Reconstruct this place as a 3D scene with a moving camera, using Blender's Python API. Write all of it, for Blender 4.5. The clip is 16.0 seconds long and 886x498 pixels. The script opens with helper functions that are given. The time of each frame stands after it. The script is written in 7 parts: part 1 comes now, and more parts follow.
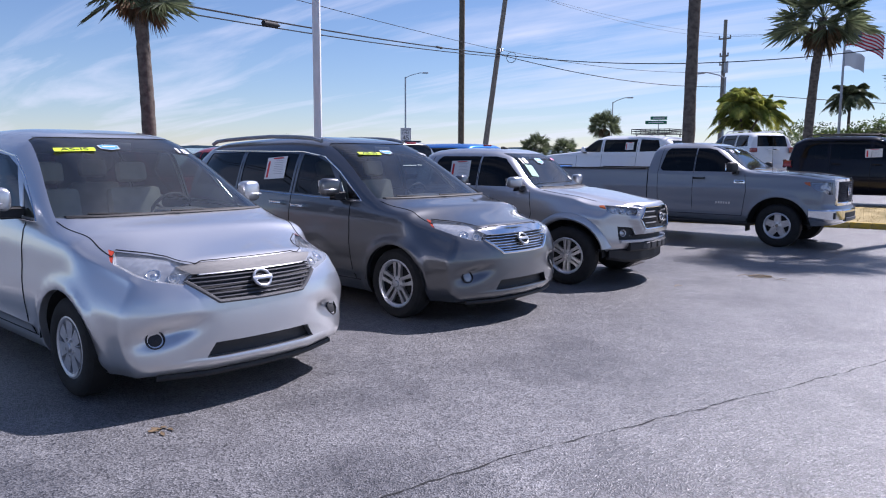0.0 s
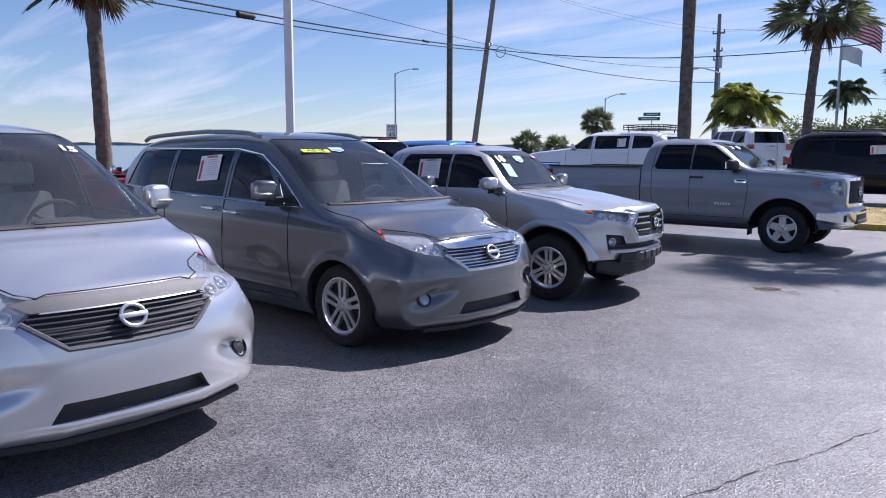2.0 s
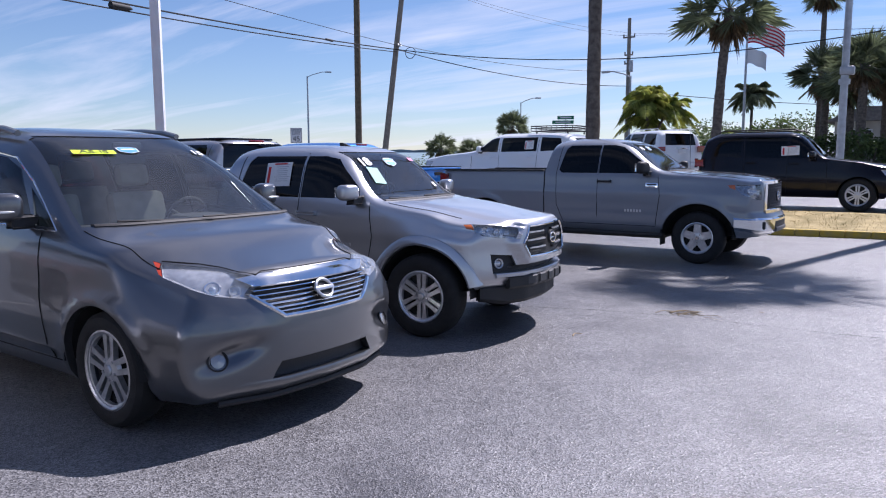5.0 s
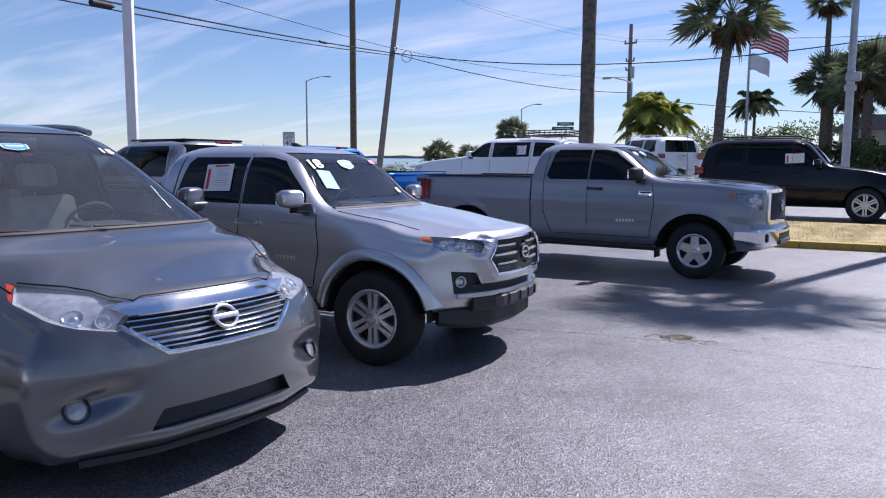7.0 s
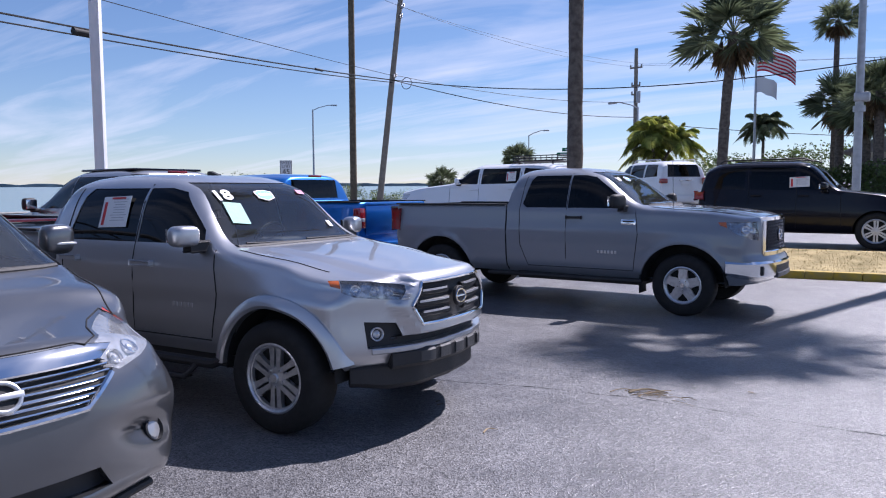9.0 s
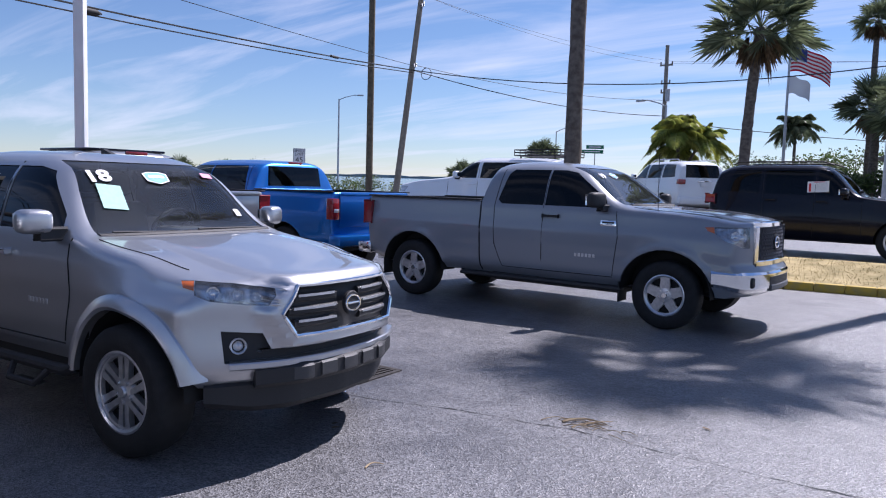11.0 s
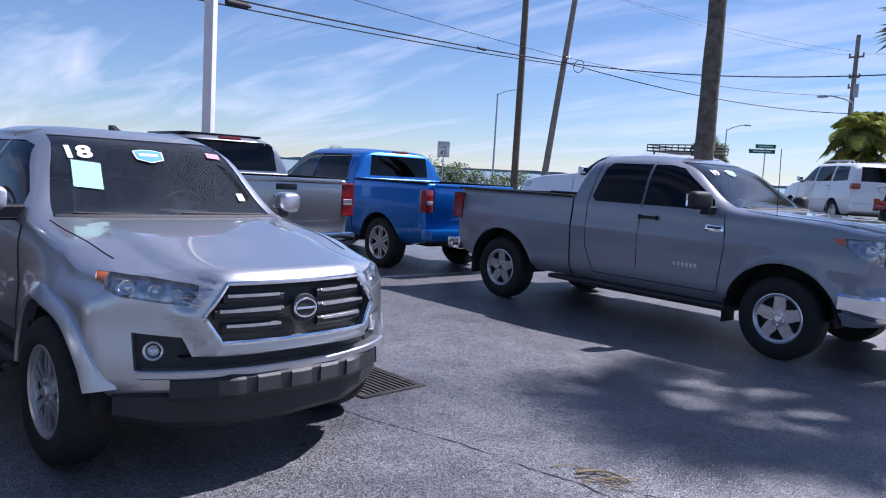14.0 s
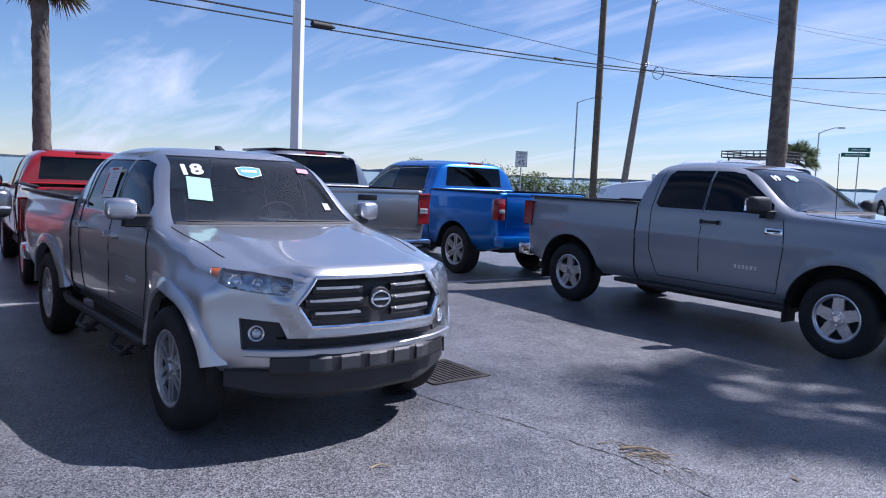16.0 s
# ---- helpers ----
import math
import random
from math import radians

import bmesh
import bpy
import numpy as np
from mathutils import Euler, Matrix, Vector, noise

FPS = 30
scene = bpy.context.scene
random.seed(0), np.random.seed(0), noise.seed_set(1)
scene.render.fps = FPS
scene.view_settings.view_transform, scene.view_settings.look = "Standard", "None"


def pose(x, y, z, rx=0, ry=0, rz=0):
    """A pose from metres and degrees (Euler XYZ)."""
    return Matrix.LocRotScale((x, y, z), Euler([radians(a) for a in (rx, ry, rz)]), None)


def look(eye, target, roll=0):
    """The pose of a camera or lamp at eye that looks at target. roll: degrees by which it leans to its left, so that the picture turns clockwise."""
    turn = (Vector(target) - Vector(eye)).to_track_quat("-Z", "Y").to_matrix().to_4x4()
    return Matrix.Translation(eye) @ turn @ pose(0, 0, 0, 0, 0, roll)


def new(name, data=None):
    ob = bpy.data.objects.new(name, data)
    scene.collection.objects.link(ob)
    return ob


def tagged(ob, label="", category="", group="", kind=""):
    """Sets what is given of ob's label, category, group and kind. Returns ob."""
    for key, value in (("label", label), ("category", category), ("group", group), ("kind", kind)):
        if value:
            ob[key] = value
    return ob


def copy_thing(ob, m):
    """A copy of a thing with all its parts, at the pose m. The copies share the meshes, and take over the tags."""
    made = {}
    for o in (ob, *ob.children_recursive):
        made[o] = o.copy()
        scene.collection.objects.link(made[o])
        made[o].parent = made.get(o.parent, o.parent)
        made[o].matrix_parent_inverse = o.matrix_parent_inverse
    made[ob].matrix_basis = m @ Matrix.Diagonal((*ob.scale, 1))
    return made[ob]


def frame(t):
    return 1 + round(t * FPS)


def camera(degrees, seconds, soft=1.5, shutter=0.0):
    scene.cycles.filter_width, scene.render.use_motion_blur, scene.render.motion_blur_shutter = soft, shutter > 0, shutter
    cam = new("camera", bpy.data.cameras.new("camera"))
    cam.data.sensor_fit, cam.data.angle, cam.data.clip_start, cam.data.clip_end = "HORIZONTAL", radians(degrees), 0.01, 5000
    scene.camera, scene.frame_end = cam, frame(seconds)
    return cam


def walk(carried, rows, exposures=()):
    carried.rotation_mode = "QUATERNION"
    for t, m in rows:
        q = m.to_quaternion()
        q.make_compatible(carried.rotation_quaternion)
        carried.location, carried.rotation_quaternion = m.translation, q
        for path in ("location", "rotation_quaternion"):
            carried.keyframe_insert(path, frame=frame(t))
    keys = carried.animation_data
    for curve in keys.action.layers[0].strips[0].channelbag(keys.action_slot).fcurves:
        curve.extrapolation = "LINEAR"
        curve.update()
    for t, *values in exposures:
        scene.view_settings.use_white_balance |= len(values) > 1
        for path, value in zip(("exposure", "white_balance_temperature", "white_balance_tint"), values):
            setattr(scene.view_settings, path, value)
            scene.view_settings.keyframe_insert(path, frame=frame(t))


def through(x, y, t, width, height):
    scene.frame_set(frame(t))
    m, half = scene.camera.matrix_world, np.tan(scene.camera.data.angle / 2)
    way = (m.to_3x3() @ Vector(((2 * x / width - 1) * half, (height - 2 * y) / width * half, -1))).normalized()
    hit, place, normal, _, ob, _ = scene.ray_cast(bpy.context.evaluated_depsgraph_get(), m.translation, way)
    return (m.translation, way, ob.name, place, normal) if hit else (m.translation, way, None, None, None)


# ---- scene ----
cam = camera(61.6, 16.0, soft=1.1)
PATH = [
    (0, (3.96, -14.489, 1.653), (2.694, -12.961, 1.402), 0.3),
    (0.5, (3.815, -14.241, 1.654), (2.537, -12.722, 1.408), 0.3),
    (1, (3.694, -13.93, 1.653), (2.416, -12.41, 1.413), 0.3),
    (1.5, (3.615, -13.6, 1.669), (2.348, -12.071, 1.426), 0.2),
    (2, (3.433, -13.326, 1.657), (2.181, -11.788, 1.399), 0.2),
    (2.5, (3.274, -13.068, 1.656), (2.039, -11.521, 1.374), 0.4),
    (3, (3.197, -12.762, 1.649), (1.98, -11.202, 1.354), 0.1),
    (3.5, (3.076, -12.536, 1.637), (1.89, -10.952, 1.348), 0.0),
    (4, (2.933, -12.243, 1.635), (1.79, -10.624, 1.364), -0.0),
    (4.5, (2.931, -11.896, 1.63), (1.841, -10.238, 1.381), -0.3),
    (7, (2.744, -10.657, 1.589), (1.652, -8.997, 1.361), 0.3),
    (7.5, (2.719, -10.382, 1.589), (1.606, -8.733, 1.387), 0.1),
    (8, (2.786, -10.039, 1.6), (1.664, -8.393, 1.418), -0.3),
    (8.5, (2.806, -9.795, 1.599), (1.685, -8.147, 1.435), -0.4),
    (9, (2.78, -9.527, 1.605), (1.654, -7.881, 1.449), -0.3),
    (11.5, (3.04, -8.122, 1.571), (1.83, -6.541, 1.382), 2.2),
    (12, (3.061, -7.876, 1.556), (1.81, -6.331, 1.336), 2.1),
    (12.5, (3.092, -7.654, 1.564), (1.78, -6.163, 1.331), 2.1),
    (13, (3.197, -7.408, 1.581), (1.822, -5.975, 1.353), 2.4),
    (13.5, (3.207, -7.241, 1.58), (1.766, -5.87, 1.367), 2.9),
    (14, (3.142, -7.084, 1.574), (1.642, -5.776, 1.373), 3.3),
    (14.5, (3.189, -7.052, 1.575), (1.642, -5.799, 1.383), 3.3),
    (15, (3.356, -7.063, 1.583), (1.774, -5.854, 1.396), 3.0),
    (15.5, (3.521, -7.166, 1.587), (1.907, -6.0, 1.403), 2.7),
    (16, (3.684, -7.352, 1.581), (2.048, -6.216, 1.396), 2.4),
]
walk(cam, [(t, look(eye, target, roll)) for t, eye, target, roll in PATH], [(0.0, 0.50, 5920, 23), (9.0, 0.50, 5880, 23), (13.0, 0.52, 5760, 22), (16.0, 0.54, 5580, 21)])

# ---- light and world ----
SUN_ELEV, SUN_AZ = radians(52), (0.238, 0.97)
sun_dir = Vector((SUN_AZ[0] * math.cos(SUN_ELEV), SUN_AZ[1] * math.cos(SUN_ELEV), math.sin(SUN_ELEV)))
sun_data = bpy.data.lights.new("sun", "SUN")
sun_data.energy, sun_data.angle, sun_data.color = 5.0, radians(0.53), (1.0, 0.95, 0.88)
sun_ob = new("sun", sun_data)
sun_ob.matrix_world = look(sun_dir * 60, (0, 0, 0))
world = bpy.data.worlds.new("sky")
scene.world = world
world.use_nodes = True


def link(tree, a, b):
    tree.links.new(a, b)


def build_sky():
    t = world.node_tree
    n = t.nodes
    bg = n["Background"]
    sky = n.new("ShaderNodeTexSky")
    sky.sky_type, sky.sun_disc = "NISHITA", False
    sky.sun_elevation, sky.sun_rotation = SUN_ELEV, math.atan2(SUN_AZ[0], SUN_AZ[1])
    sky.air_density, sky.dust_density, sky.ozone_density = 1.0, 0.0, 5.0
    # thin cirrus: streaks of white mixed over the blue
    co = n.new("ShaderNodeTexCoord")
    sep = n.new("ShaderNodeSeparateXYZ")
    link(t, co.outputs["Generated"], sep.inputs[0])
    up = n.new("ShaderNodeMath")
    up.operation = "ADD"
    up.inputs[1].default_value = 0.12
    link(t, sep.outputs["Z"], up.inputs[0])
    div = n.new("ShaderNodeVectorMath")
    div.operation = "DIVIDE"
    comb = n.new("ShaderNodeCombineXYZ")
    for k in range(3):
        link(t, up.outputs[0], comb.inputs[k])
    link(t, co.outputs["Generated"], div.inputs[0])
    link(t, comb.outputs[0], div.inputs[1])
    mp = n.new("ShaderNodeMapping")
    mp.inputs["Rotation"].default_value = (0, 0, radians(-28))
    mp.inputs["Scale"].default_value = (0.35, 1.5, 0.4)
    link(t, div.outputs[0], mp.inputs["Vector"])
    nz = n.new("ShaderNodeTexNoise")
    nz.inputs["Scale"].default_value, nz.inputs["Detail"].default_value = 1.3, 9.0
    nz.inputs["Roughness"].default_value, nz.inputs["Distortion"].default_value = 0.58, 0.6
    link(t, mp.outputs[0], nz.inputs["Vector"])
    rp = n.new("ShaderNodeMapRange")
    rp.inputs["From Min"].default_value, rp.inputs["From Max"].default_value = 0.47, 0.78
    rp.inputs["To Max"].default_value = 0.75
    link(t, nz.outputs["Fac"], rp.inputs["Value"])
    mix = n.new("ShaderNodeMix")
    mix.data_type = "RGBA"
    mix.inputs["B"].default_value = (8.6, 8.9, 9.6, 1)
    link(t, rp.outputs[0], mix.inputs["Factor"])
    link(t, sky.outputs[0], mix.inputs["A"])
    link(t, mix.outputs["Result"], bg.inputs["Color"])
    bg.inputs["Strength"].default_value = 0.073


build_sky()


# ---- materials ----
def mat(name, color, rough=0.5, metal=0.0, var=0.0, scale=8.0, bump=0.0, bump_scale=60.0, coat=0.0, color2=None, detail=6.0, spec=0.5, random_var=0.0):
    m = bpy.data.materials.new(name)
    m.use_nodes = True
    t = m.node_tree
    n = t.nodes
    b = n["Principled BSDF"]
    b.inputs["Base Color"].default_value = (*color, 1)
    b.inputs["Roughness"].default_value, b.inputs["Metallic"].default_value = rough, metal
    b.inputs["Coat Weight"].default_value = coat
    b.inputs["Coat Roughness"].default_value = 0.03
    b.inputs["Specular IOR Level"].default_value = spec
    co = n.new("ShaderNodeTexCoord")
    if var or color2:
        nz = n.new("ShaderNodeTexNoise")
        nz.inputs["Scale"].default_value, nz.inputs["Detail"].default_value = scale, detail
        link(t, co.outputs["Object"], nz.inputs["Vector"])
        ramp = n.new("ShaderNodeValToRGB")
        c2 = color2 or tuple(min(1, c * (1 + var)) for c in color)
        c1 = color if color2 else tuple(c * (1 - var) for c in color)
        ramp.color_ramp.elements[0].color, ramp.color_ramp.elements[1].color = (*c1, 1), (*c2, 1)
        ramp.color_ramp.elements[0].position, ramp.color_ramp.elements[1].position = 0.35, 0.65
        link(t, nz.outputs["Fac"], ramp.inputs["Fac"])
        out = ramp.outputs["Color"]
        if random_var:
            info = n.new("ShaderNodeNewGeometry")
            hs = n.new("ShaderNodeHueSaturation")
            mr = n.new("ShaderNodeMapRange")
            mr.inputs["To Min"].default_value, mr.inputs["To Max"].default_value = 1 - random_var, 1 + random_var
            link(t, info.outputs["Random Per Island"], mr.inputs["Value"])
            link(t, mr.outputs[0], hs.inputs["Value"])
            link(t, out, hs.inputs["Color"])
            out = hs.outputs["Color"]
        link(t, out, b.inputs["Base Color"])
    if bump:
        nb = n.new("ShaderNodeTexNoise")
        nb.inputs["Scale"].default_value, nb.inputs["Detail"].default_value = bump_scale, 4
        link(t, co.outputs["Object"], nb.inputs["Vector"])
        bp = n.new("ShaderNodeBump")
        bp.inputs["Strength"].default_value, bp.inputs["Distance"].default_value = bump, 0.01
        link(t, nb.outputs["Fac"], bp.inputs["Height"])
        link(t, bp.outputs[0], b.inputs["Normal"])
    return m


def paint(name, color, metal=0.82, rough=0.29):
    return mat(name, color, rough=rough, metal=metal, var=0.06, scale=900.0, coat=1.0, detail=2)


def glass(name, tint, base_gloss=0.07, pale_film=0.0):
    m = bpy.data.materials.new(name)
    m.use_nodes = True
    t = m.node_tree
    n = t.nodes
    n.remove(n["Principled BSDF"])
    tr = n.new("ShaderNodeBsdfTransparent")
    tr.inputs["Color"].default_value = (*tint, 1)
    gl = n.new("ShaderNodeBsdfGlossy")
    gl.inputs["Roughness"].default_value = 0.02
    lw = n.new("ShaderNodeLayerWeight")
    lw.inputs["Blend"].default_value = 0.5
    pw = n.new("ShaderNodeMath")
    pw.operation, pw.inputs[1].default_value = "POWER", 4.0
    ma = n.new("ShaderNodeMath")
    ma.operation, ma.inputs[1].default_value, ma.inputs[2].default_value = "MULTIPLY_ADD", 0.9, base_gloss
    link(t, lw.outputs["Facing"], pw.inputs[0])
    link(t, pw.outputs[0], ma.inputs[0])
    mx = n.new("ShaderNodeMixShader")
    link(t, ma.outputs[0], mx.inputs[0])
    link(t, tr.outputs[0], mx.inputs[1])
    link(t, gl.outputs[0], mx.inputs[2])
    last = mx
    if pale_film:
        # thin uneven pale film: dust, plus hazy sky reflection put into colour
        df = n.new("ShaderNodeBsdfDiffuse")
        df.inputs["Color"].default_value = (0.62, 0.66, 0.70, 1)
        nz = n.new("ShaderNodeTexNoise")
        nz.inputs["Scale"].default_value, nz.inputs["Detail"].default_value = 3.0, 6.0
        mr = n.new("ShaderNodeMapRange")
        mr.inputs["To Min"].default_value, mr.inputs["To Max"].default_value = pale_film * 0.5, pale_film * 1.5
        link(t, nz.outputs["Fac"], mr.inputs["Value"])
        last = n.new("ShaderNodeMixShader")
        link(t, mr.outputs[0], last.inputs[0])
        link(t, mx.outputs[0], last.inputs[1])
        link(t, df.outputs[0], last.inputs[2])
    link(t, last.outputs[0], n["Material Output"].inputs["Surface"])
    return m


def leafy(m, through=0.35):
    """Lets some light pass through a leaf material."""
    t = m.node_tree
    n = t.nodes
    b = n["Principled BSDF"]
    tl = n.new("ShaderNodeBsdfTranslucent")
    mx = n.new("ShaderNodeMixShader")
    mx.inputs[0].default_value = through
    if b.inputs["Base Color"].links:
        link(t, b.inputs["Base Color"].links[0].from_socket, tl.inputs["Color"])
    link(t, b.outputs[0], mx.inputs[1])
    link(t, tl.outputs[0], mx.inputs[2])
    link(t, mx.outputs[0], n["Material Output"].inputs["Surface"])
    return m


def asphalt_material():
    m = bpy.data.materials.new("asphalt")
    m.use_nodes = True
    t = m.node_tree
    n = t.nodes
    b = n["Principled BSDF"]
    co = n.new("ShaderNodeTexCoord")

    def nz(scale, detail, rough=0.5):
        k = n.new("ShaderNodeTexNoise")
        k.inputs["Scale"].default_value, k.inputs["Detail"].default_value, k.inputs["Roughness"].default_value = scale, detail, rough
        link(t, co.outputs["Object"], k.inputs["Vector"])
        return k

    def ramp(src, p0, c0, p1, c1):
        r = n.new("ShaderNodeValToRGB")
        e = r.color_ramp.elements
        e[0].position, e[0].color, e[1].position, e[1].color = p0, (*c0, 1), p1, (*c1, 1)
        link(t, src, r.inputs["Fac"])
        return r

    def mul(a, c):
        x = n.new("ShaderNodeMix")
        x.data_type, x.blend_type = "RGBA", "MULTIPLY"
        x.inputs["Factor"].default_value = 1
        link(t, a, x.inputs["A"])
        link(t, c, x.inputs["B"])
        return x.outputs["Result"]

    big = ramp(nz(0.35, 6, 0.6).outputs["Fac"], 0.3, (0.082, 0.083, 0.090), 0.72, (0.122, 0.122, 0.129))
    mid = ramp(nz(3.2, 8, 0.7).outputs["Fac"], 0.34, (0.76, 0.76, 0.77), 0.68, (1.20, 1.20, 1.19))
    vo = n.new("ShaderNodeTexVoronoi")
    vo.inputs["Scale"].default_value = 105
    link(t, co.outputs["Object"], vo.inputs["Vector"])
    chips = ramp(vo.outputs["Color"], 0.12, (0.32, 0.32, 0.33), 0.92, (2.7, 2.66, 2.55))
    stain = ramp(nz(0.55, 4, 0.6).outputs["Fac"], 0.36, (0.62, 0.62, 0.64), 0.47, (1, 1, 1))
    link(t, mul(mul(mul(big.outputs[0], mid.outputs[0]), chips.outputs[0]), stain.outputs[0]), b.inputs["Base Color"])
    rr = n.new("ShaderNodeMapRange")
    rr.inputs["To Min"].default_value, rr.inputs["To Max"].default_value = 0.35, 0.47
    link(t, nz(5, 6).outputs["Fac"], rr.inputs["Value"])
    link(t, rr.outputs[0], b.inputs["Roughness"])
    b.inputs["Specular IOR Level"].default_value = 0.7
    bp = n.new("ShaderNodeBump")
    bp.inputs["Strength"].default_value, bp.inputs["Distance"].default_value = 0.55, 0.008
    link(t, vo.outputs["Distance"], bp.inputs["Height"])
    bp2 = n.new("ShaderNodeBump")
    bp2.inputs["Strength"].default_value, bp2.inputs["Distance"].default_value = 0.5, 0.02
    link(t, nz(14, 5).outputs["Fac"], bp2.inputs["Height"])
    link(t, bp2.outputs[0], bp.inputs["Normal"])
    link(t, bp.outputs[0], b.inputs["Normal"])
    return m


M_ASPHALT = asphalt_material()
M_SILVER = paint("silver_paint", (0.66, 0.665, 0.68))
M_GUN = paint("gunmetal_paint", (0.142, 0.146, 0.155))
M_SKYSILVER = paint("silver_sky_paint", (0.50, 0.505, 0.525), rough=0.34)
M_CEMENT = mat("cement_grey_paint", (0.198, 0.214, 0.247), 0.33, 0.0, var=0.03, scale=300, coat=1.0)
M_BLUE = paint("blue_paint", (0.010, 0.17, 0.56), 0.55)
M_RED = paint("red_paint", (0.42, 0.012, 0.014), 0.35)
M_WHITE = mat("white_paint", (0.78, 0.79, 0.8), 0.35, var=0.03, scale=300, coat=1.0)
M_BLACKP = mat("black_paint", (0.006, 0.006, 0.011), 0.22, var=0.1, scale=300, coat=0.25, spec=0.2)
M_MIDGREY = paint("mid_grey_paint", (0.36, 0.36, 0.37))
M_PLASTIC = mat("black_plastic", (0.018, 0.018, 0.02), 0.6, bump=0.2, bump_scale=400)
M_GREYPL = mat("grey_plastic", (0.10, 0.10, 0.105), 0.5, bump=0.2, bump_scale=400)
M_UNDER = mat("underbody", (0.012, 0.012, 0.012), 0.9, var=0.3)
M_RUBBER = mat("tyre_rubber", (0.010, 0.010, 0.0105), 0.8, var=0.25, scale=20, bump=0.3, bump_scale=120)
M_CHROME = mat("chrome", (0.8, 0.81, 0.82), 0.08, 1.0)
M_ALLOY = mat("alloy", (0.60, 0.60, 0.61), 0.30, 0.8, var=0.1, scale=30)
M_ALLOYG = mat("grey_roof_rail", (0.30, 0.31, 0.32), 0.35, 0.7)
M_ALLOYD = mat("alloy_dark", (0.11, 0.11, 0.12), 0.4, 0.8)
M_STEELP = mat("silver_hubcap", (0.55, 0.55, 0.57), 0.35, 0.6, var=0.08, scale=30)
M_GLASSC = glass("windshield_glass", (0.78, 0.83, 0.80), 0.085, 0.018)
M_GLASST = glass("tinted_glass", (0.035, 0.04, 0.045), 0.035)
M_GLASSM = glass("side_glass", (0.20, 0.23, 0.225), 0.045)
M_LENS = mat("lamp_housing", (0.80, 0.80, 0.79), 0.18, 0.6, color2=(0.55, 0.55, 0.56), scale=18)
M_LENSD = mat("chrome_lamp_housing", (0.62, 0.63, 0.65), 0.14, 0.9, color2=(0.22, 0.22, 0.23), scale=22)
M_SKID = mat("skid_plastic", (0.05, 0.05, 0.052), 0.5, bump=0.2, bump_scale=400)
M_COVER = glass("lamp_cover_glass", (0.92, 0.93, 0.94), 0.07, 0.03)
M_FOG = mat("fog_lamp_lens", (0.30, 0.31, 0.32), 0.12, 0.4, coat=1.0)
M_REFL = mat("lamp_reflector", (0.75, 0.76, 0.78), 0.12, 0.9)
M_AMBERD = mat("amber_marker_lens", (0.50, 0.055, 0.015), 0.15, coat=1.0)
M_AMBER = mat("amber_lens", (0.50, 0.11, 0.015), 0.15, coat=1.0)
M_REDL = mat("red_lens", (0.24, 0.006, 0.008), 0.12, coat=1.0, var=0.2, scale=30)
M_SEATD = mat("dark_seat_cloth", (0.06, 0.06, 0.064), 0.9, var=0.2, bump=0.2)
M_SEATB = mat("beige_seat_cloth", (0.36, 0.34, 0.30), 0.9, var=0.1, bump=0.2)
M_DASH = mat("dashboard", (0.05, 0.05, 0.052), 0.8, bump=0.2, bump_scale=300)
M_PAPER = mat("paper", (0.78, 0.78, 0.77), 0.7)
M_GREENP = mat("green_paper", (0.36, 0.62, 0.53), 0.7, var=0.06, scale=40)
M_YELLOW = mat("yellow_sticker", (0.62, 0.80, 0.03), 0.5)
M_BLUEST = mat("blue_sticker", (0.06, 0.30, 0.62), 0.5)
M_INK = mat("black_ink", (0.02, 0.02, 0.02), 0.6)
M_GREYINK = mat("grey_ink", (0.45, 0.45, 0.46), 0.6)
M_REDINK = mat("red_ink", (0.6, 0.03, 0.03), 0.6)
M_WHITEV = mat("white_vinyl", (0.8, 0.8, 0.8), 0.5)
M_TRUNK = mat("palm_trunk", (0.085, 0.07, 0.058), 0.95, color2=(0.17, 0.145, 0.12), scale=9, bump=0.9, bump_scale=18)
M_FROND = leafy(mat("palm_frond", (0.10, 0.125, 0.065), 0.4, color2=(0.20, 0.235, 0.125), scale=1.5, random_var=0.5), 0.45)
M_FRONDY = leafy(mat("yellow_palm_frond", (0.17, 0.23, 0.05), 0.45, color2=(0.46, 0.46, 0.11), scale=1.5, random_var=0.4), 0.5)
M_DEAD = mat("dead_frond", (0.16, 0.11, 0.06), 0.85, var=0.3, random_var=0.3)
M_LEAF = leafy(mat("shrub_leaf", (0.05, 0.085, 0.025), 0.5, color2=(0.11, 0.15, 0.045), scale=1.2, random_var=0.45))
M_GRASS = mat("dry_grass", (0.27, 0.21, 0.075), 0.9, color2=(0.50, 0.39, 0.18), scale=2.5, bump=0.8, bump_scale=40, random_var=0.35)
M_KERBY = mat("yellow_kerb_paint", (0.50, 0.33, 0.03), 0.75, color2=(0.36, 0.27, 0.08), scale=9, bump=0.4, bump_scale=60)
M_CONC = mat("concrete", (0.36, 0.35, 0.33), 0.85, var=0.15, scale=5, bump=0.4, bump_scale=50)
M_POLEW = mat("white_pole_paint", (0.78, 0.78, 0.77), 0.5, var=0.04, scale=3)
M_WOODP = mat("wood_pole", (0.13, 0.105, 0.07), 0.9, var=0.25, scale=6, bump=0.5, bump_scale=30)
M_CONCP = mat("weathered_pole", (0.24, 0.22, 0.19), 0.9, var=0.15, scale=5, bump=0.4, bump_scale=30)
M_GALV = mat("galvanised_steel", (0.42, 0.43, 0.45), 0.45, 0.6, var=0.1, scale=6)
M_WIRE = mat("cable", (0.015, 0.015, 0.016), 0.7)
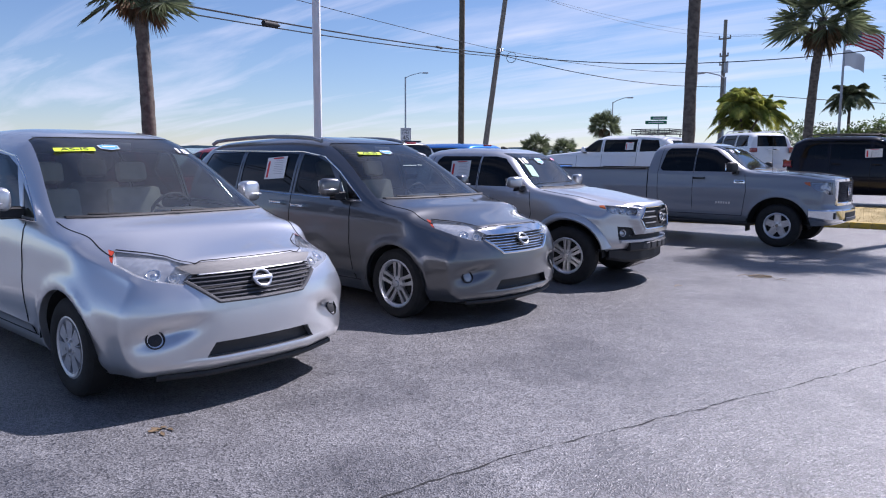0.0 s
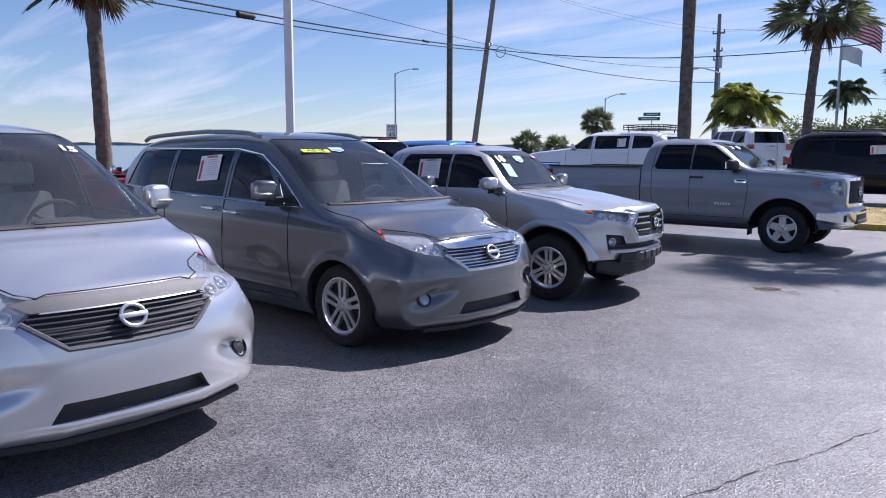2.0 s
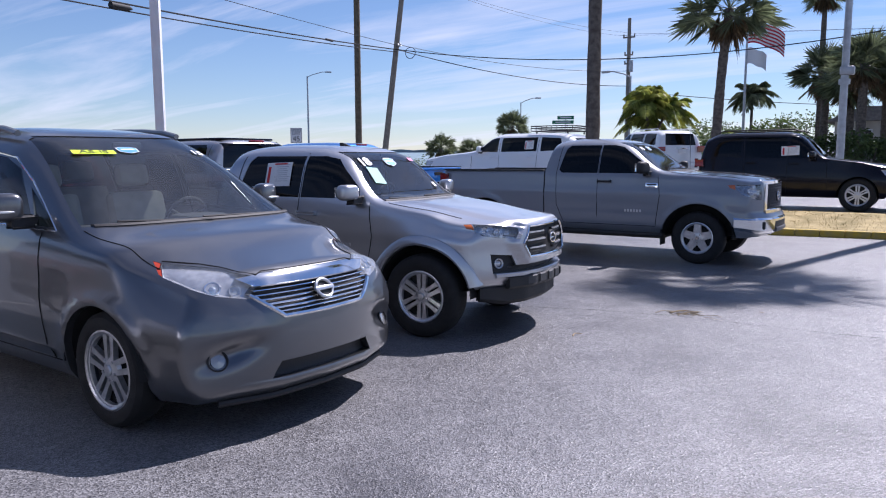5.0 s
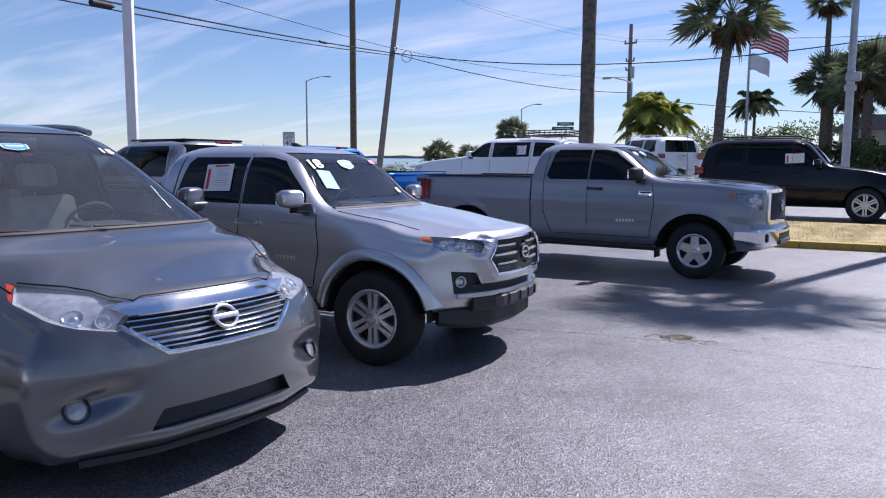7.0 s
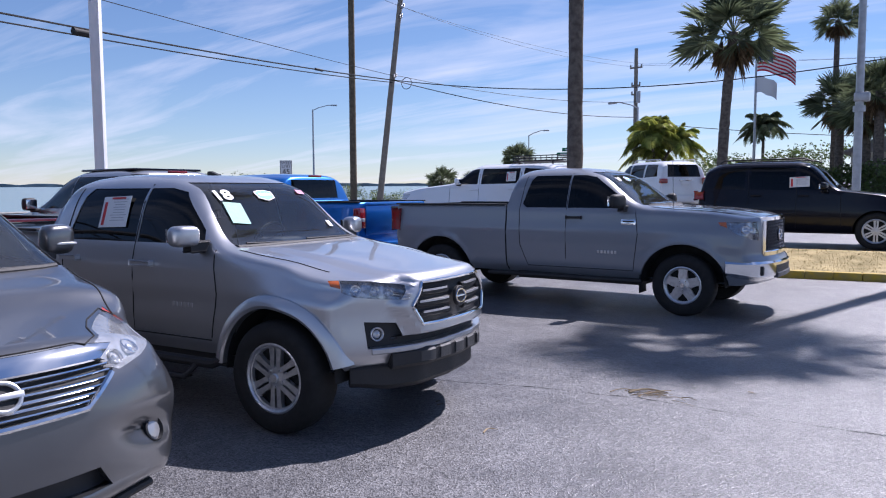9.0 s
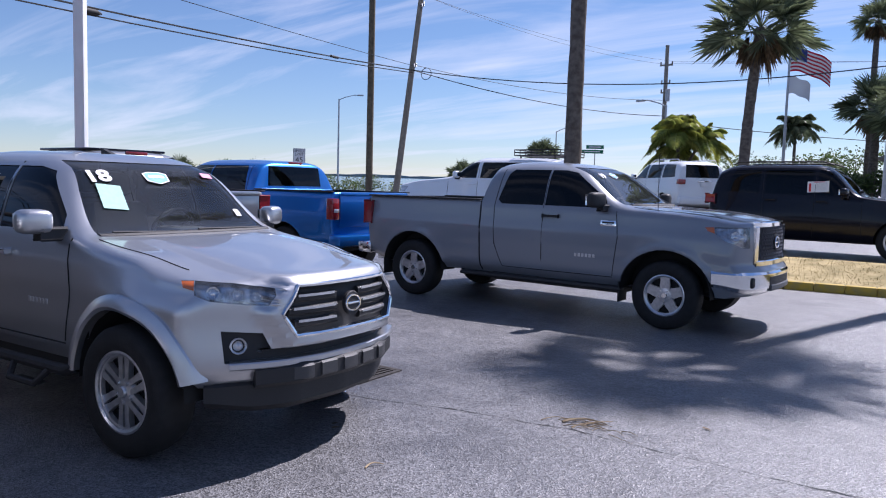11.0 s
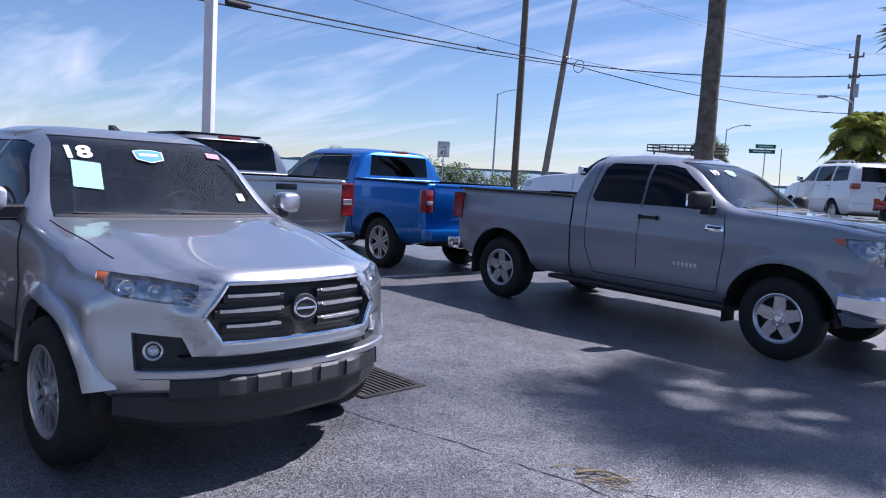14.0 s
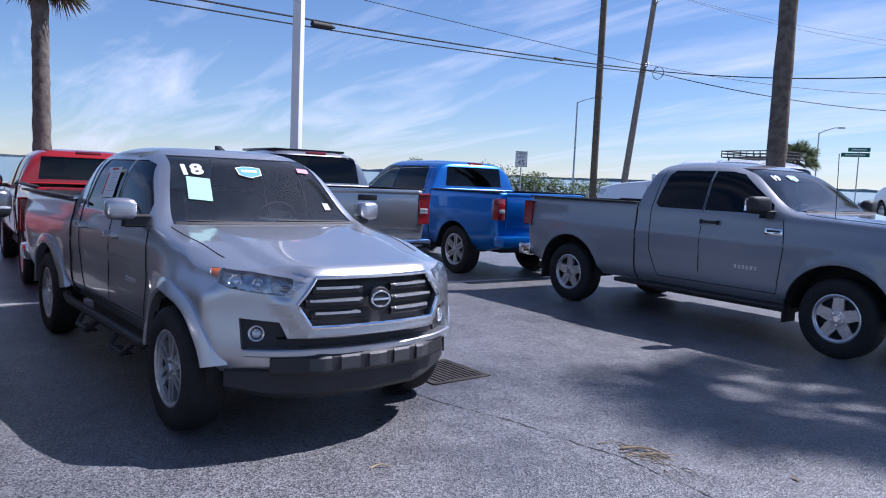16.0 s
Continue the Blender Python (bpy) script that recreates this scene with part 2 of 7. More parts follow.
M_IRON = mat("cast_iron", (0.05, 0.045, 0.042), 0.7, 0.5, var=0.3, scale=15, bump=0.4)
M_LINE = mat("white_line_paint", (0.68, 0.68, 0.66), 0.8, color2=(0.45, 0.45, 0.44), scale=7)
M_CRACK = mat("crack", (0.03, 0.03, 0.031), 0.95)
M_TWIG = mat("dry_twig", (0.40, 0.30, 0.18), 0.85, var=0.3)
M_GREENS = mat("green_sign", (0.0, 0.16, 0.08), 0.5)
M_WATER = mat("water", (0.05, 0.11, 0.16), 0.15, var=0.2, scale=0.05, bump=0.5, bump_scale=0.7)
# paler and bluer than woods: distance haze put into the colour
M_FAR_HAZED = mat("hazed_far_shore", (0.20, 0.25, 0.28), 0.95, var=0.25, scale=0.05)
M_FLAGR = mat("flag_red", (0.55, 0.03, 0.05), 0.8)
M_FLAGW = mat("flag_white", (0.75, 0.75, 0.75), 0.8)
M_FLAGB = mat("flag_blue", (0.03, 0.05, 0.2), 0.8)
M_STUCCO = mat("stucco", (0.55, 0.53, 0.48), 0.9, var=0.08, scale=2, bump=0.3, bump_scale=60)
M_ROOF = mat("roof_shingle", (0.20, 0.19, 0.18), 0.9, var=0.2, scale=6)
M_DIRT = mat("sand_soil", (0.22, 0.19, 0.14), 0.95, var=0.25, scale=0.8, bump=0.4)


# ---- mesh helpers ----
def mesh_of(name, bm, material, smooth=True, angle=32):
    me = bpy.data.meshes.new(name)
    if all(len(e.link_faces) == 2 for e in bm.edges):
        bmesh.ops.recalc_face_normals(bm, faces=bm.faces)
    bm.to_mesh(me)
    bm.free()
    me.materials.append(material)
    if smooth:
        me.shade_smooth()
        me.set_sharp_from_angle(angle=radians(angle))
    return me


def part(name, bm, material, parent=None, label="", smooth=True, angle=32):
    ob = new(name, mesh_of(name, bm, material, smooth, angle))
    ob.parent = parent
    return tagged(ob, label) if label else ob


def empty(name, label, category, m, group="", kind=""):
    ob = new(name)
    ob.matrix_basis = m
    return tagged(ob, label, category, group, kind)


def thing(name, bm, material, label, category, group="", kind="", smooth=True, m=None):
    ob = new(name, mesh_of(name, bm, material, smooth))
    if m is not None:
        ob.matrix_basis = m
    return tagged(ob, label, category, group, kind)


def box(bm, x0, x1, y0, y1, z0, z1, bevel=0.0, m=None, seg=2):
    r = bmesh.ops.create_cube(bm, size=1)
    vs = r["verts"]
    for v in vs:
        v.co = Vector(((x0 + x1) / 2 + v.co.x * (x1 - x0), (y0 + y1) / 2 + v.co.y * (y1 - y0), (z0 + z1) / 2 + v.co.z * (z1 - z0)))
    if m is not None:
        bmesh.ops.transform(bm, matrix=m, verts=vs)
    if bevel:
        es = list({e for v in vs for e in v.link_edges})
        bmesh.ops.bevel(bm, geom=es, offset=bevel, segments=seg, affect="EDGES", profile=0.5)
    return bm


def rod(bm, a, b, r0, r1=None, n=10):
    a, b = Vector(a), Vector(b)
    r1 = r0 if r1 is None else r1
    m = Matrix.Translation((a + b) / 2) @ (b - a).to_track_quat("Z", "Y").to_matrix().to_4x4()
    bmesh.ops.create_cone(bm, cap_ends=True, segments=n, radius1=r0, radius2=r1, depth=(b - a).length, matrix=m)
    return bm


def tube(bm, pts, r, n=8, radii=None):
    """A round tube along points."""
    pts = [Vector(p) for p in pts]
    rings = []
    for i, p in enumerate(pts):
        d = (pts[min(i + 1, len(pts) - 1)] - pts[max(i - 1, 0)]).normalized()
        side = d.cross(Vector((0, 0, 1)))
        if side.length < 1e-3:
            side = Vector((1, 0, 0))
        side.normalize()
        up = side.cross(d)
        rr = radii[i] if radii else r
        rings.append([bm.verts.new(p + (side * math.cos(a) + up * math.sin(a)) * rr) for a in (2 * math.pi * k / n for k in range(n))])
    for a, b in zip(rings, rings[1:]):
        for k in range(n):
            bm.faces.new((a[k], a[(k + 1) % n], b[(k + 1) % n], b[k]))
    bm.faces.new(rings[0][::-1])
    bm.faces.new(rings[-1])
    return bm


def lathe(bm, profile, n=32, m=None):
    """Turns (radius, along) pairs round the local y axis."""
    rings = []
    for r, y in profile:
        rings.append([bm.verts.new(Vector((r * math.cos(a), y, r * math.sin(a)))) for a in (2 * math.pi * k / n for k in range(n))])
    for a, b in zip(rings, rings[1:]):
        for k in range(n):
            bm.faces.new((a[k], a[(k + 1) % n], b[(k + 1) % n], b[k]))
    if m is not None:
        bmesh.ops.transform(bm, matrix=m, verts=[v for ring in rings for v in ring])
    return bm


def prism(bm, poly, y0, y1, m=None):
    """A polygon of (x, z) drawn out from y0 to y1."""
    a = [bm.verts.new((x, y0, z)) for x, z in poly]
    b = [bm.verts.new((x, y1, z)) for x, z in poly]
    n = len(poly)
    bm.faces.new(a)
    bm.faces.new(b[::-1])
    for k in range(n):
        bm.faces.new((a[k], b[k], b[(k + 1) % n], a[(k + 1) % n]))
    if m is not None:
        bmesh.ops.transform(bm, matrix=m, verts=a + b)
    return bm


def curve(*pts):
    """A smooth curve through (x, y) pairs in rising x, with no overshoot."""
    xs, ys = np.array([p[0] for p in pts], float), np.array([p[1] for p in pts], float)
    if len(xs) == 1:
        return lambda x: float(ys[0])
    h, d = np.diff(xs), np.diff(ys) / np.diff(xs)
    s = np.zeros(len(xs))
    for i in range(1, len(xs) - 1):
        if d[i - 1] * d[i] > 0:
            w1, w2 = 2 * h[i] + h[i - 1], h[i] + 2 * h[i - 1]
            s[i] = (w1 + w2) / (w1 / d[i - 1] + w2 / d[i])
    s[0], s[-1] = d[0], d[-1]

    def f(x):
        x = min(max(x, xs[0]), xs[-1])
        i = min(int(np.searchsorted(xs, x, "right")) - 1, len(xs) - 2)
        u = (x - xs[i]) / h[i]
        return float((2 * u**3 - 3 * u**2 + 1) * ys[i] + (u**3 - 2 * u**2 + u) * h[i] * s[i] + (3 * u**2 - 2 * u**3) * ys[i + 1] + (u**3 - u**2) * h[i] * s[i + 1])

    return f


def smooth01(x):
    x = min(max(x, 0.0), 1.0)
    return x * x * (3 - 2 * x)


def text_mesh(words, size, depth=0.002, weight=0.0):
    cu = bpy.data.curves.new("words", "FONT")
    cu.body, cu.size, cu.extrude, cu.align_x, cu.align_y = words, size, depth, "CENTER", "CENTER"
    cu.offset = weight * size
    ob = bpy.data.objects.new("words", cu)
    scene.collection.objects.link(ob)
    me = bpy.data.meshes.new_from_object(ob.evaluated_get(bpy.context.evaluated_depsgraph_get()))
    bpy.data.objects.remove(ob)
    bm = bmesh.new()
    bm.from_mesh(me)
    bpy.data.meshes.remove(me)
    return bm


def words_on(parent, words, size, m, material, name="lettering", depth=0.002, bold=1.0, weight=0.0):
    bm = text_mesh(words, size, depth, weight)
    bmesh.ops.transform(bm, matrix=m @ Matrix.Diagonal((bold, 1, 1, 1)), verts=bm.verts)
    return part(name, bm, material, parent, smooth=False)


def ground_h(x, y):
    """The lot is level; behind the planted island it climbs gently."""
    k = smooth01((x + 24) / 8)
    return k * ((0.24 + 0.2 * smooth01((-2.8 - x) / 1.6)) * smooth01((y - 5.6 + 0.8 * smooth01((-2.8 - x) / 1.6)) / 3.0) + 0.026 * max(0.0, y - 9.0))


# ---- vehicles: a lofted shell from which lamps, panes and grilles are cut ----
def shell(S):
    xf, xr = S["xf"], S["xr"]
    xs = sorted(set([round(x, 3) for x in np.linspace(xr, xf, 84 if S.get("fine") else 46)] + [round(x, 3) for x in S.get("extra_x", ())]))
    bm = bmesh.new()
    wmax = S["wm"](-1.5)
    sculpt = S.get("sculpt", lambda p: p)
    ns, nt = (21, 22) if S.get("fine") else (12, 16)

    def warp(p):
        g = smooth01((p.x - (xf - 0.9)) / 0.9)
        h = smooth01(((xr + 0.6) - p.x) / 0.6)
        k = min(abs(p.y) / wmax, 1.2)
        p.x += g * (S["fx"](p.z) - S["cf"] * k ** S["pf"]) - h * (S["rx"](p.z) - S.get("cr", 0.12) * k**3)
        return sculpt(p)

    def section(x):
        zb, zm, zs, zt = S["zb"](x), S["zm"](x), S["zs"](x), S["zt"](x)
        wb, wm, ws = S["wb"](x), S["wm"](x), S["ws"](x)
        side = curve((zb, wb), (zb + 0.1, wb + 0.6 * (wm - wb)), (zm, wm), (zs, ws))
        pts = [(wb * k, zb) for k in (0, 0.5)]
        pts += [(side(z), z) for z in (zb + (zs - zb) * k / ns for k in range(ns + 1))]
        n, th, hh = S["n"](x), S["th"](x), zt - zs
        for k in range(1, nt + 1):
            a = math.pi / 2 * k / nt
            c, s = max(math.cos(a), 0), math.sin(a)
            z = s ** (2 / n)
            y = (c ** (2 / n) if k < nt else 0.0) * (1 - th * z)
            pts.append((ws * y, zs + hh * z))
        return pts

    rings = []
    for x in xs:
        rings.append((x, section(x)))
    loops = []

    def add_loop(x, pts):
        right = [Vector((x, -y, z)) for y, z in pts]
        left = [Vector((x, y, z)) for y, z in pts[-2:0:-1]]
        loops.append([bm.verts.new(warp(v)) for v in right + left])

    def cap(x, pts, sign, r):
        zc = (min(p[1] for p in pts) + max(p[1] for p in pts)) / 2
        w, hgt = max(p[0] for p in pts), (max(p[1] for p in pts) - min(p[1] for p in pts)) / 2
        out = []
        for a in (22, 45, 68, 90):
            d = r * (1 - math.cos(radians(a)))
            out.append((x + sign * r * math.sin(radians(a)), [(y * (1 - d / w), zc + (z - zc) * (1 - d / hgt)) for y, z in pts]))
        xe, base = out[-1]
        for k in np.linspace(0.96, 0.06, 24 if S.get("fine") else 7):
            out.append((xe, [(y * k, zc + (z - zc) * k) for y, z in base]))
        return out

    for x, pts in cap(*rings[0], -1, S.get("rr", 0.06))[::-1]:
        add_loop(x, pts)
    for x, pts in rings:
        add_loop(x, pts)
    for x, pts in cap(*rings[-1], 1, S.get("rf", 0.06)):
        add_loop(x, pts)
    n = len(loops[0])
    for a, b in zip(loops, loops[1:]):
        for k in range(n):
            try:
                bm.faces.new((a[k], a[(k + 1) % n], b[(k + 1) % n], b[k]))
            except ValueError:
                pass
    bm.faces.new(loops[0])
    bm.faces.new(loops[-1][::-1])
    bmesh.ops.recalc_face_normals(bm, faces=bm.faces)
    return bm


def cut(bm, poly, alpha=-90.0, near=0.0, facing=0.08):
    """Cuts a convex outline (across, up), seen from the heading alpha, into the shell; returns the faces inside it."""
    a = radians(alpha)
    n, u = Vector((math.cos(a), math.sin(a), 0)), Vector((-math.sin(a), math.cos(a), 0))
    area = sum(poly[i - 1][0] * poly[i][1] - poly[i][0] * poly[i - 1][1] for i in range(len(poly)))
    if area < 0:
        poly = poly[::-1]
    u0, u1 = min(p[0] for p in poly), max(p[0] for p in poly)
    z0, z1 = min(p[1] for p in poly), max(p[1] for p in poly)
    bm.normal_update()

    def near_faces():
        out = []
        for f in bm.faces:
            if f.normal.dot(n) > facing and f.calc_center_median().dot(n) > near:
                us, zs = [v.co.dot(u) for v in f.verts], [v.co.z for v in f.verts]
                if max(us) > u0 - 1e-4 and min(us) < u1 + 1e-4 and max(zs) > z0 - 1e-4 and min(zs) < z1 + 1e-4:
                    out.append(f)
        return out

    sides = []
    for i in range(len(poly)):
        (pu, pz), (qu, qz) = poly[i - 1], poly[i]
        du, dz = qu - pu, qz - pz
        ln = math.hypot(du, dz)
        if ln < 1e-6:
            continue
        no = u * (dz / ln) + Vector((0, 0, -du / ln))
        co = u * pu + Vector((0, 0, pz))
        sides.append((co, no))
        fs = near_faces()
        geom = list({e for f in fs for e in f.edges}) + list({v for f in fs for v in f.verts}) + fs
        bmesh.ops.bisect_plane(bm, geom=geom, dist=1e-5, plane_co=co, plane_no=no)
    bm.normal_update()
    return [f for f in near_faces() if all((f.calc_center_median() - co).dot(no) < 1e-5 for co, no in sides)]


def take(bm, faces, inward=(0, 0, 0), walls=True):
    """Lifts faces out of the shell into a mesh of their own, set back by inward; walls close the step."""
    inward = Vector(inward)
    out, vmap, wmap = bmesh.new(), {}, {}
    fset = set(faces)
    for f in faces:
        vs = []
        for v in f.verts:
            if v not in vmap:
                vmap[v] = out.verts.new(v.co + inward)
            vs.append(vmap[v])
        out.faces.new(vs)
    if walls and inward.length > 1e-6:
        for e in {e for f in faces for e in f.edges}:
            if sum(1 for f in e.link_faces if f in fset) == 1:
                a, b = e.verts
                for v in (a, b):
                    if v not in wmap:
                        wmap[v] = bm.verts.new(v.co + inward)
                bm.faces.new((a, b, wmap[b], wmap[a]))
    bmesh.ops.delete(bm, geom=list(fset), context="FACES")
    return out


def both(poly, alpha):
    return ((poly, alpha), ([(-p[0], p[1]) for p in poly], -alpha))


def arch_poly(x, z, r, flat=0.0, n=18):
    """The outline of a wheel opening: round above, straight down to below the sill."""
    pts = [(x + (r + flat) * math.cos(math.pi * k / n), z + r * math.sin(math.pi * k / n)) for k in range(n + 1)]
    return pts + [(x - r - flat, 0.05), (x + r + flat, 0.05)]


WHEELS = {}


def wheel_meshes(key, R, rim, width, spokes, style):
    """Meshes of a wheel, its outer face towards -y, centred on the hub."""
    if key in WHEELS:
        return WHEELS[key]
    h = width / 2
    sw = R - rim
    out = {}
    bm = lathe(bmesh.new(), [(rim - 0.012, -h * 0.80), (rim + 0.008, -h * 0.93), (rim + sw * 0.35, -h * 1.04), (rim + sw * 0.7, -h * 1.0), (R - 0.022, -h * 0.90), (R - 0.006, -h * 0.74),
                             (R, -h * 0.4), (R, h * 0.4), (R - 0.02, h * 0.9), (rim, h * 0.85), (rim - 0.012, -h * 0.80)], 48)
    out["tyre"] = (mesh_of("tyre", bm, M_RUBBER), "")
    bm = lathe(bmesh.new(), [(rim + 0.004, -h * 0.90), (rim - 0.008, -h * 0.93), (rim - 0.02, -h * 0.85), (rim - 0.028, -h * 0.4), (rim - 0.035, h * 0.7)], 40)
    main = M_STEELP if style == "cap" else M_ALLOY
    if style != "cap":
        bm.free()
        bm = lathe(bmesh.new(), [(rim + 0.004, -h * 0.90), (rim - 0.008, -h * 0.93), (rim - 0.02, -h * 0.85), (rim - 0.024, -h * 0.6)], 40)
        # darker alloy inside: shade between the spokes put into the colour
        out["barrel"] = (mesh_of("barrel", lathe(bmesh.new(), [(rim - 0.0235, -h * 0.62), (rim - 0.028, -h * 0.3), (rim - 0.035, h * 0.7)], 32), M_ALLOYD), "")
    yf = -h * (0.86 if style == "cap" else 0.72)
    for k in range(spokes):
        a = 2 * math.pi * k / spokes + math.pi / 2
        rot = Matrix.Rotation(-a, 4, "Y")
        if style == "five":
            poly = [(0.03, -0.052), (rim * 0.5, -0.060), (rim * 0.72, -0.052), (rim - 0.012, -0.066), (rim - 0.012, 0.066), (rim * 0.72, 0.052), (rim * 0.5, 0.060), (0.03, 0.052)]
            # a shallow groove splits each spoke
            prism(bm, [(rim * 0.42, -0.008), (rim * 0.9, -0.020), (rim * 0.9, 0.020), (rim * 0.42, 0.008)], yf - 0.004, yf + 0.004, rot)
        elif style == "cap":
            poly = [(0.03, -0.022), (rim * 0.55, -0.044), (rim * 0.72, -0.050), (rim - 0.008, -0.066), (rim - 0.008, 0.066), (rim * 0.72, 0.050), (rim * 0.55, 0.044), (0.03, 0.022)]
        else:
            k = 1.0 if style == "twin" else 1.05
            poly = [(0.045, -0.016 * k), (rim * 0.6, -0.017 * k), (rim - 0.01, -0.026 * k), (rim - 0.01, 0.024 * k), (rim * 0.6, 0.016 * k), (0.045, 0.016 * k)]
        if style in ("twin", "split"):
            off = 0.026 if style == "twin" else 0.023
            for s in (-1, 1):
                tilt = Matrix.Translation((0, 0, s * off)) @ Matrix.Rotation(radians((-3.0 if style == "twin" else -1.8) * s), 4, "Y")
                prism(bm, poly, yf, yf + 0.035, rot @ tilt)
        else:
            prism(bm, poly, yf, yf + 0.03, rot)
    hr = 1.35 if style == "five" else 1.0
    lathe(bm, [(0.001, yf - 0.004), (0.05 * hr, yf - 0.004), (0.075 * hr, yf + 0.006), (0.085 * hr, yf + 0.03)], 24)
    lathe(bm, [(rim - 0.012, yf - 0.012), (rim - 0.030, yf - 0.004), (rim - 0.034, yf + 0.02)], 40)
    out["rim"] = (mesh_of("rim", bm, main), "")
    bm = lathe(bmesh.new(), [(0.001, yf - 0.02), (0.028, yf - 0.02), (0.034, yf - 0.012), (0.034, yf)], 20)
    for k in range(5):
        a = 2 * math.pi * k / 5 + math.pi / 2 + math.pi / 5
        c = Vector((0.062 * math.cos(a), yf - 0.006, 0.062 * math.sin(a)))
        rod(bm, c + Vector((0, -0.008, 0)), c + Vector((0, 0.01, 0)), 0.010, n=6)
    out["hub_cap"] = (mesh_of("hub_cap", bm, M_CHROME if style == "five" else M_ALLOY), "")
    bm = lathe(bmesh.new(), [(0.01, yf + 0.045), (rim - 0.03, yf + 0.045), (rim - 0.03, yf + 0.06)], 32)
    out["brake_disc"] = (mesh_of("brake_disc", bm, M_UNDER), "")
    WHEELS[key] = out
    return out


def add_wheels(car, S):
    key, R, rim, width, spokes, style = S["wheel"]
    meshes = wheel_meshes(key, R, rim, width, spokes, style)
    for x in S.get("axles", (0.0, -S["wb_len"])):
        for side in (-1, 1):
            ob = new("wheel")
            ob.parent = car
            ob.matrix_basis = pose(x, side * (S["track"] - width / 2), R - 0.004, 0, 0, 0 if side < 0 else 180)
            for nm, (me, lab) in meshes.items():
                k = new(nm, me)
                k.parent = ob


def arch_liners(car, S, ra):
    w = S["wm"](-0.5) - 0.012
    R = S["wheel"][1]
    for x in S.get("axles", (0.0, -S["wb_len"])):
        for side in (-1, 1):
            bm = bmesh.new()
            prev = None
            fan = []
            for k in range(19):
                a = math.pi * k / 18
                p = (x + (ra + 0.01) * math.cos(a), R + (ra + 0.01) * math.sin(a))
                pair = (bm.verts.new((p[0], side * w, p[1])), bm.verts.new((p[0], side * (w - 0.34), p[1])))
                if prev:
                    bm.faces.new((prev[0], prev[1], pair[1], pair[0]))
                prev = pair
                fan.append(pair[1])
            fan += [bm.verts.new((x - ra, side * (w - 0.34), S["zb"](x) - 0.02)), bm.verts.new((x + ra, side * (w - 0.34), S["zb"](x) - 0.02))]
            bm.faces.new(fan)
            part("wheel_arch_liner", bm, M_UNDER, car)


def seat(bm, x, y, w=0.5, z=0.62, h=0.62, head=True):
    box(bm, x - 0.05, x + 0.48, y - w / 2, y + w / 2, z - 0.12, z + 0.06, 0.05)
    tilt = Matrix.Translation((x, y, z)) @ Matrix.Rotation(radians(-14), 4, "Y")
    box(bm, -0.08, 0.06, -w / 2, w / 2, 0.0, h, 0.05, tilt)
    if head:
        box(bm, -0.06, 0.06, -0.14, 0.14, h + 0.05, h + 0.24, 0.045, tilt)


def interior(car, S):
    zs = S["zs"](-1.6)
    x0, x1, w = S["cab"][0], S["cab"][1], S["ws"](-1.6) - 0.10
    bm = bmesh.new()
    box(bm, x0, x1, -w, w, 0.35, 0.5)
    part("cabin_floor", bm, M_DASH, car)
    bm = bmesh.new()
    xd = S["cowl"]
    box(bm, xd - 0.62, xd - 0.02, -w + 0.03, w - 0.03, zs - 0.42, zs - 0.02 + S.get("dash_up", 0), 0.08)
    box(bm, xd - 0.75, xd - 0.45, 0.18, 0.56, zs - 0.08, zs + 0.03, 0.04)
    part("dashboard", bm, M_DASH, car)
    bm = bmesh.new()
    ring = [Vector((0, 0.185 * math.cos(2 * math.pi * k / 24), 0.185 * math.sin(2 * math.pi * k / 24))) for k in range(25)]
    tube(bm, ring, 0.014, 6)
    for a in (90, 210, 330):
        rod(bm, (0, 0, 0), (0, 0.18 * math.cos(radians(a + 180)), 0.18 * math.sin(radians(a + 180))), 0.014, n=6)
    bmesh.ops.transform(bm, matrix=Matrix.Translation((xd - 0.80, 0.38, zs - 0.02)) @ Matrix.Rotation(radians(24), 4, "Y"), verts=bm.verts)
    part("steering_wheel", bm, M_DASH, car)
    sx = xd - 1.35
    for y in (-0.38, 0.38):
        bm = bmesh.new()
        seat(bm, sx, y, z=zs - 0.42)
        part("front_seat", bm, S.get("seat_mat", M_SEATD), car)
    for y in (-0.42, 0.42):
        bm = bmesh.new()
        seat(bm, max(sx - 0.95, x0 + 0.22), y, z=zs - 0.40)
        part("rear_seat", bm, S.get("seat_mat", M_SEATD), car)
    bm = bmesh.new()
    box(bm, xd - 0.98, xd - 0.95, -0.12, 0.12, S["zt"](xd - 1.1) - 0.13, S["zt"](xd - 1.1) - 0.06, 0.012)
    part("rear_view_mirror", bm, M_PLASTIC, car)


def ribbon(pts, n=8):
    """Points at even steps along a line of (across, up) pairs."""
    out = []
    for (x0, z0), (x1, z1) in zip(pts, pts[1:]):
        out += [(x0 + (x1 - x0) * k / n, z0 + (z1 - z0) * k / n) for k in range(n)]
    return out + [pts[-1]]


def side_seams(car, tree, lines, material, r=0.004, name="door_seam"):
    for side in (-1, 1):
        for line in lines:
            pts = []
            for x, z in ribbon(line):
                hit = tree.ray_cast(Vector((x, side * 3, z)), Vector((0, -side, 0)))
                if hit[0] is not None:
                    pts.append(hit[0] + Vector((0, side * r * 0.1, 0)))
            if len(pts) > 2:
                bm = tube(bmesh.new(), pts, r, 5)
                part(name, bm, material, car)


def side_y(tree, x, z, side=-1):
    hit = tree.ray_cast(Vector((x, side * 3, z)), Vector((0, -side, 0)))
    return hit[0].y if hit[0] is not None else side * 0.9


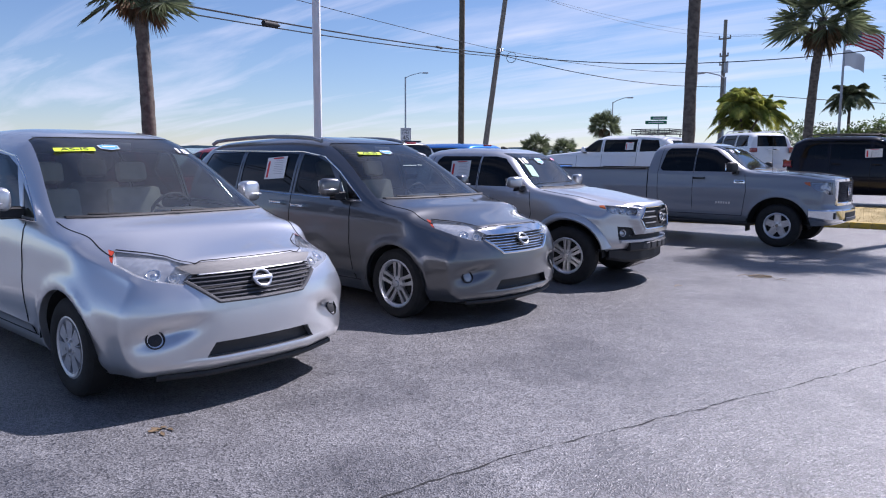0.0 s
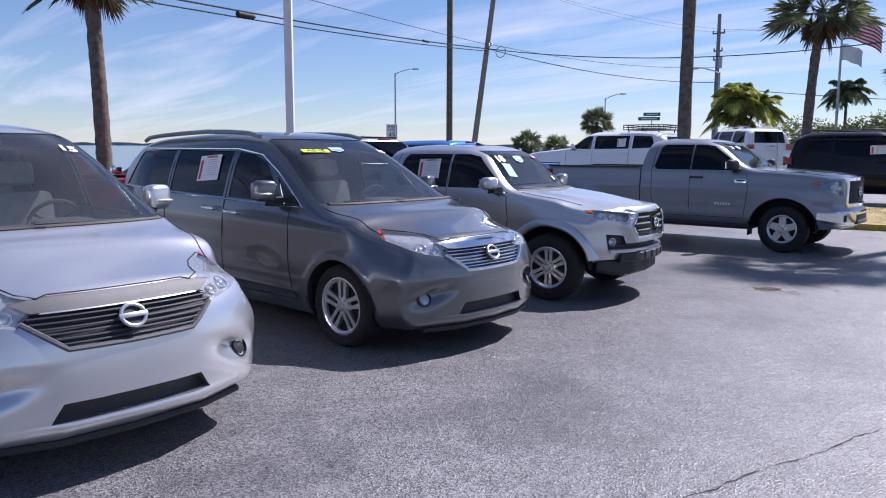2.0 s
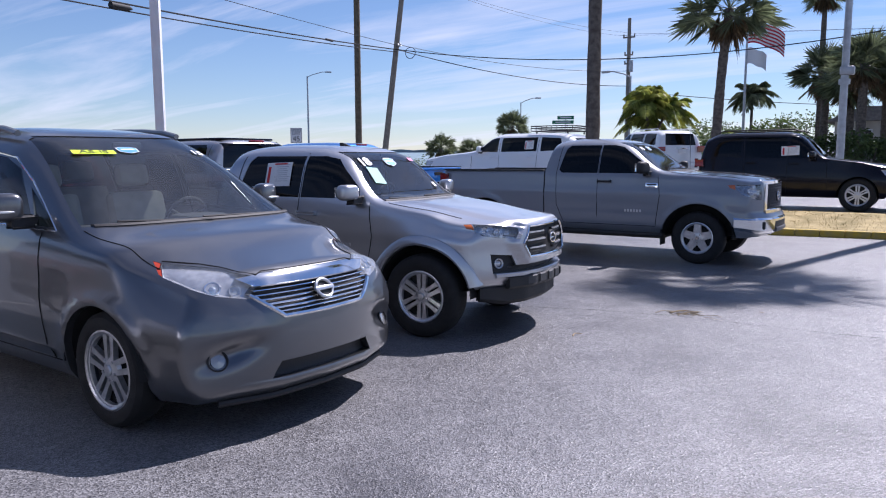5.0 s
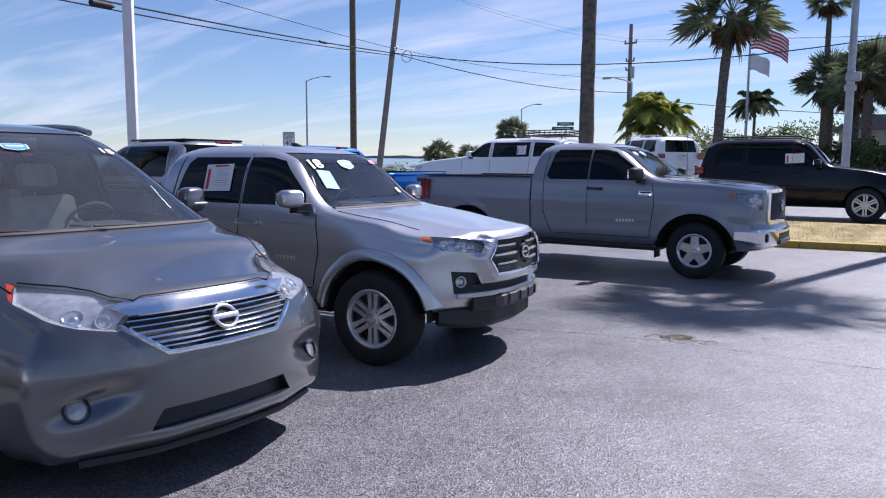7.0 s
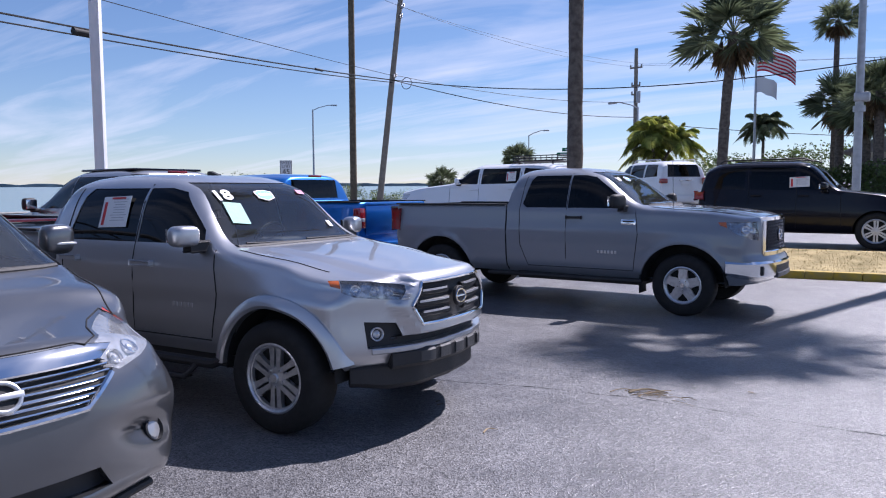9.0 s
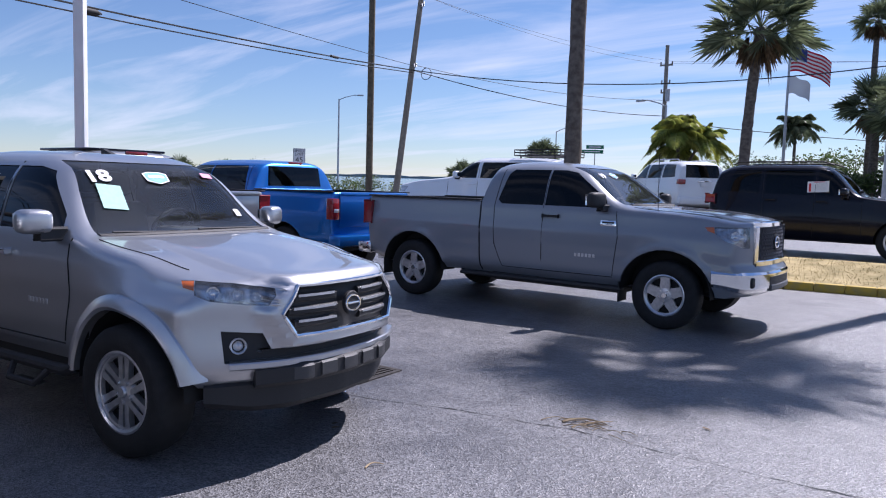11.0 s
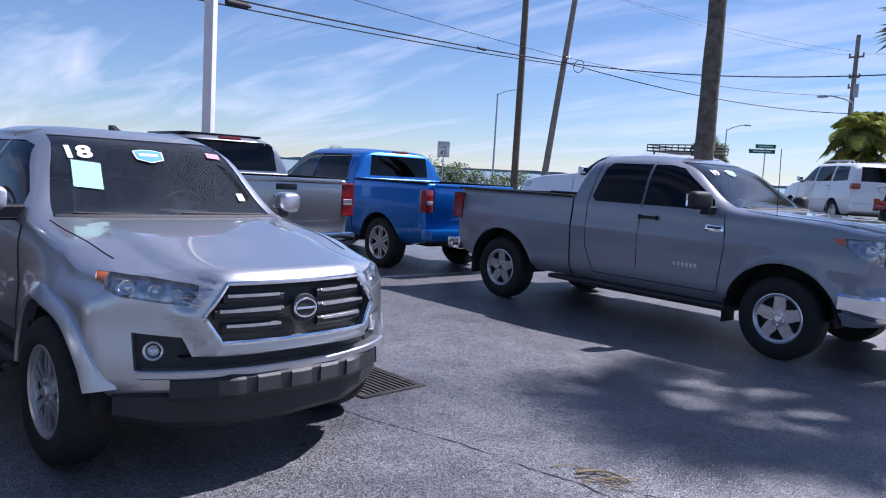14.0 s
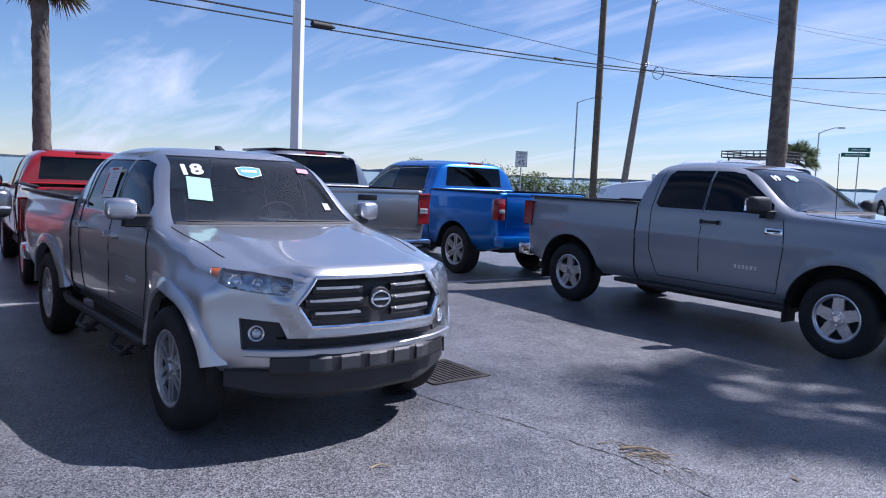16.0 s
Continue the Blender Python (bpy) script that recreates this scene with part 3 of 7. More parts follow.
def front_x(tree, y, z, back=False):
    hit = tree.ray_cast(Vector((-8 if back else 6, y, z)), Vector((1 if back else -1, 0, 0)))
    return hit[0].x if hit[0] is not None else 0.9


def on_side(tree, x, z, side=-1, lift=0.003):
    """A pose on the flank: local x along the words as read from that side, local y up, local z outwards."""
    hit = tree.ray_cast(Vector((x, side * 3, z)), Vector((0, -side, 0)))
    no = hit[1] if hit[0] is not None else Vector((0, side, 0))
    if no.y * side < 0:
        no = -no
    ax = Vector((-side, 0, 0))
    up = no.cross(ax).normalized()
    ax = up.cross(no).normalized()
    p = (hit[0] if hit[0] is not None else Vector((x, side * 0.9, z))) + no * lift
    return Matrix.Translation(p) @ Matrix((ax, up, no)).transposed().to_4x4()


def on_front(tree, y, z, back=False, lift=0.003):
    s = -1 if back else 1
    hit = tree.ray_cast(Vector((6 * s, y, z)), Vector((-s, 0, 0)))
    no = hit[1] if hit[0] is not None else Vector((s, 0, 0))
    if no.x * s < 0:
        no = -no
    ax = Vector((0, s, 0))
    up = no.cross(ax).normalized()
    ax = up.cross(no).normalized()
    p = (hit[0] if hit[0] is not None else Vector((0.9 * s, y, z))) + no * lift
    return Matrix.Translation(p) @ Matrix((ax, up, no)).transposed().to_4x4()


def pebble(bm, c, s, e=0.55):
    """A rounded block: a sphere pushed out towards its box."""
    r = bmesh.ops.create_uvsphere(bm, u_segments=24, v_segments=14, radius=1)
    for v in r["verts"]:
        v.co = Vector([math.copysign(abs(q) ** e, q) * h + o for q, h, o in zip(v.co, s, c)])


def slab(bm, w, h, d=0.002, m=None, bevel=0.0):
    return box(bm, -w / 2, w / 2, -h / 2, h / 2, 0, d, bevel, m)


def drape(tree, x, y):
    hit = tree.ray_cast(Vector((x, y, 3)), Vector((0, 0, -1)))
    return hit[0]


def mirror_pair(car, tree, S):
    x, z, w, h, mm = S["mirror"]
    for side in (-1, 1):
        y = side_y(tree, x - 0.02, z - 0.06, side)
        bm = bmesh.new()
        pebble(bm, (x, y + side * (0.04 + w / 2), z + h / 2), (0.085, w / 2, h / 2))
        for v in bm.verts:
            v.co.x -= 0.22 * abs(v.co.y - y) * (1 if v.co.x > x else 0.3)
        shell_ob = part("wing_mirror", bm, mm, car)
        bm = bmesh.new()
        box(bm, x - 0.035, x + 0.045, y - side * 0.03, y + side * 0.11, z - 0.03, z + 0.03, 0.014)
        part("mirror_arm", bm, M_PLASTIC, shell_ob)
        bm = bmesh.new()
        box(bm, x - 0.112, x - 0.088, y + side * 0.07, y + side * (0.01 + w), z + 0.03, z + h - 0.03, 0.002)
        part("mirror_glass", bm, M_CHROME, shell_ob)
        if S.get("mirror_lamp"):
            bm = bmesh.new()
            pebble(bm, (x + 0.02, y + side * (0.05 + w * 0.55), z + h * 0.36), (0.045, w * 0.36, h * 0.06))
            part("turn_signal", bm, M_LENS, shell_ob)


def vehicle(name, label, category, m, S, group="cars on the lot"):
    car = empty(name, label, category, m, group)
    bm = shell(S)
    R = S["wheel"][1]
    ra = S["ra"]
    tree = mathutils_bvh(bm)
    # panes
    for poly, near, gl, nm in S["front_panes"]:
        fs = cut(bm, poly, 0, near, 0.12)
        if fs:
            part(nm, take(bm, fs, (-0.006, 0, -0.004)), gl, car)
    for poly, near, gl, nm in S.get("back_panes", ()):
        fs = cut(bm, poly, 180, near, 0.12)
        if fs:
            part(nm, take(bm, fs, (0.006, 0, 0)), gl, car)
    for poly, gl in S["side_panes"]:
        for p, a in both(poly, -90):
            fs = cut(bm, p, a, 0.4, 0.2)
            if fs:
                part("side_window", take(bm, fs, (0, 0.008 if a < 0 else -0.008, 0)), gl, car)
    # wheel openings
    for x in S.get("axles", (0.0, -S["wb_len"])):
        for p, a in both(arch_poly(x, R, ra, S.get("arch_flat", 0.0)), -90):
            fs = cut(bm, p, a, 0.45, 0.1)
            take(bm, fs, (0, 0.05 if a < 0 else -0.05, 0)).free()
    # set-in pieces: outline, heading, depth, material, name, mirrored
    for poly, alpha, depth, mm, nm, twice, near in S["insets"]:
        for p, a in (both(poly, alpha) if twice else ((poly, alpha),)):
            fs = cut(bm, p, a, near, 0.1)
            if fs:
                d = Vector((math.cos(radians(a)), math.sin(radians(a)), 0)) * -depth
                if nm == "headlight":
                    cover, bowl = bmesh.new(), bmesh.new()
                    vm, vb, vt, fset = {}, {}, {}, set(fs)
                    for f in fs:
                        for v in f.verts:
                            if v not in vm:
                                vm[v] = cover.verts.new(v.co - v.normal * 0.002)
                                vb[v] = bowl.verts.new(v.co + d)
                        cover.faces.new([vm[v] for v in f.verts])
                        bowl.faces.new([vb[v] for v in f.verts])
                    for e in {e for f in fs for e in f.edges}:
                        if sum(1 for f in e.link_faces if f in fset) == 1:
                            p, q = e.verts
                            for v in (p, q):
                                if v not in vt:
                                    vt[v] = bowl.verts.new(v.co)
                            bowl.faces.new((vt[p], vt[q], vb[q], vb[p]))
                    bmesh.ops.delete(bm, geom=fs, context="FACES")
                    lamp = part(nm, bowl, mm, car)
                    part("lamp_cover", cover, M_COVER, lamp)
                else:
                    part(nm, take(bm, fs, d), mm, car)
    if S.get("top_cut"):
        x0, x1, w, z0, z1 = S["top_cut"]
        fs = [f for f in bm.faces if f.normal.z > 0.3 and x0 < f.calc_center_median().x < x1 and abs(f.calc_center_median().y) < w and f.calc_center_median().z > z1]
        take(bm, fs).free()
        tub = bmesh.new()
        box(tub, x0 - 0.02, x1 + 0.02, -w, w, z0, z0 + 0.03)
        for s in (-1, 1):
            box(tub, x0 - 0.02, x1 + 0.02, s * w - 0.01, s * w + 0.01, z0, S["zt"]((x0 + x1) / 2) - 0.02)
        part("bed_liner", tub, M_PLASTIC, car)
    part("body", bm, S["paint"], car, angle=38)
    arch_liners(car, S, ra)
    add_wheels(car, S)
    interior(car, S)
    bm = bmesh.new()
    box(bm, S["xr"] + 0.3, S["xf"] - 0.3, -0.62, 0.62, S["zb"](-1.5) - 0.04, S["zb"](-1.5) + 0.3, 0.03)
    part("underbody", bm, M_UNDER, car)
    side_seams(car, tree, S.get("seams", ()), M_UNDER, 0.005)
    if S.get("chrome_lines"):
        side_seams(car, tree, S["chrome_lines"], M_CHROME, 0.007, "chrome_trim")
    for x, z in S.get("handles", ()):
        for side in (-1, 1):
            y = side_y(tree, x, z, side)
            bm = bmesh.new()
            box(bm, x - 0.11, x + 0.11, y + side * 0.012, y + side * 0.04, z - 0.014, z + 0.014, 0.010)
            box(bm, x - 0.10, x - 0.07, y - side * 0.01, y + side * 0.03, z - 0.012, z + 0.012, 0.004)
            box(bm, x + 0.07, x + 0.10, y - side * 0.01, y + side * 0.03, z - 0.012, z + 0.012, 0.004)
            part("door_handle", bm, S["handle_mat"], car)
    if S.get("mirror"):
        mirror_pair(car, tree, S)
    if S.get("wipers"):
        for a, b in S["wipers"]:
            bm = bmesh.new()
            pa = [Vector((front_x(tree, a[0] + (b[0] - a[0]) * k / 6, a[1] + (b[1] - a[1]) * k / 6) + 0.02, a[0] + (b[0] - a[0]) * k / 6, a[1] + (b[1] - a[1]) * k / 6)) for k in range(7)]
            tube(bm, pa, 0.008, 6)
            part("wiper", bm, M_PLASTIC, car)
    return car, tree


from mathutils.bvhtree import BVHTree


def mathutils_bvh(bm):
    return BVHTree.FromBMesh(bm)


C = curve


def bar(car, tree, name, material, y0, y1, z0, z1, out, thick=0.05, n=15, taper=0.0, zmin=0.5):
    """A bar that follows the nose of a vehicle across its width."""
    bm = bmesh.new()
    rows = []
    for k in range(n + 1):
        y = y0 + (y1 - y0) * k / n
        e = taper * max(0, abs(2 * k / n - 1) * 4 - 3)
        x = front_x(tree, y, max((z0 + z1) / 2, zmin))
        rows.append([bm.verts.new(p) for p in ((x + out - thick, y, z0 + e), (x + out - 0.012, y, z0 + e), (x + out, y, z0 + 0.012 + e), (x + out, y, z1 - 0.012), (x + out - 0.012, y, z1), (x + out - thick, y, z1))])
    for a, b in zip(rows, rows[1:]):
        for i in range(6):
            bm.faces.new((a[i], a[(i + 1) % 6], b[(i + 1) % 6], b[i]))
    bm.faces.new(rows[0])
    bm.faces.new(rows[-1][::-1])
    return part(name, bm, material, car)


def lamp_bowls(car, tree, alpha, spots, lift=-0.008):
    for s in (-1, 1):
        a = radians(abs(alpha) * s)
        n, uu = Vector((math.cos(a), math.sin(a), 0)), Vector((-math.sin(a), math.cos(a), 0)) * (-s)
        for u, z, r, mm, nm in spots:
            hit = tree.ray_cast(uu * u + Vector((0, 0, z)) + n * 4, -n)
            if hit[0] is not None:
                no = hit[1] if hit[1].dot(n) > 0 else -hit[1]
                mq = Matrix.Translation(hit[0] + no * (lift - 0.012)) @ no.to_track_quat("Y", "Z").to_matrix().to_4x4()
                part(nm, lathe(bmesh.new(), [(r * 1.1, -0.02), (r * 1.1, 0.012), (r, 0.016), (r * 0.86, 0.012), (r * 0.74, -0.006), (r * 0.66, -0.004), (r * 0.5, 0.006), (r * 0.25, 0.012), (0.001, 0.014)], 24, mq), mm, car)


# ---- minivan ----
def crease(d, w):
    """1 on a line, falling straight to 0 at the distance w."""
    return max(0.0, 1.0 - abs(d) / w)


def hump(d, w):
    return math.exp(-((d / w) ** 2))


def van_sculpt(p):
    s, a = (1 if p.y > 0 else -1), abs(p.y)
    if a > 0.6:
        # arch lips, shoulder crease, stepped sill
        for xw in (0.08, -2.92):
            p.y += s * 0.017 * hump(math.hypot(p.x - xw, p.z - 0.355) - 0.425, 0.04)
        if p.x < 0.5:
            p.y += s * 0.012 * crease(p.z - (0.98 - 0.02 * p.x), 0.14) * smooth01((0.5 - p.x) / 0.4)
        if -2.5 < p.x < -0.4:
            p.y -= s * (0.022 * smooth01((0.42 - p.z) / 0.03) - 0.010 * hump(p.z - 0.43, 0.02))
    if p.x > 0.3:
        # scooped pocket round the fog lamp, ridge over it, chin under the intake
        k = hump(a - 0.66, 0.15) * hump(p.z - 0.50 - 0.25 * (0.72 - a), 0.058)
        p.x -= 0.045 * k
        p.y -= s * 0.025 * k
        p.x += 0.012 * crease(p.z - 0.64, 0.12) * smooth01((a - 0.25) / 0.3)
        p.x += 0.02 * hump(p.z - 0.315, 0.03) * (1 - smooth01((a - 0.5) / 0.15))
    return p


VAN_GRILLE = [(-0.51, 0.835), (-0.33, 0.70), (0.33, 0.70), (0.51, 0.835), (0.46, 0.87), (-0.46, 0.87)]


def minivan_spec(colour, wheel, seat_mat, trim):
    belt = C((-4.1, 1.24), (-2.5, 1.19), (-1.0, 1.13), (0.0, 1.055), (0.5, 0.965), (0.97, 0.83))
    return dict(
        paint=colour, xf=0.97, xr=-4.05, wb_len=3.0, axles=(0.08, -2.92), track=0.95, fine=True, wheel=wheel, ra=0.40, seat_mat=seat_mat, cab=(-3.8, -0.3), cowl=-0.15, dash_up=0.03, sculpt=van_sculpt,
        zb=C((-4.1, 0.30), (-3.4, 0.22), (0.4, 0.21), (0.97, 0.23)),
        zm=C((-4.1, 0.75), (0.9, 0.62)),
        zs=belt,
        zt=C((-4.1, 1.66), (-3.9, 1.775), (-3.2, 1.835), (-2.0, 1.87), (-1.35, 1.825), (-1.0, 1.71), (-0.25, 1.265), (-0.05, 1.18), (0.35, 1.115), (0.7, 1.04), (0.97, 0.98)),
        wb=C((-4.1, 0.80), (-3, 0.88), (0.0, 0.88), (0.97, 0.80)),
        wm=C((-4.1, 0.95), (-3.2, 0.995), (0.1, 0.99), (0.6, 0.965), (0.97, 0.90)),
        ws=C((-4.1, 0.86), (-3.2, 0.94), (-1.0, 0.95), (0.1, 0.94), (0.97, 0.81)),
        n=C((-4.1, 5.5), (-1.4, 5.0), (-0.6, 4.6), (-0.1, 3.4), (0.97, 2.6)), th=C((-4.1, 0.2), (-1.0, 0.22), (-0.2, 0.1), (0.97, 0.0)),
        fx=C((0.2, -0.06), (0.32, 0.0), (0.5, 0.0), (0.72, -0.02), (0.9, -0.12), (1.1, -0.36)), cf=0.34, pf=2.6, rx=C((0.2, 0.0), (0.9, 0.02), (1.8, -0.10)), cr=0.09, rf=0.05,
        front_panes=[([(-0.85, 1.195), (-0.745, 1.47), (-0.655, 1.70), (-0.62, 1.785), (0.62, 1.785), (0.655, 1.70), (0.745, 1.47), (0.85, 1.195)], -1.6, M_GLASSC, "windshield")],
        back_panes=[([(-0.62, 1.20), (-0.58, 1.64), (0.58, 1.64), (0.62, 1.20)], 3.4, M_GLASST, "rear_window")],
        side_panes=[([(-1.60, 1.215), (-0.74, 1.19), (-1.12, 1.55), (-1.35, 1.63), (-1.60, 1.655)], M_GLASSM), ([(-0.71, 1.19), (-0.48, 1.185), (-0.92, 1.43)], M_GLASSM),
                    ([(-2.74, 1.24), (-1.69, 1.215), (-1.69, 1.66), (-2.74, 1.675)], M_GLASST), ([(-3.85, 1.28), (-2.82, 1.245), (-2.82, 1.675), (-3.62, 1.66)], M_GLASST)],
        insets=[(VAN_GRILLE, 0, 0.045, M_PLASTIC, "grille_recess", False, 0.3),
                ([(-0.455, 0.876), (0.455, 0.876), (0.54, 0.925), (0.38, 0.945), (-0.38, 0.945), (-0.54, 0.925)], 0, 0.003, trim, "nose_trim", False, 0.3),
                ([(-0.43, 0.335), (-0.37, 0.43), (0.37, 0.43), (0.43, 0.335)], 0, 0.06, M_PLASTIC, "lower_intake", False, 0.3),
                ([(-0.365, 1.02), (-0.325, 0.955), (-0.300, 0.940), (-0.322, 1.008)], -40, 0.004, M_AMBERD, "amber_corner", True, 0.3),
                ([(-0.319, 1.007), (-0.297, 0.938), (0.0, 0.845), (0.175, 0.815), (0.205, 0.835), (0.285, 0.905), (0.22, 0.928), (0.02, 0.972)], -40, 0.05, M_LENS, "headlight", True, 0.3)],
        seams=[[(-1.645, 1.66), (-1.645, 0.34)], [(-2.78, 1.68), (-2.78, 0.36)], [(-0.60, 1.15), (-0.58, 0.75), (-0.52, 0.34)], [(-3.0, 0.345), (-0.45, 0.335)], [(-2.78, 1.04), (-3.9, 1.06)]],
        chrome_lines=[[(-3.9, 1.265), (-2.5, 1.215), (-0.45, 1.165)], [(-0.45, 1.165), (-0.93, 1.47), (-1.24, 1.63), (-1.65, 1.685), (-3.6, 1.695)]],
        handles=[(-1.46, 1.08), (-1.87, 1.10)], handle_mat=M_CHROME if trim == M_CHROME else colour, mirror=(-0.76, 1.215, 0.21, 0.19, colour), mirror_lamp=True, wipers=[((-0.66, 1.222), (0.0, 1.20)), ((-0.05, 1.218), (0.66, 1.208))])


def headed(tree, alpha, u, z, lift=0.0):
    """The point of a shell met from the heading alpha, u to its side."""
    a = radians(alpha)
    n, side = Vector((math.cos(a), math.sin(a), 0)), Vector((-math.sin(a), math.cos(a), 0))
    hit = tree.ray_cast(side * u + Vector((0, 0, z)) + n * 4, -n)
    return hit[0] + n * lift if hit[0] is not None else None


def minivan(name, label, m, colour, wheel, seat_mat, trim, rails):
    S = minivan_spec(colour, wheel, seat_mat, trim)
    car, tree = vehicle(name, label, "minivan", m, S)
    # grille: six bowed bars in a frame and a round badge
    for k in range(6):
        z = 0.722 + 0.0255 * k
        w = min(0.345 + (z - 0.71) * 1.30, 0.475)
        pts = [Vector((front_x(tree, w * s, z) - 0.010, w * s, z)) for s in np.linspace(-1, 1, 13)]
        part("grille_bar", tube(bmesh.new(), pts, 0.0062 if not rails else 0.0066, 6), M_ALLOYD if not rails else M_CHROME, car)
    rim_pts = [(-0.51, 0.835), (-0.33, 0.697), (0.0, 0.692), (0.33, 0.697), (0.51, 0.835)]
    pts = []
    for (y0, z0), (y1, z1) in zip(rim_pts, rim_pts[1:]):
        for k in range(6):
            y, z = y0 + (y1 - y0) * k / 6, z0 + (z1 - z0) * k / 6
            pts.append(Vector((front_x(tree, y, z) + 0.002, y, z)))
    part("grille_frame", tube(bmesh.new(), pts, 0.014, 6), trim, car)
    mb = on_front(tree, 0, 0.805, lift=0.012)
    bm = bmesh.new()
    tube(bm, [Vector((0.064 * math.cos(a), 0.060 * math.sin(a), 0.01)) for a in np.linspace(0, 2 * math.pi, 25)], 0.010, 8)
    slab(bm, 0.155, 0.026, 0.020, bevel=0.004)
    bmesh.ops.transform(bm, matrix=mb, verts=bm.verts)
    badge = part("badge", bm, M_ALLOY, car)
    part("badge_plate", lathe(bmesh.new(), [(0.060, -0.01), (0.058, 0.002), (0.001, 0.003)], 24, mb @ Matrix.Rotation(radians(90), 4, "X")), M_PLASTIC, badge)
    # fog lamps in scooped pockets
    for s in (-1, 1):
        m2 = on_front(tree, s * 0.71, 0.478, lift=0.004)
        bm = bmesh.new()
        lathe(bm, [(0.058, -0.01), (0.060, 0.012), (0.054, 0.016), (0.047, -0.004), (0.001, -0.006)], 24, m2 @ Matrix.Rotation(radians(90), 4, "X"))
        pocket = part("fog_lamp_pocket", bm, M_PLASTIC, car)
        bm = bmesh.new()
        lathe(bm, [(0.043, -0.004), (0.040, 0.006), (0.001, 0.012)], 20, m2 @ Matrix.Rotation(radians(90), 4, "X"))
        part("fog_lamp", bm, M_FOG if rails else M_PLASTIC, pocket)
        # bonnet shut line: from the pillar along the lamp's upper edge to the nose
        pts = []
        for t in np.linspace(0, 1, 26):
            q = drape(tree, -0.22 + 0.64 * t, s * (0.86 - 0.03 * t - 0.06 * t * t))
            if q is not None:
                pts.append(q)
        for u, z in ((-0.315, 1.016), (-0.1, 0.995), (0.02, 0.978), (0.12, 0.957), (0.22, 0.938)):
            q = headed(tree, 40 * s, -s * u, z)
            if q is not None:
                pts.append(q)
        pts += [Vector((front_x(tree, s * y, 0.951), s * y, 0.951)) for y in (0.36, 0.24, 0.12, 0.0)]
        part("bonnet_seam", tube(bmesh.new(), pts, 0.0045, 5), M_UNDER, car)
    lamp_bowls(car, tree, 40, ((-0.13, 0.925, 0.036, M_CHROME, "projector"), (-0.02, 0.905, 0.044, M_REFL, "reflector"), (0.11, 0.875, 0.036, M_LENS, "reflector")), -0.03)
    # lower lip
    pts = [Vector((front_x(tree, y, 0.26) - 0.03, y, 0.222)) for y in np.linspace(-0.70, 0.70, 21)]
    bm = tube(bmesh.new(), pts, 0.022, 8)
    part("front_lip", bm, M_PLASTIC, car)
    bar(car, tree, "cowl_panel", M_PLASTIC, -0.80, 0.80, 1.175, 1.212, 0.004, 0.05, 16, 0.0, 1.1)
    if rails:
        for s in (-1, 1):
            pts = [Vector((x, s * 0.66, 1.80 + h)) for x, h in ((-3.75, -0.02), (-3.65, 0.015), (-3.4, 0.035), (-2.9, 0.055), (-2.4, 0.068), (-1.9, 0.058), (-1.6, 0.04), (-1.42, 0.005))]
            part("roof_rail", tube(bmesh.new(), pts, 0.024, 8), M_ALLOYG, car)
    return car, tree, S


VAN_WHEEL = ("van_alloy", 0.358, 0.245, 0.22, 5, "twin")
CAP_WHEEL = ("van_cap", 0.345, 0.212, 0.21, 7, "cap")
VAN_S = pose(-1.18, -11.37, 0, 0, 0, -2.3)
VAN_D = pose(-1.20, -8.12, 0, 0, 0, -2.5)
van_silver, tree_s, S_van = minivan("minivan", "silver minivan with grey seats and plastic wheel covers", VAN_S, M_SILVER, CAP_WHEEL, M_SEATB, M_GREYPL, False)
van_dark, tree_d, _ = minivan("minivan", "dark grey minivan with chrome trim and roof rails", VAN_D, M_GUN, VAN_WHEEL, M_SEATB, M_CHROME, True)


# ---- pickups and utility vehicles ----
def truck_sculpt(wb, zb, R, ra, dome=0.012, dome_w=0.55, nose=None, lip=0.016):
    """Arch lips, a door crease, an undercut sill and a raised bonnet middle."""
    def f(p):
        s, a = (1 if p.y > 0 else -1), abs(p.y)
        if a > 0.6 and p.z < 1.3:
            for xw in (0.0, -wb):
                p.y += s * lip * hump(math.hypot(p.x - xw, p.z - R) - ra - 0.02, 0.05)
            p.y += s * (0.010 * crease(p.z - zb - 0.62, 0.10) - 0.010 * hump(p.z - zb - 0.36, 0.10))
            p.y -= s * 0.025 * smooth01((zb + 0.10 - p.z) / 0.06)
        if -0.45 < p.x < 0.8 and p.z > 1.0:
            p.z += dome * (1 - smooth01((a - dome_w) / 0.07)) * smooth01((p.x + 0.45) / 0.2) * smooth01((p.z - 1.0) / 0.05)
        if nose and p.x > 0.3:
            p.x += nose(a, p.z)
        return p

    return f


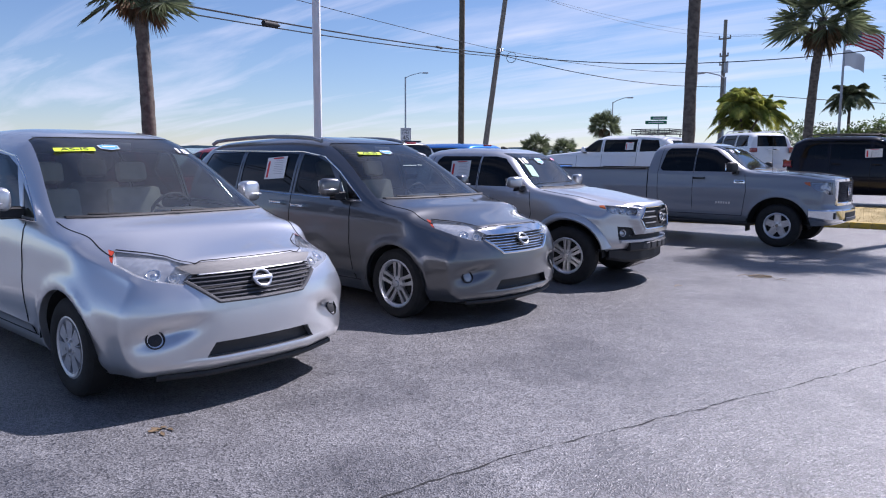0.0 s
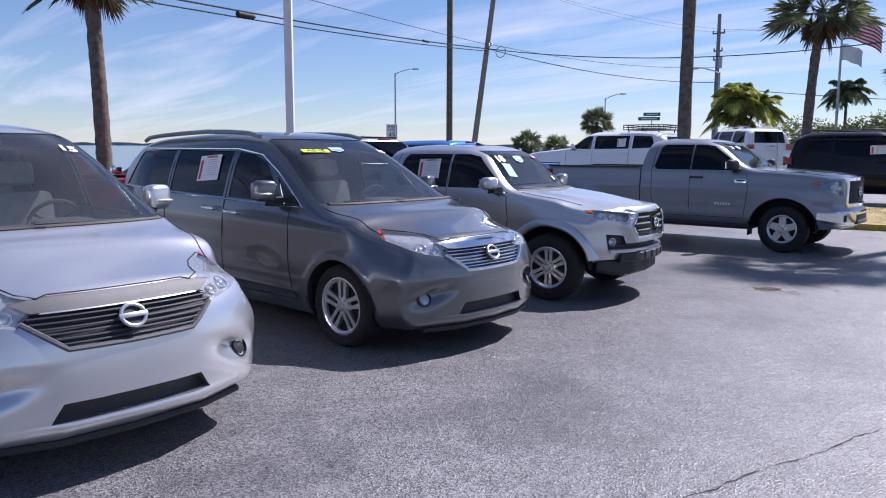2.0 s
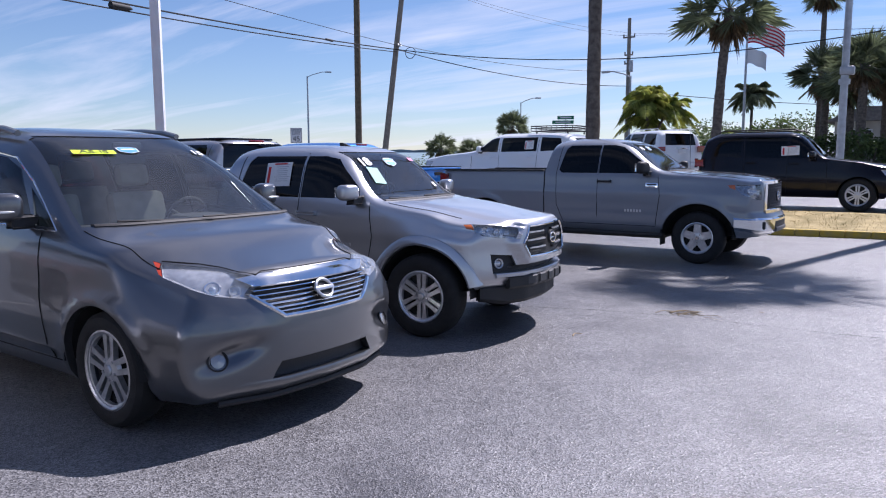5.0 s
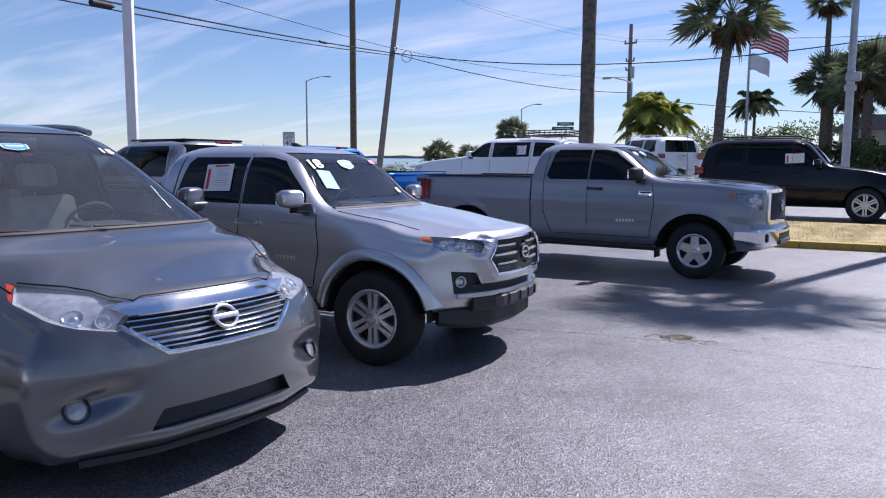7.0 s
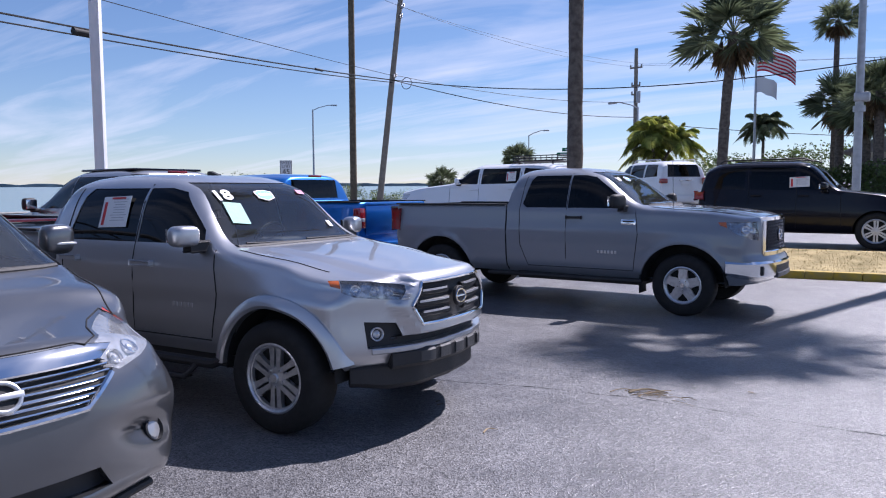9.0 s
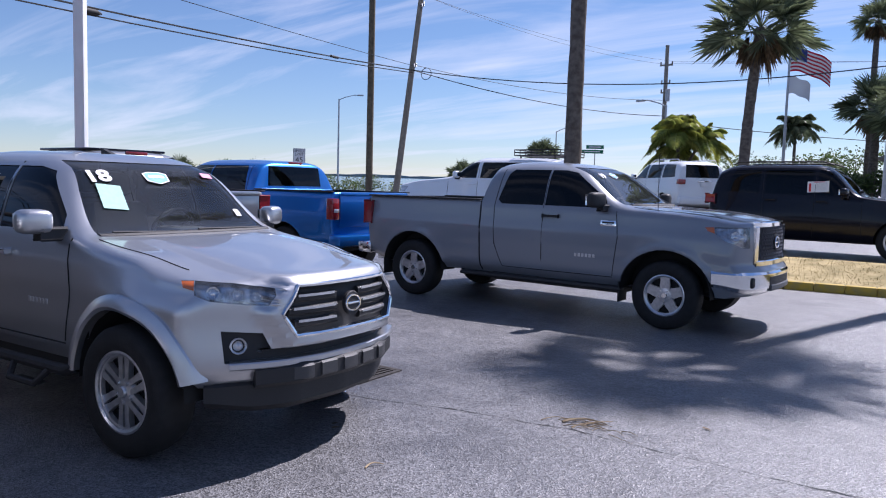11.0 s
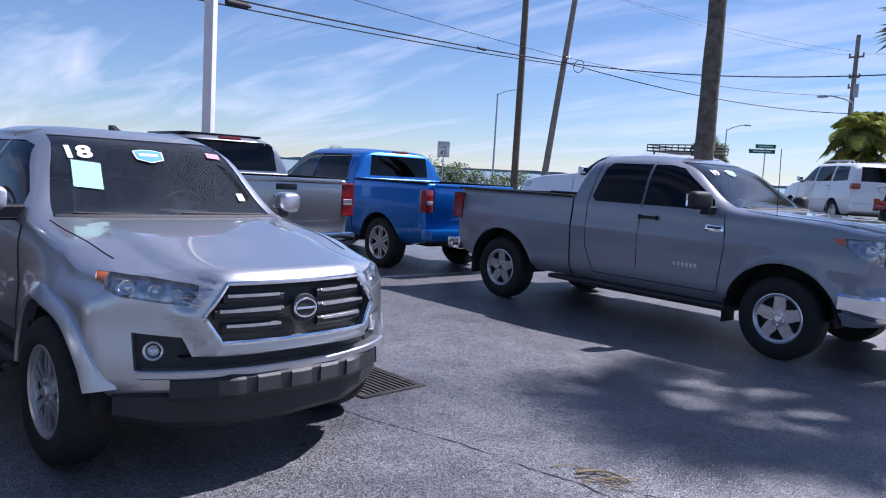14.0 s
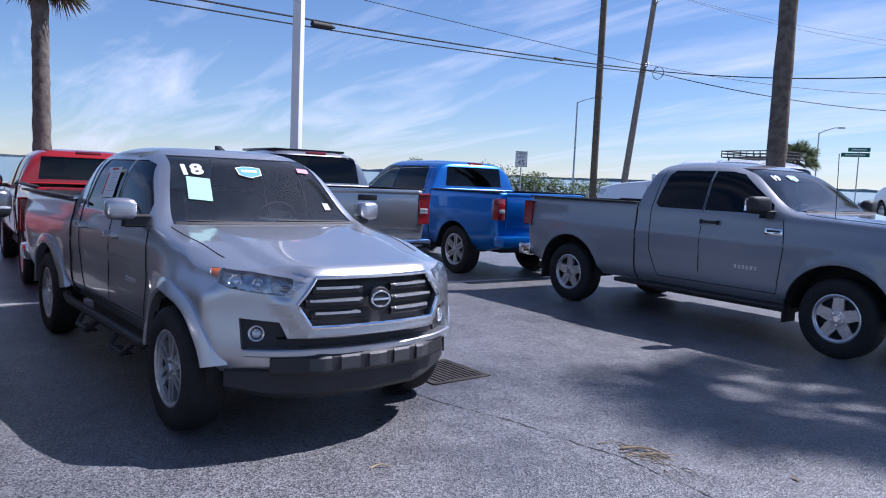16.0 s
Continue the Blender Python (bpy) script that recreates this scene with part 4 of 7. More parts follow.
def pickup_spec(colour, wheel, wb, track, xf, xr, zb, hood0, hood1, cowl, top_x, roof, cab_end, rail, half, belt, door, ra, glass_front, handle_mat, cf=0.2, pf=3.2, front_cut=(), mirror=None, fx=None, handles=(), waist=None, sculpt=None):
    w = half
    wc = waist or w
    win0 = belt + 0.035
    topz = roof - 0.118
    ax, az = cowl - 0.29, win0
    return dict(
        paint=colour, xf=xf - 0.05, xr=xr + 0.05, wb_len=wb, track=track, wheel=wheel, ra=ra, cab=(cab_end + 0.1, cowl - 0.1), cowl=cowl, dash_up=-0.02, arch_flat=0.03, sculpt=sculpt or truck_sculpt(wb, zb, wheel[1], ra),
        extra_x=(cab_end - 0.06, cab_end - 0.04, cab_end - 0.005, cab_end + 0.02, cab_end + 0.1, cowl),
        zb=C((xr, zb + 0.12), (xr + 0.5, zb), (0.3, zb), (xf - 0.1, zb - 0.02)),
        zm=C((xr, zb + 0.45), (xf, zb + 0.40)),
        zs=C((xr, rail - 0.05), (cab_end - 0.05, rail - 0.05), (cab_end, belt), (cowl - 0.2, belt - 0.02), (cowl + 0.2, hood1 - 0.085), (xf - 0.3, hood0 - 0.08), (xf, hood0 - 0.12)),
        zt=C((xr, rail), (cab_end - 0.045, rail), (cab_end - 0.005, roof - 0.13), (cab_end + 0.06, roof - 0.05), (cab_end + 0.22, roof - 0.018), (cab_end + 0.6, roof), (top_x - 0.35, roof - 0.01), (top_x, roof - 0.085), (cowl - 0.1, hood1 + 0.03), (cowl + 0.06, hood1), (xf - 0.45, hood0 + 0.015), (xf, hood0 - 0.05)),
        wb=C((xr, w - 0.14), (0, w - 0.10), (xf, w - 0.12)),
        wm=C((xr, w - 0.03), (xr + 0.3, w), (cab_end - 0.3, (w + wc) / 2), (cab_end + 0.3, wc), (cowl - 0.1, wc), (0.15, w), (0.3, w), (xf, w - 0.05)),
        ws=C((xr, w - 0.06), (cab_end, wc - 0.03), (cowl, wc - 0.035), (xf - 0.3, w - 0.09), (xf, w - 0.14)),
        n=C((xr, 12.0), (cab_end - 0.045, 12.0), (cab_end, 5.5), (top_x, 5.5), (cowl, 4.6), (xf, 4.2)),
        th=C((xr, 0.02), (cab_end - 0.045, 0.02), (cab_end, 0.2), (top_x, 0.2), (cowl, 0.06), (xf, 0.0)),
        fx=fx or C((0.3, -0.12), (0.55, 0.0), (0.7, 0.0), (hood0 - 0.05, -0.05), (hood0 + 0.1, -0.16)), cf=cf, pf=pf, rx=C((0.3, 0.0), (1.6, 0.0)), cr=0.05, rf=0.05, rr=0.04,
        front_panes=[([(-wc * 0.80, hood1 + 0.02), (-wc * 0.71, (hood1 + roof) / 2), (-wc * 0.62, roof - 0.075), (wc * 0.62, roof - 0.075), (wc * 0.71, (hood1 + roof) / 2), (wc * 0.80, hood1 + 0.02)], cab_end + 0.3, glass_front, "windshield")],
        back_panes=[([(-0.64, rail + 0.06), (-0.60, roof - 0.12), (0.60, roof - 0.12), (0.64, rail + 0.06)], -cab_end - 0.25, M_GLASST, "rear_window")],
        side_panes=[([(door + 0.012, az), (ax, az), (ax - 0.05, az + 0.1), (top_x - 0.03, topz - 0.03), (top_x - 0.18, topz), (door + 0.012, topz)], M_GLASST),
                    ([(cab_end + 0.20, az + 0.05), (cab_end + 0.26, az), (door - 0.012, az), (door - 0.012, topz), (cab_end + 0.34, topz), (cab_end + 0.28, topz - 0.06)], M_GLASST)],
        insets=list(front_cut),
        seams=[[(door, topz + 0.03), (door, zb + 0.10)], [(ax + 0.12, belt), (ax + 0.16, belt - 0.3), (ax + 0.10, zb + 0.12)], [(cab_end + 0.20, topz), (cab_end + 0.16, belt), (cab_end + 0.18, zb + 0.4), (cab_end + 0.30, zb + 0.11)], [(cab_end + 0.3, zb + 0.105), (ax + 0.10, zb + 0.105)]],
        handles=handles, handle_mat=handle_mat, mirror=mirror,
        wipers=[((-0.6, hood1 + 0.035), (0.02, hood1 + 0.02)), ((0.05, hood1 + 0.035), (0.62, hood1 + 0.03))],
        top_cut=(xr + 0.09, cab_end - 0.09, w - 0.13, rail - 0.5, rail - 0.03), cab_end=cab_end, rail=rail, zbv=zb, half=w)


def pickup(name, label, m, S, group="cars on the lot"):
    car, tree = vehicle(name, label, "pickup truck", m, S, group)
    # gap between cab and bed
    ce, rail, zb, w = S["cab_end"], S["rail"], S["zbv"], S["half"]
    for s in (-1, 1):
        pts = []
        for z in np.linspace(zb + 0.03, rail - 0.01, 14):
            pts.append(Vector((ce - 0.05, side_y(tree, ce - 0.05, z, s), z)))
        part("bed_gap", tube(bmesh.new(), pts, 0.011, 5), M_UNDER, car)
        # black cap along the bed rail
        bm = bmesh.new()
        box(bm, S["xr"] + 0.02, ce - 0.08, s * (w - 0.06) - 0.045, s * (w - 0.06) + 0.035, rail - 0.006, rail + 0.016, 0.006)
        part("bed_rail_cap", bm, M_PLASTIC, car)
        # tail lamp
        lamp = bmesh.new()
        x = S["xr"] - 0.03
        z0, z1 = S.get("tail", (rail - 0.42, rail - 0.10))
        box(lamp, x - 0.025, x + 0.13, s * (w - 0.155), s * (w - 0.006), z0, z1, 0.015)
        t = part("tail_lamp", lamp, M_REDL, car)
        lamp = bmesh.new()
        zc = z0 + (z1 - z0) * 0.42
        box(lamp, x - 0.029, x + 0.08, s * (w - 0.145), s * (w - 0.03), zc - 0.03, zc + 0.03, 0.008)
        part("reversing_lamp", lamp, M_LENS, t)
    cw, xf = S["cowl"], S["xf"]
    for s in (-1, 1):
        pts = []
        for k in range(41):
            x = cw - 0.02 + (xf - 0.12 - cw) * k / 40
            q = drape(tree, x, s * (w - 0.20 - 0.10 * (k / 40) ** 2))
            if q is not None and q.z > S["zt"](xf) + 0.025:
                pts.append(q)
        part("bonnet_seam", tube(bmesh.new(), pts, 0.0045, 5), M_UNDER, car)
    # tailgate seams, handle and bumper
    gate = bmesh.new()
    xb = S["xr"] - 0.052
    box(gate, xb, xb + 0.02, -w + 0.175, w - 0.175, rail - 0.56, rail - 0.02, 0.012)
    box(gate, xb - 0.012, xb + 0.02, -w + 0.175, w - 0.175, rail - 0.065, rail - 0.005, 0.012)
    g = part("tailgate", gate, S["paint"], car)
    bm = bmesh.new()
    box(bm, xb - 0.008, xb + 0.02, -0.15, 0.15, rail - 0.16, rail - 0.08, 0.012)
    part("tailgate_handle", bm, M_PLASTIC, g)
    bm = bmesh.new()
    box(bm, S["xr"] - 0.20, S["xr"] + 0.06, -w + 0.03, w - 0.03, zb + 0.10, zb + 0.27, 0.035)
    part("rear_bumper", bm, S.get("bumper_mat", M_CHROME), car)
    bm = bmesh.new()
    box(bm, ce - 0.045, ce - 0.02, -0.17, 0.17, S["zt"](ce + 0.6) - 0.075, S["zt"](ce + 0.6) - 0.03, 0.008)
    part("brake_lamp", bm, M_REDL, car)
    bm = bmesh.new()
    rod(bm, (S["xr"] + 0.5, -0.55, zb + 0.02), (S["xr"] - 0.08, -0.62, zb + 0.02), 0.04, n=14)
    part("exhaust", bm, M_CHROME, car)
    return car, tree


def flares(car, tree, S, r0, r1, out=0.028, material=None):
    R = S["wheel"][1]
    for x in S.get("axles", (0.0, -S["wb_len"])):
        for s in (-1, 1):
            bm = bmesh.new()
            rows = []
            for k in range(25):
                a = radians(13 + 162 * k / 24)
                c, sn = math.cos(a), math.sin(a)
                row = []
                for r, o in ((r0 - 0.005, -0.03), (r0, out), (r0 + 0.02, out + 0.012), ((r0 + r1) / 2, out + 0.006), (r1 - 0.01, out * 0.5), (r1, -0.03)):
                    px, pz = x + (r + 0.02) * c, R + r * sn
                    y = side_y(tree, px, max(pz, S["zbv"] + 0.14), s)
                    row.append(bm.verts.new((px, y + s * o, pz)))
                rows.append(row)
            for a, b in zip(rows, rows[1:]):
                for i in range(5):
                    bm.faces.new((a[i], a[i + 1], b[i + 1], b[i]))
            part("fender_flare", bm, material or S["paint"], car)


def wrap_bar(car, tree, name, material, phi, z0, z1, out, thick=0.06, n=34, cx=-0.2, zs=None, rise=0.0):
    """A bar wrapped round the nose from one flank to the other, as far as the heading phi."""
    bm = bmesh.new()
    rows = []
    for k in range(n + 1):
        a = radians(-phi + 2 * phi * k / n)
        d = Vector((math.cos(a), math.sin(a), 0))
        hit = tree.ray_cast(Vector((cx, 0, zs or (z0 + z1) / 2)) + d * 4, -d)
        if hit[0] is None:
            continue
        e = rise * smooth01(abs(2 * k / n - 1) * 3 - 2)
        q = Vector((hit[0].x, hit[0].y, 0))
        o, i = q + d * out, q - d * (thick - out)
        b = 0.18 * (z1 - z0)
        rows.append([bm.verts.new((v.x, v.y, z)) for v, z in ((i, z0 + e), (o - d * b, z0 + e), (o, z0 + e + b), (o, z1 - b), (o - d * b, z1), (i, z1))])
    for r0, r1 in zip(rows, rows[1:]):
        for i in range(6):
            bm.faces.new((r0[i], r0[(i + 1) % 6], r1[(i + 1) % 6], r1[i]))
    bm.faces.new(rows[0])
    bm.faces.new(rows[-1][::-1])
    return part(name, bm, material, car)


def outline(car, tree, name, material, poly, r, lift=0.0, steps=6):
    pts = []
    poly = poly + poly[:1]
    for (y0, z0), (y1, z1) in zip(poly, poly[1:]):
        for k in range(steps):
            y, z = y0 + (y1 - y0) * k / steps, z0 + (z1 - z0) * k / steps
            pts.append(Vector((front_x(tree, y, z) + lift, y, z)))
    pts.append(pts[0].copy())
    return part(name, tube(bmesh.new(), pts, r, 7), material, car)


def oval_badge(car, tree, z, r, material, lift=0.02, back=None):
    m = on_front(tree, 0, z, lift=lift)
    bm = bmesh.new()
    ring = lambda rx, ry, y=0.0: tube(bm, [Vector((rx * math.cos(a), y + ry * math.sin(a), 0.006)) for a in np.linspace(0, 2 * math.pi, 25)], r * 0.10, 6)
    ring(r, r * 0.72)
    slab(bm, r * 1.7, r * 0.22, 0.012, bevel=0.003)
    bmesh.ops.transform(bm, matrix=m, verts=bm.verts)
    b = part("badge", bm, material, car)
    if back:
        bm = lathe(bmesh.new(), [(r * 1.15, -0.02), (r * 1.15, 0.0), (r * 1.08, 0.004), (0.001, 0.004)], 28, m @ Matrix.Rotation(radians(90), 4, "X"))
        part("badge_plate", bm, back, b)


def side_bars(car, tree, count, size, x, z, material, pitch=1.05):
    """A row of raised blocks on both front doors, of the size of the lettering there."""
    for s in (-1, 1):
        for k in range(count):
            m = on_side(tree, x + (k - (count - 1) / 2) * size * pitch, z, s, 0.0)
            part("raised_letter_block", slab(bmesh.new(), size * 0.66, size * 0.9, 0.004, m, 0.001), material, car)


# -- compact silver pickup
SIX_WHEEL = ("six_spoke_alloy", 0.380, 0.234, 0.25, 6, "split")
def hex_nose(a, z):
    """The grille surround stands proud of the nose."""
    d = max(z - 1.005, ((a - 0.385) * 0.145 + (z - 1.005) * 0.11) / 0.182, ((a - 0.495) * 0.125 - (z - 0.86) * 0.075) / 0.1458, 0.735 - z)
    return 0.06 * (1 - smooth01((d - 0.055) / 0.03))


HEX = [(-0.385, 1.005), (-0.495, 0.86), (-0.42, 0.735), (0.42, 0.735), (0.495, 0.86), (0.385, 1.005)]
S_compact = pickup_spec(M_SKYSILVER, SIX_WHEEL, 3.235, 0.93, 0.86, -4.45, 0.46, 1.09, 1.20, -0.42, -1.03, 1.755, -2.44, 1.30, 0.945, 1.20, -1.43, 0.465, M_GLASSC, M_SKYSILVER, cf=0.36, pf=2.6, sculpt=truck_sculpt(3.235, 0.46, 0.388, 0.465, 0.02, 0.50, hex_nose, 0.0), mirror=(-0.72, 1.225, 0.19, 0.15, M_SKYSILVER),
                     handles=((-1.30, 1.085), (-2.16, 1.095)), waist=0.875,
                     fx=C((0.4, -0.14), (0.5, -0.02), (0.6, 0.0), (0.72, -0.01), (0.9, -0.02), (1.0, -0.05), (1.2, -0.25)),
                     front_cut=[(HEX, 0, 0.05, M_PLASTIC, "grille_recess", False, 0.3),
                                ([(-0.345, 1.034), (-0.335, 1.000), (-0.278, 0.988), (-0.278, 1.036)], -42, 0.005, M_AMBER, "amber_corner", True, 0.3),
                                ([(-0.275, 1.036), (-0.275, 0.965), (-0.20, 0.935), (0.0, 0.910), (0.11, 0.905), (0.150, 0.960), (0.145, 0.995), (-0.08, 1.028)], -42, 0.05, M_LENSD, "headlight", True, 0.3),
                                ([(-0.60, 0.585), (-0.56, 0.665), (0.56, 0.665), (0.60, 0.585)], 0, 0.05, M_PLASTIC, "lower_slot", False, 0.3),
                                ([(-0.12, 0.60), (-0.14, 0.775), (0.08, 0.755), (0.16, 0.60)], -42, 0.035, M_PLASTIC, "fog_pocket", True, 0.3)])
S_compact["fine"] = True
compact_truck, tree_t = pickup("pickup_truck", "silver double cab pickup with dark skid bar and hexagonal grille", pose(-0.945, -5.27, 0, 0, 0, 4.7), S_compact)
flares(compact_truck, tree_t, S_compact, 0.465, 0.56)
outline(compact_truck, tree_t, "grille_frame", M_CHROME, HEX, 0.013, 0.002)
for zc in (0.935, 0.865, 0.795):
    hw = 0.40 if zc > 0.9 else 0.44 if zc > 0.83 else 0.41
    for sgn in (-1, 1):
        bar(compact_truck, tree_t, "grille_bar", M_PLASTIC, sgn * hw, sgn * 0.10, zc - 0.024, zc + 0.024, -0.02, 0.03, 8)
        bar(compact_truck, tree_t, "grille_blade", M_ALLOY, sgn * hw * 0.96, sgn * 0.125, zc + 0.010, zc + 0.019, -0.010, 0.02, 8)
oval_badge(compact_truck, tree_t, 0.875, 0.062, M_CHROME, 0.006, M_PLASTIC)
wrap_bar(compact_truck, tree_t, "skid_bar", M_PLASTIC, 33, 0.455, 0.58, 0.06, 0.10)
for y in (-0.36, -0.18, 0.0, 0.18, 0.36):
    bar(compact_truck, tree_t, "skid_rib", M_SKID, y - 0.06, y + 0.06, 0.475, 0.565, 0.068, 0.03, 4)
wrap_bar(compact_truck, tree_t, "bumper_lip", M_SKYSILVER, 40, 0.565, 0.605, 0.03, 0.09, zs=0.6)
wrap_bar(compact_truck, tree_t, "front_valance", M_PLASTIC, 47, 0.305, 0.50, 0.0, 0.12, zs=0.5, rise=0.04)
lamp_bowls(compact_truck, tree_t, 42, ((-0.18, 0.985, 0.034, M_CHROME, "projector"), (-0.05, 0.97, 0.03, M_REFL, "reflector"), (0.05, 0.955, 0.026, M_REFL, "reflector")), -0.03)
bar(compact_truck, tree_t, "cowl_panel", M_PLASTIC, -0.70, 0.70, 1.20, 1.228, 0.004, 0.05, 16, 0.0, 1.1)
lamp_bowls(compact_truck, tree_t, 42, ((-0.045, 0.69, 0.042, M_LENS, "fog_lamp"),), -0.02)
bm = prism(bmesh.new(), [(-1.52, 1.73), (-1.36, 1.735), (-1.49, 1.782), (-1.52, 1.778)], -0.018, 0.018)
part("roof_antenna", bm, M_PLASTIC, compact_truck)
side_bars(compact_truck, tree_t, 6, 0.036, -0.90, 0.80, M_ALLOY)
for s in (-1, 1):
    bm = bmesh.new()
    pts = [Vector((x, s * 0.87, z)) for x, z in ((-0.50, 0.44), (-0.60, 0.40), (-2.6, 0.40), (-2.7, 0.44))]
    tube(bm, pts, 0.036, 10)
    sb = part("side_step", bm, M_PLASTIC, compact_truck)
    for x in (-0.95, -1.85):
        bm = bmesh.new()
        tube(bm, [Vector((x + 0.2, s * 0.88, 0.39)), Vector((x + 0.14, s * 0.95, 0.30)), Vector((x - 0.14, s * 0.95, 0.30)), Vector((x - 0.2, s * 0.88, 0.39))], 0.022, 8)
        box(bm, x - 0.14, x + 0.14, s * 0.91 - 0.04, s * 0.91 + 0.04, 0.285, 0.30, 0.006)
        part("step_pad", bm, M_PLASTIC, sb)

# -- full-size grey pickup
FIVE_WHEEL = ("five_spoke_alloy", 0.398, 0.238, 0.275, 5, "five")
S_full = pickup_spec(M_CEMENT, FIVE_WHEEL, 3.70, 0.985, 0.98, -4.62, 0.44, 1.315, 1.385, -0.45, -1.22, 1.93, -2.49, 1.40, 1.01, 1.33, -1.60, 0.52, M_GLASSC, M_PLASTIC, cf=0.27, pf=2.8, mirror=(-0.78, 1.365, 0.27, 0.185, M_PLASTIC), handles=((-1.48, 1.235),),
                    fx=C((0.4, -0.12), (0.5, 0.0), (0.72, 0.03), (0.8, -0.02), (1.1, -0.03), (1.24, -0.05), (1.4, -0.2)),
                    front_cut=[([(-0.60, 1.215), (-0.62, 0.92), (-0.54, 0.83), (0.54, 0.83), (0.62, 0.92), (0.60, 1.215)], 0, 0.05, M_PLASTIC, "grille_recess", False, 0.3),
                               ([(-0.37, 1.20), (-0.35, 1.16), (-0.289, 1.132), (-0.289, 1.205)], -45, 0.005, M_AMBER, "amber_corner", True, 0.3),
                               ([(-0.285, 1.205), (-0.285, 1.130), (-0.22, 1.06), (-0.02, 0.985), (0.085, 0.985), (0.075, 1.21)], -45, 0.05, M_LENSD, "headlight", True, 0.3),
                               ([(-0.42, 0.55), (-0.42, 0.66), (0.42, 0.66), (0.42, 0.55)], 0, 0.05, M_PLASTIC, "lower_slot", False, 0.3)])
S_full["tail"], S_full["fine"] = (1.0, 1.32), True
full_truck, tree_u = pickup("pickup_truck", "cement grey full-size pickup with chrome grille and bumper", pose(0, 0.865, 0, 0, 0, 0), S_full)
wrap_bar(full_truck, tree_u, "front_bumper", M_CHROME, 54, 0.49, 0.74, 0.03, 0.10, rise=0.05)
bar(full_truck, tree_u, "bumper_insert", M_PLASTIC, -0.42, 0.42, 0.52, 0.67, 0.036, 0.06, 10)
bar(full_truck, tree_u, "bumper_blade", M_GREYPL, -0.40, 0.40, 0.50, 0.57, 0.06, 0.06, 10)
bar(full_truck, tree_u, "grille_header", M_CHROME, -0.65, 0.65, 1.205, 1.272, 0.014, 0.08, 14)
bar(full_truck, tree_u, "grille_sill", M_CHROME, -0.64, 0.64, 0.775, 0.845, 0.02, 0.08, 14)
for s in (-1, 1):
    bar(full_truck, tree_u, "grille_post", M_CHROME, s * 0.60, s * 0.665, 0.80, 1.225, 0.016, 0.07, 4)
    bm = bmesh.new()
    x = front_x(tree_u, s * 0.74, 0.6)
    box(bm, x - 0.02, x + 0.037, s * 0.74 - 0.06, s * 0.74 + 0.06, 0.55, 0.67, 0.02)
    part("fog_lamp_pocket", bm, M_PLASTIC, full_truck)
for i in range(9):
    for k in range(15):
        y, z = -0.56 + 0.08 * k + (0.04 if i % 2 else 0), 0.875 + 0.041 * i
        if abs(y) < 0.57 and math.hypot(y, z - 1.03) > 0.10:
            x = front_x(tree_u, y, z) - 0.012
            bm = bmesh.new()
            tube(bm, [Vector((x, y + 0.034 * math.cos(a), z + 0.017 * math.sin(a))) for a in np.linspace(0, 2 * math.pi, 7)], 0.0055, 4)
            part("grille_link", bm, M_ALLOYD, full_truck)
oval_badge(full_truck, tree_u, 1.03, 0.085, M_CHROME, 0.0, M_PLASTIC)
lamp_bowls(full_truck, tree_u, 45, ((-0.10, 1.12, 0.05, M_REFL, "projector"), (0.02, 1.10, 0.045, M_REFL, "reflector")), -0.03)
bar(full_truck, tree_u, "cowl_panel", M_PLASTIC, -0.72, 0.72, 1.385, 1.415, 0.004, 0.05, 16, 0.0, 1.2)
side_bars(full_truck, tree_u, 6, 0.046, -1.0, 0.78, M_ALLOY)
for s in (-1, 1):
    m5 = on_side(tree_u, -0.71, 1.185, s, 0.001)
    part("side_badge", slab(bmesh.new(), 0.20, 0.07, 0.004, m5, 0.001), M_CHROME, full_truck)
    part("badge_bar", slab(bmesh.new(), 0.15, 0.022, 0.002, m5 @ pose(0, 0.006, 0.0045)), M_INK, full_truck)
    bm = bmesh.new()
    box(bm, -2.85, -0.52, s * 0.93 - 0.07, s * 0.93 + 0.075, 0.385, 0.44, 0.02)
    part("running_board", bm, M_PLASTIC, full_truck)
    for x in (0.47, -3.22):
        bm = bmesh.new()
        box(bm, (-0.56 if x > 0 else -4.24), (-0.54 if x > 0 else -4.22), s * 0.86 - 0.12, s * 0.86 + 0.12, 0.26, 0.5, 0.005)
        part("mud_flap", bm, M_PLASTIC, full_truck)
part("antenna", tube(bmesh.new(), [Vector((-0.18, -0.80, 1.34)), Vector((-0.20, -0.80, 2.0))], 0.004, 5), M_PLASTIC, full_truck)
bm = bmesh.new()
box(bm, 0.30, 0.60, -0.38, 0.38, 1.30, 1.328, 0.013)
part("hood_scoop", bm, M_CEMENT, full_truck)

# -- pickups with their tails to the aisle
LARGE_WHEEL = ("large_alloy", 0.415, 0.268, 0.285, 6, "split")
S_blue = pickup_spec(M_BLUE, LARGE_WHEEL, 3.57, 0.98, 0.98, -4.76, 0.46, 1.20, 1.32, 0.05, -0.78, 1.95, -2.74, 1.42, 1.01, 1.33, -1.45, 0.49, M_GLASSM, M_BLUE, mirror=(-0.38, 1.33, 0.22, 0.2, M_PLASTIC), handles=((-1.3, 1.2), (-2.3, 1.2)))
S_blue["bumper_mat"], S_blue["tail"] = M_BLUE, (0.98, 1.32)
S_blue["side_panes"][0] = (S_blue["side_panes"][0][0], M_GLASSM)
blue_truck, tree_r = pickup("pickup_truck", "blue pickup parked with its tailgate to the aisle", pose(-10.18, 0.99, 0, 0, 0, 180), S_blue)
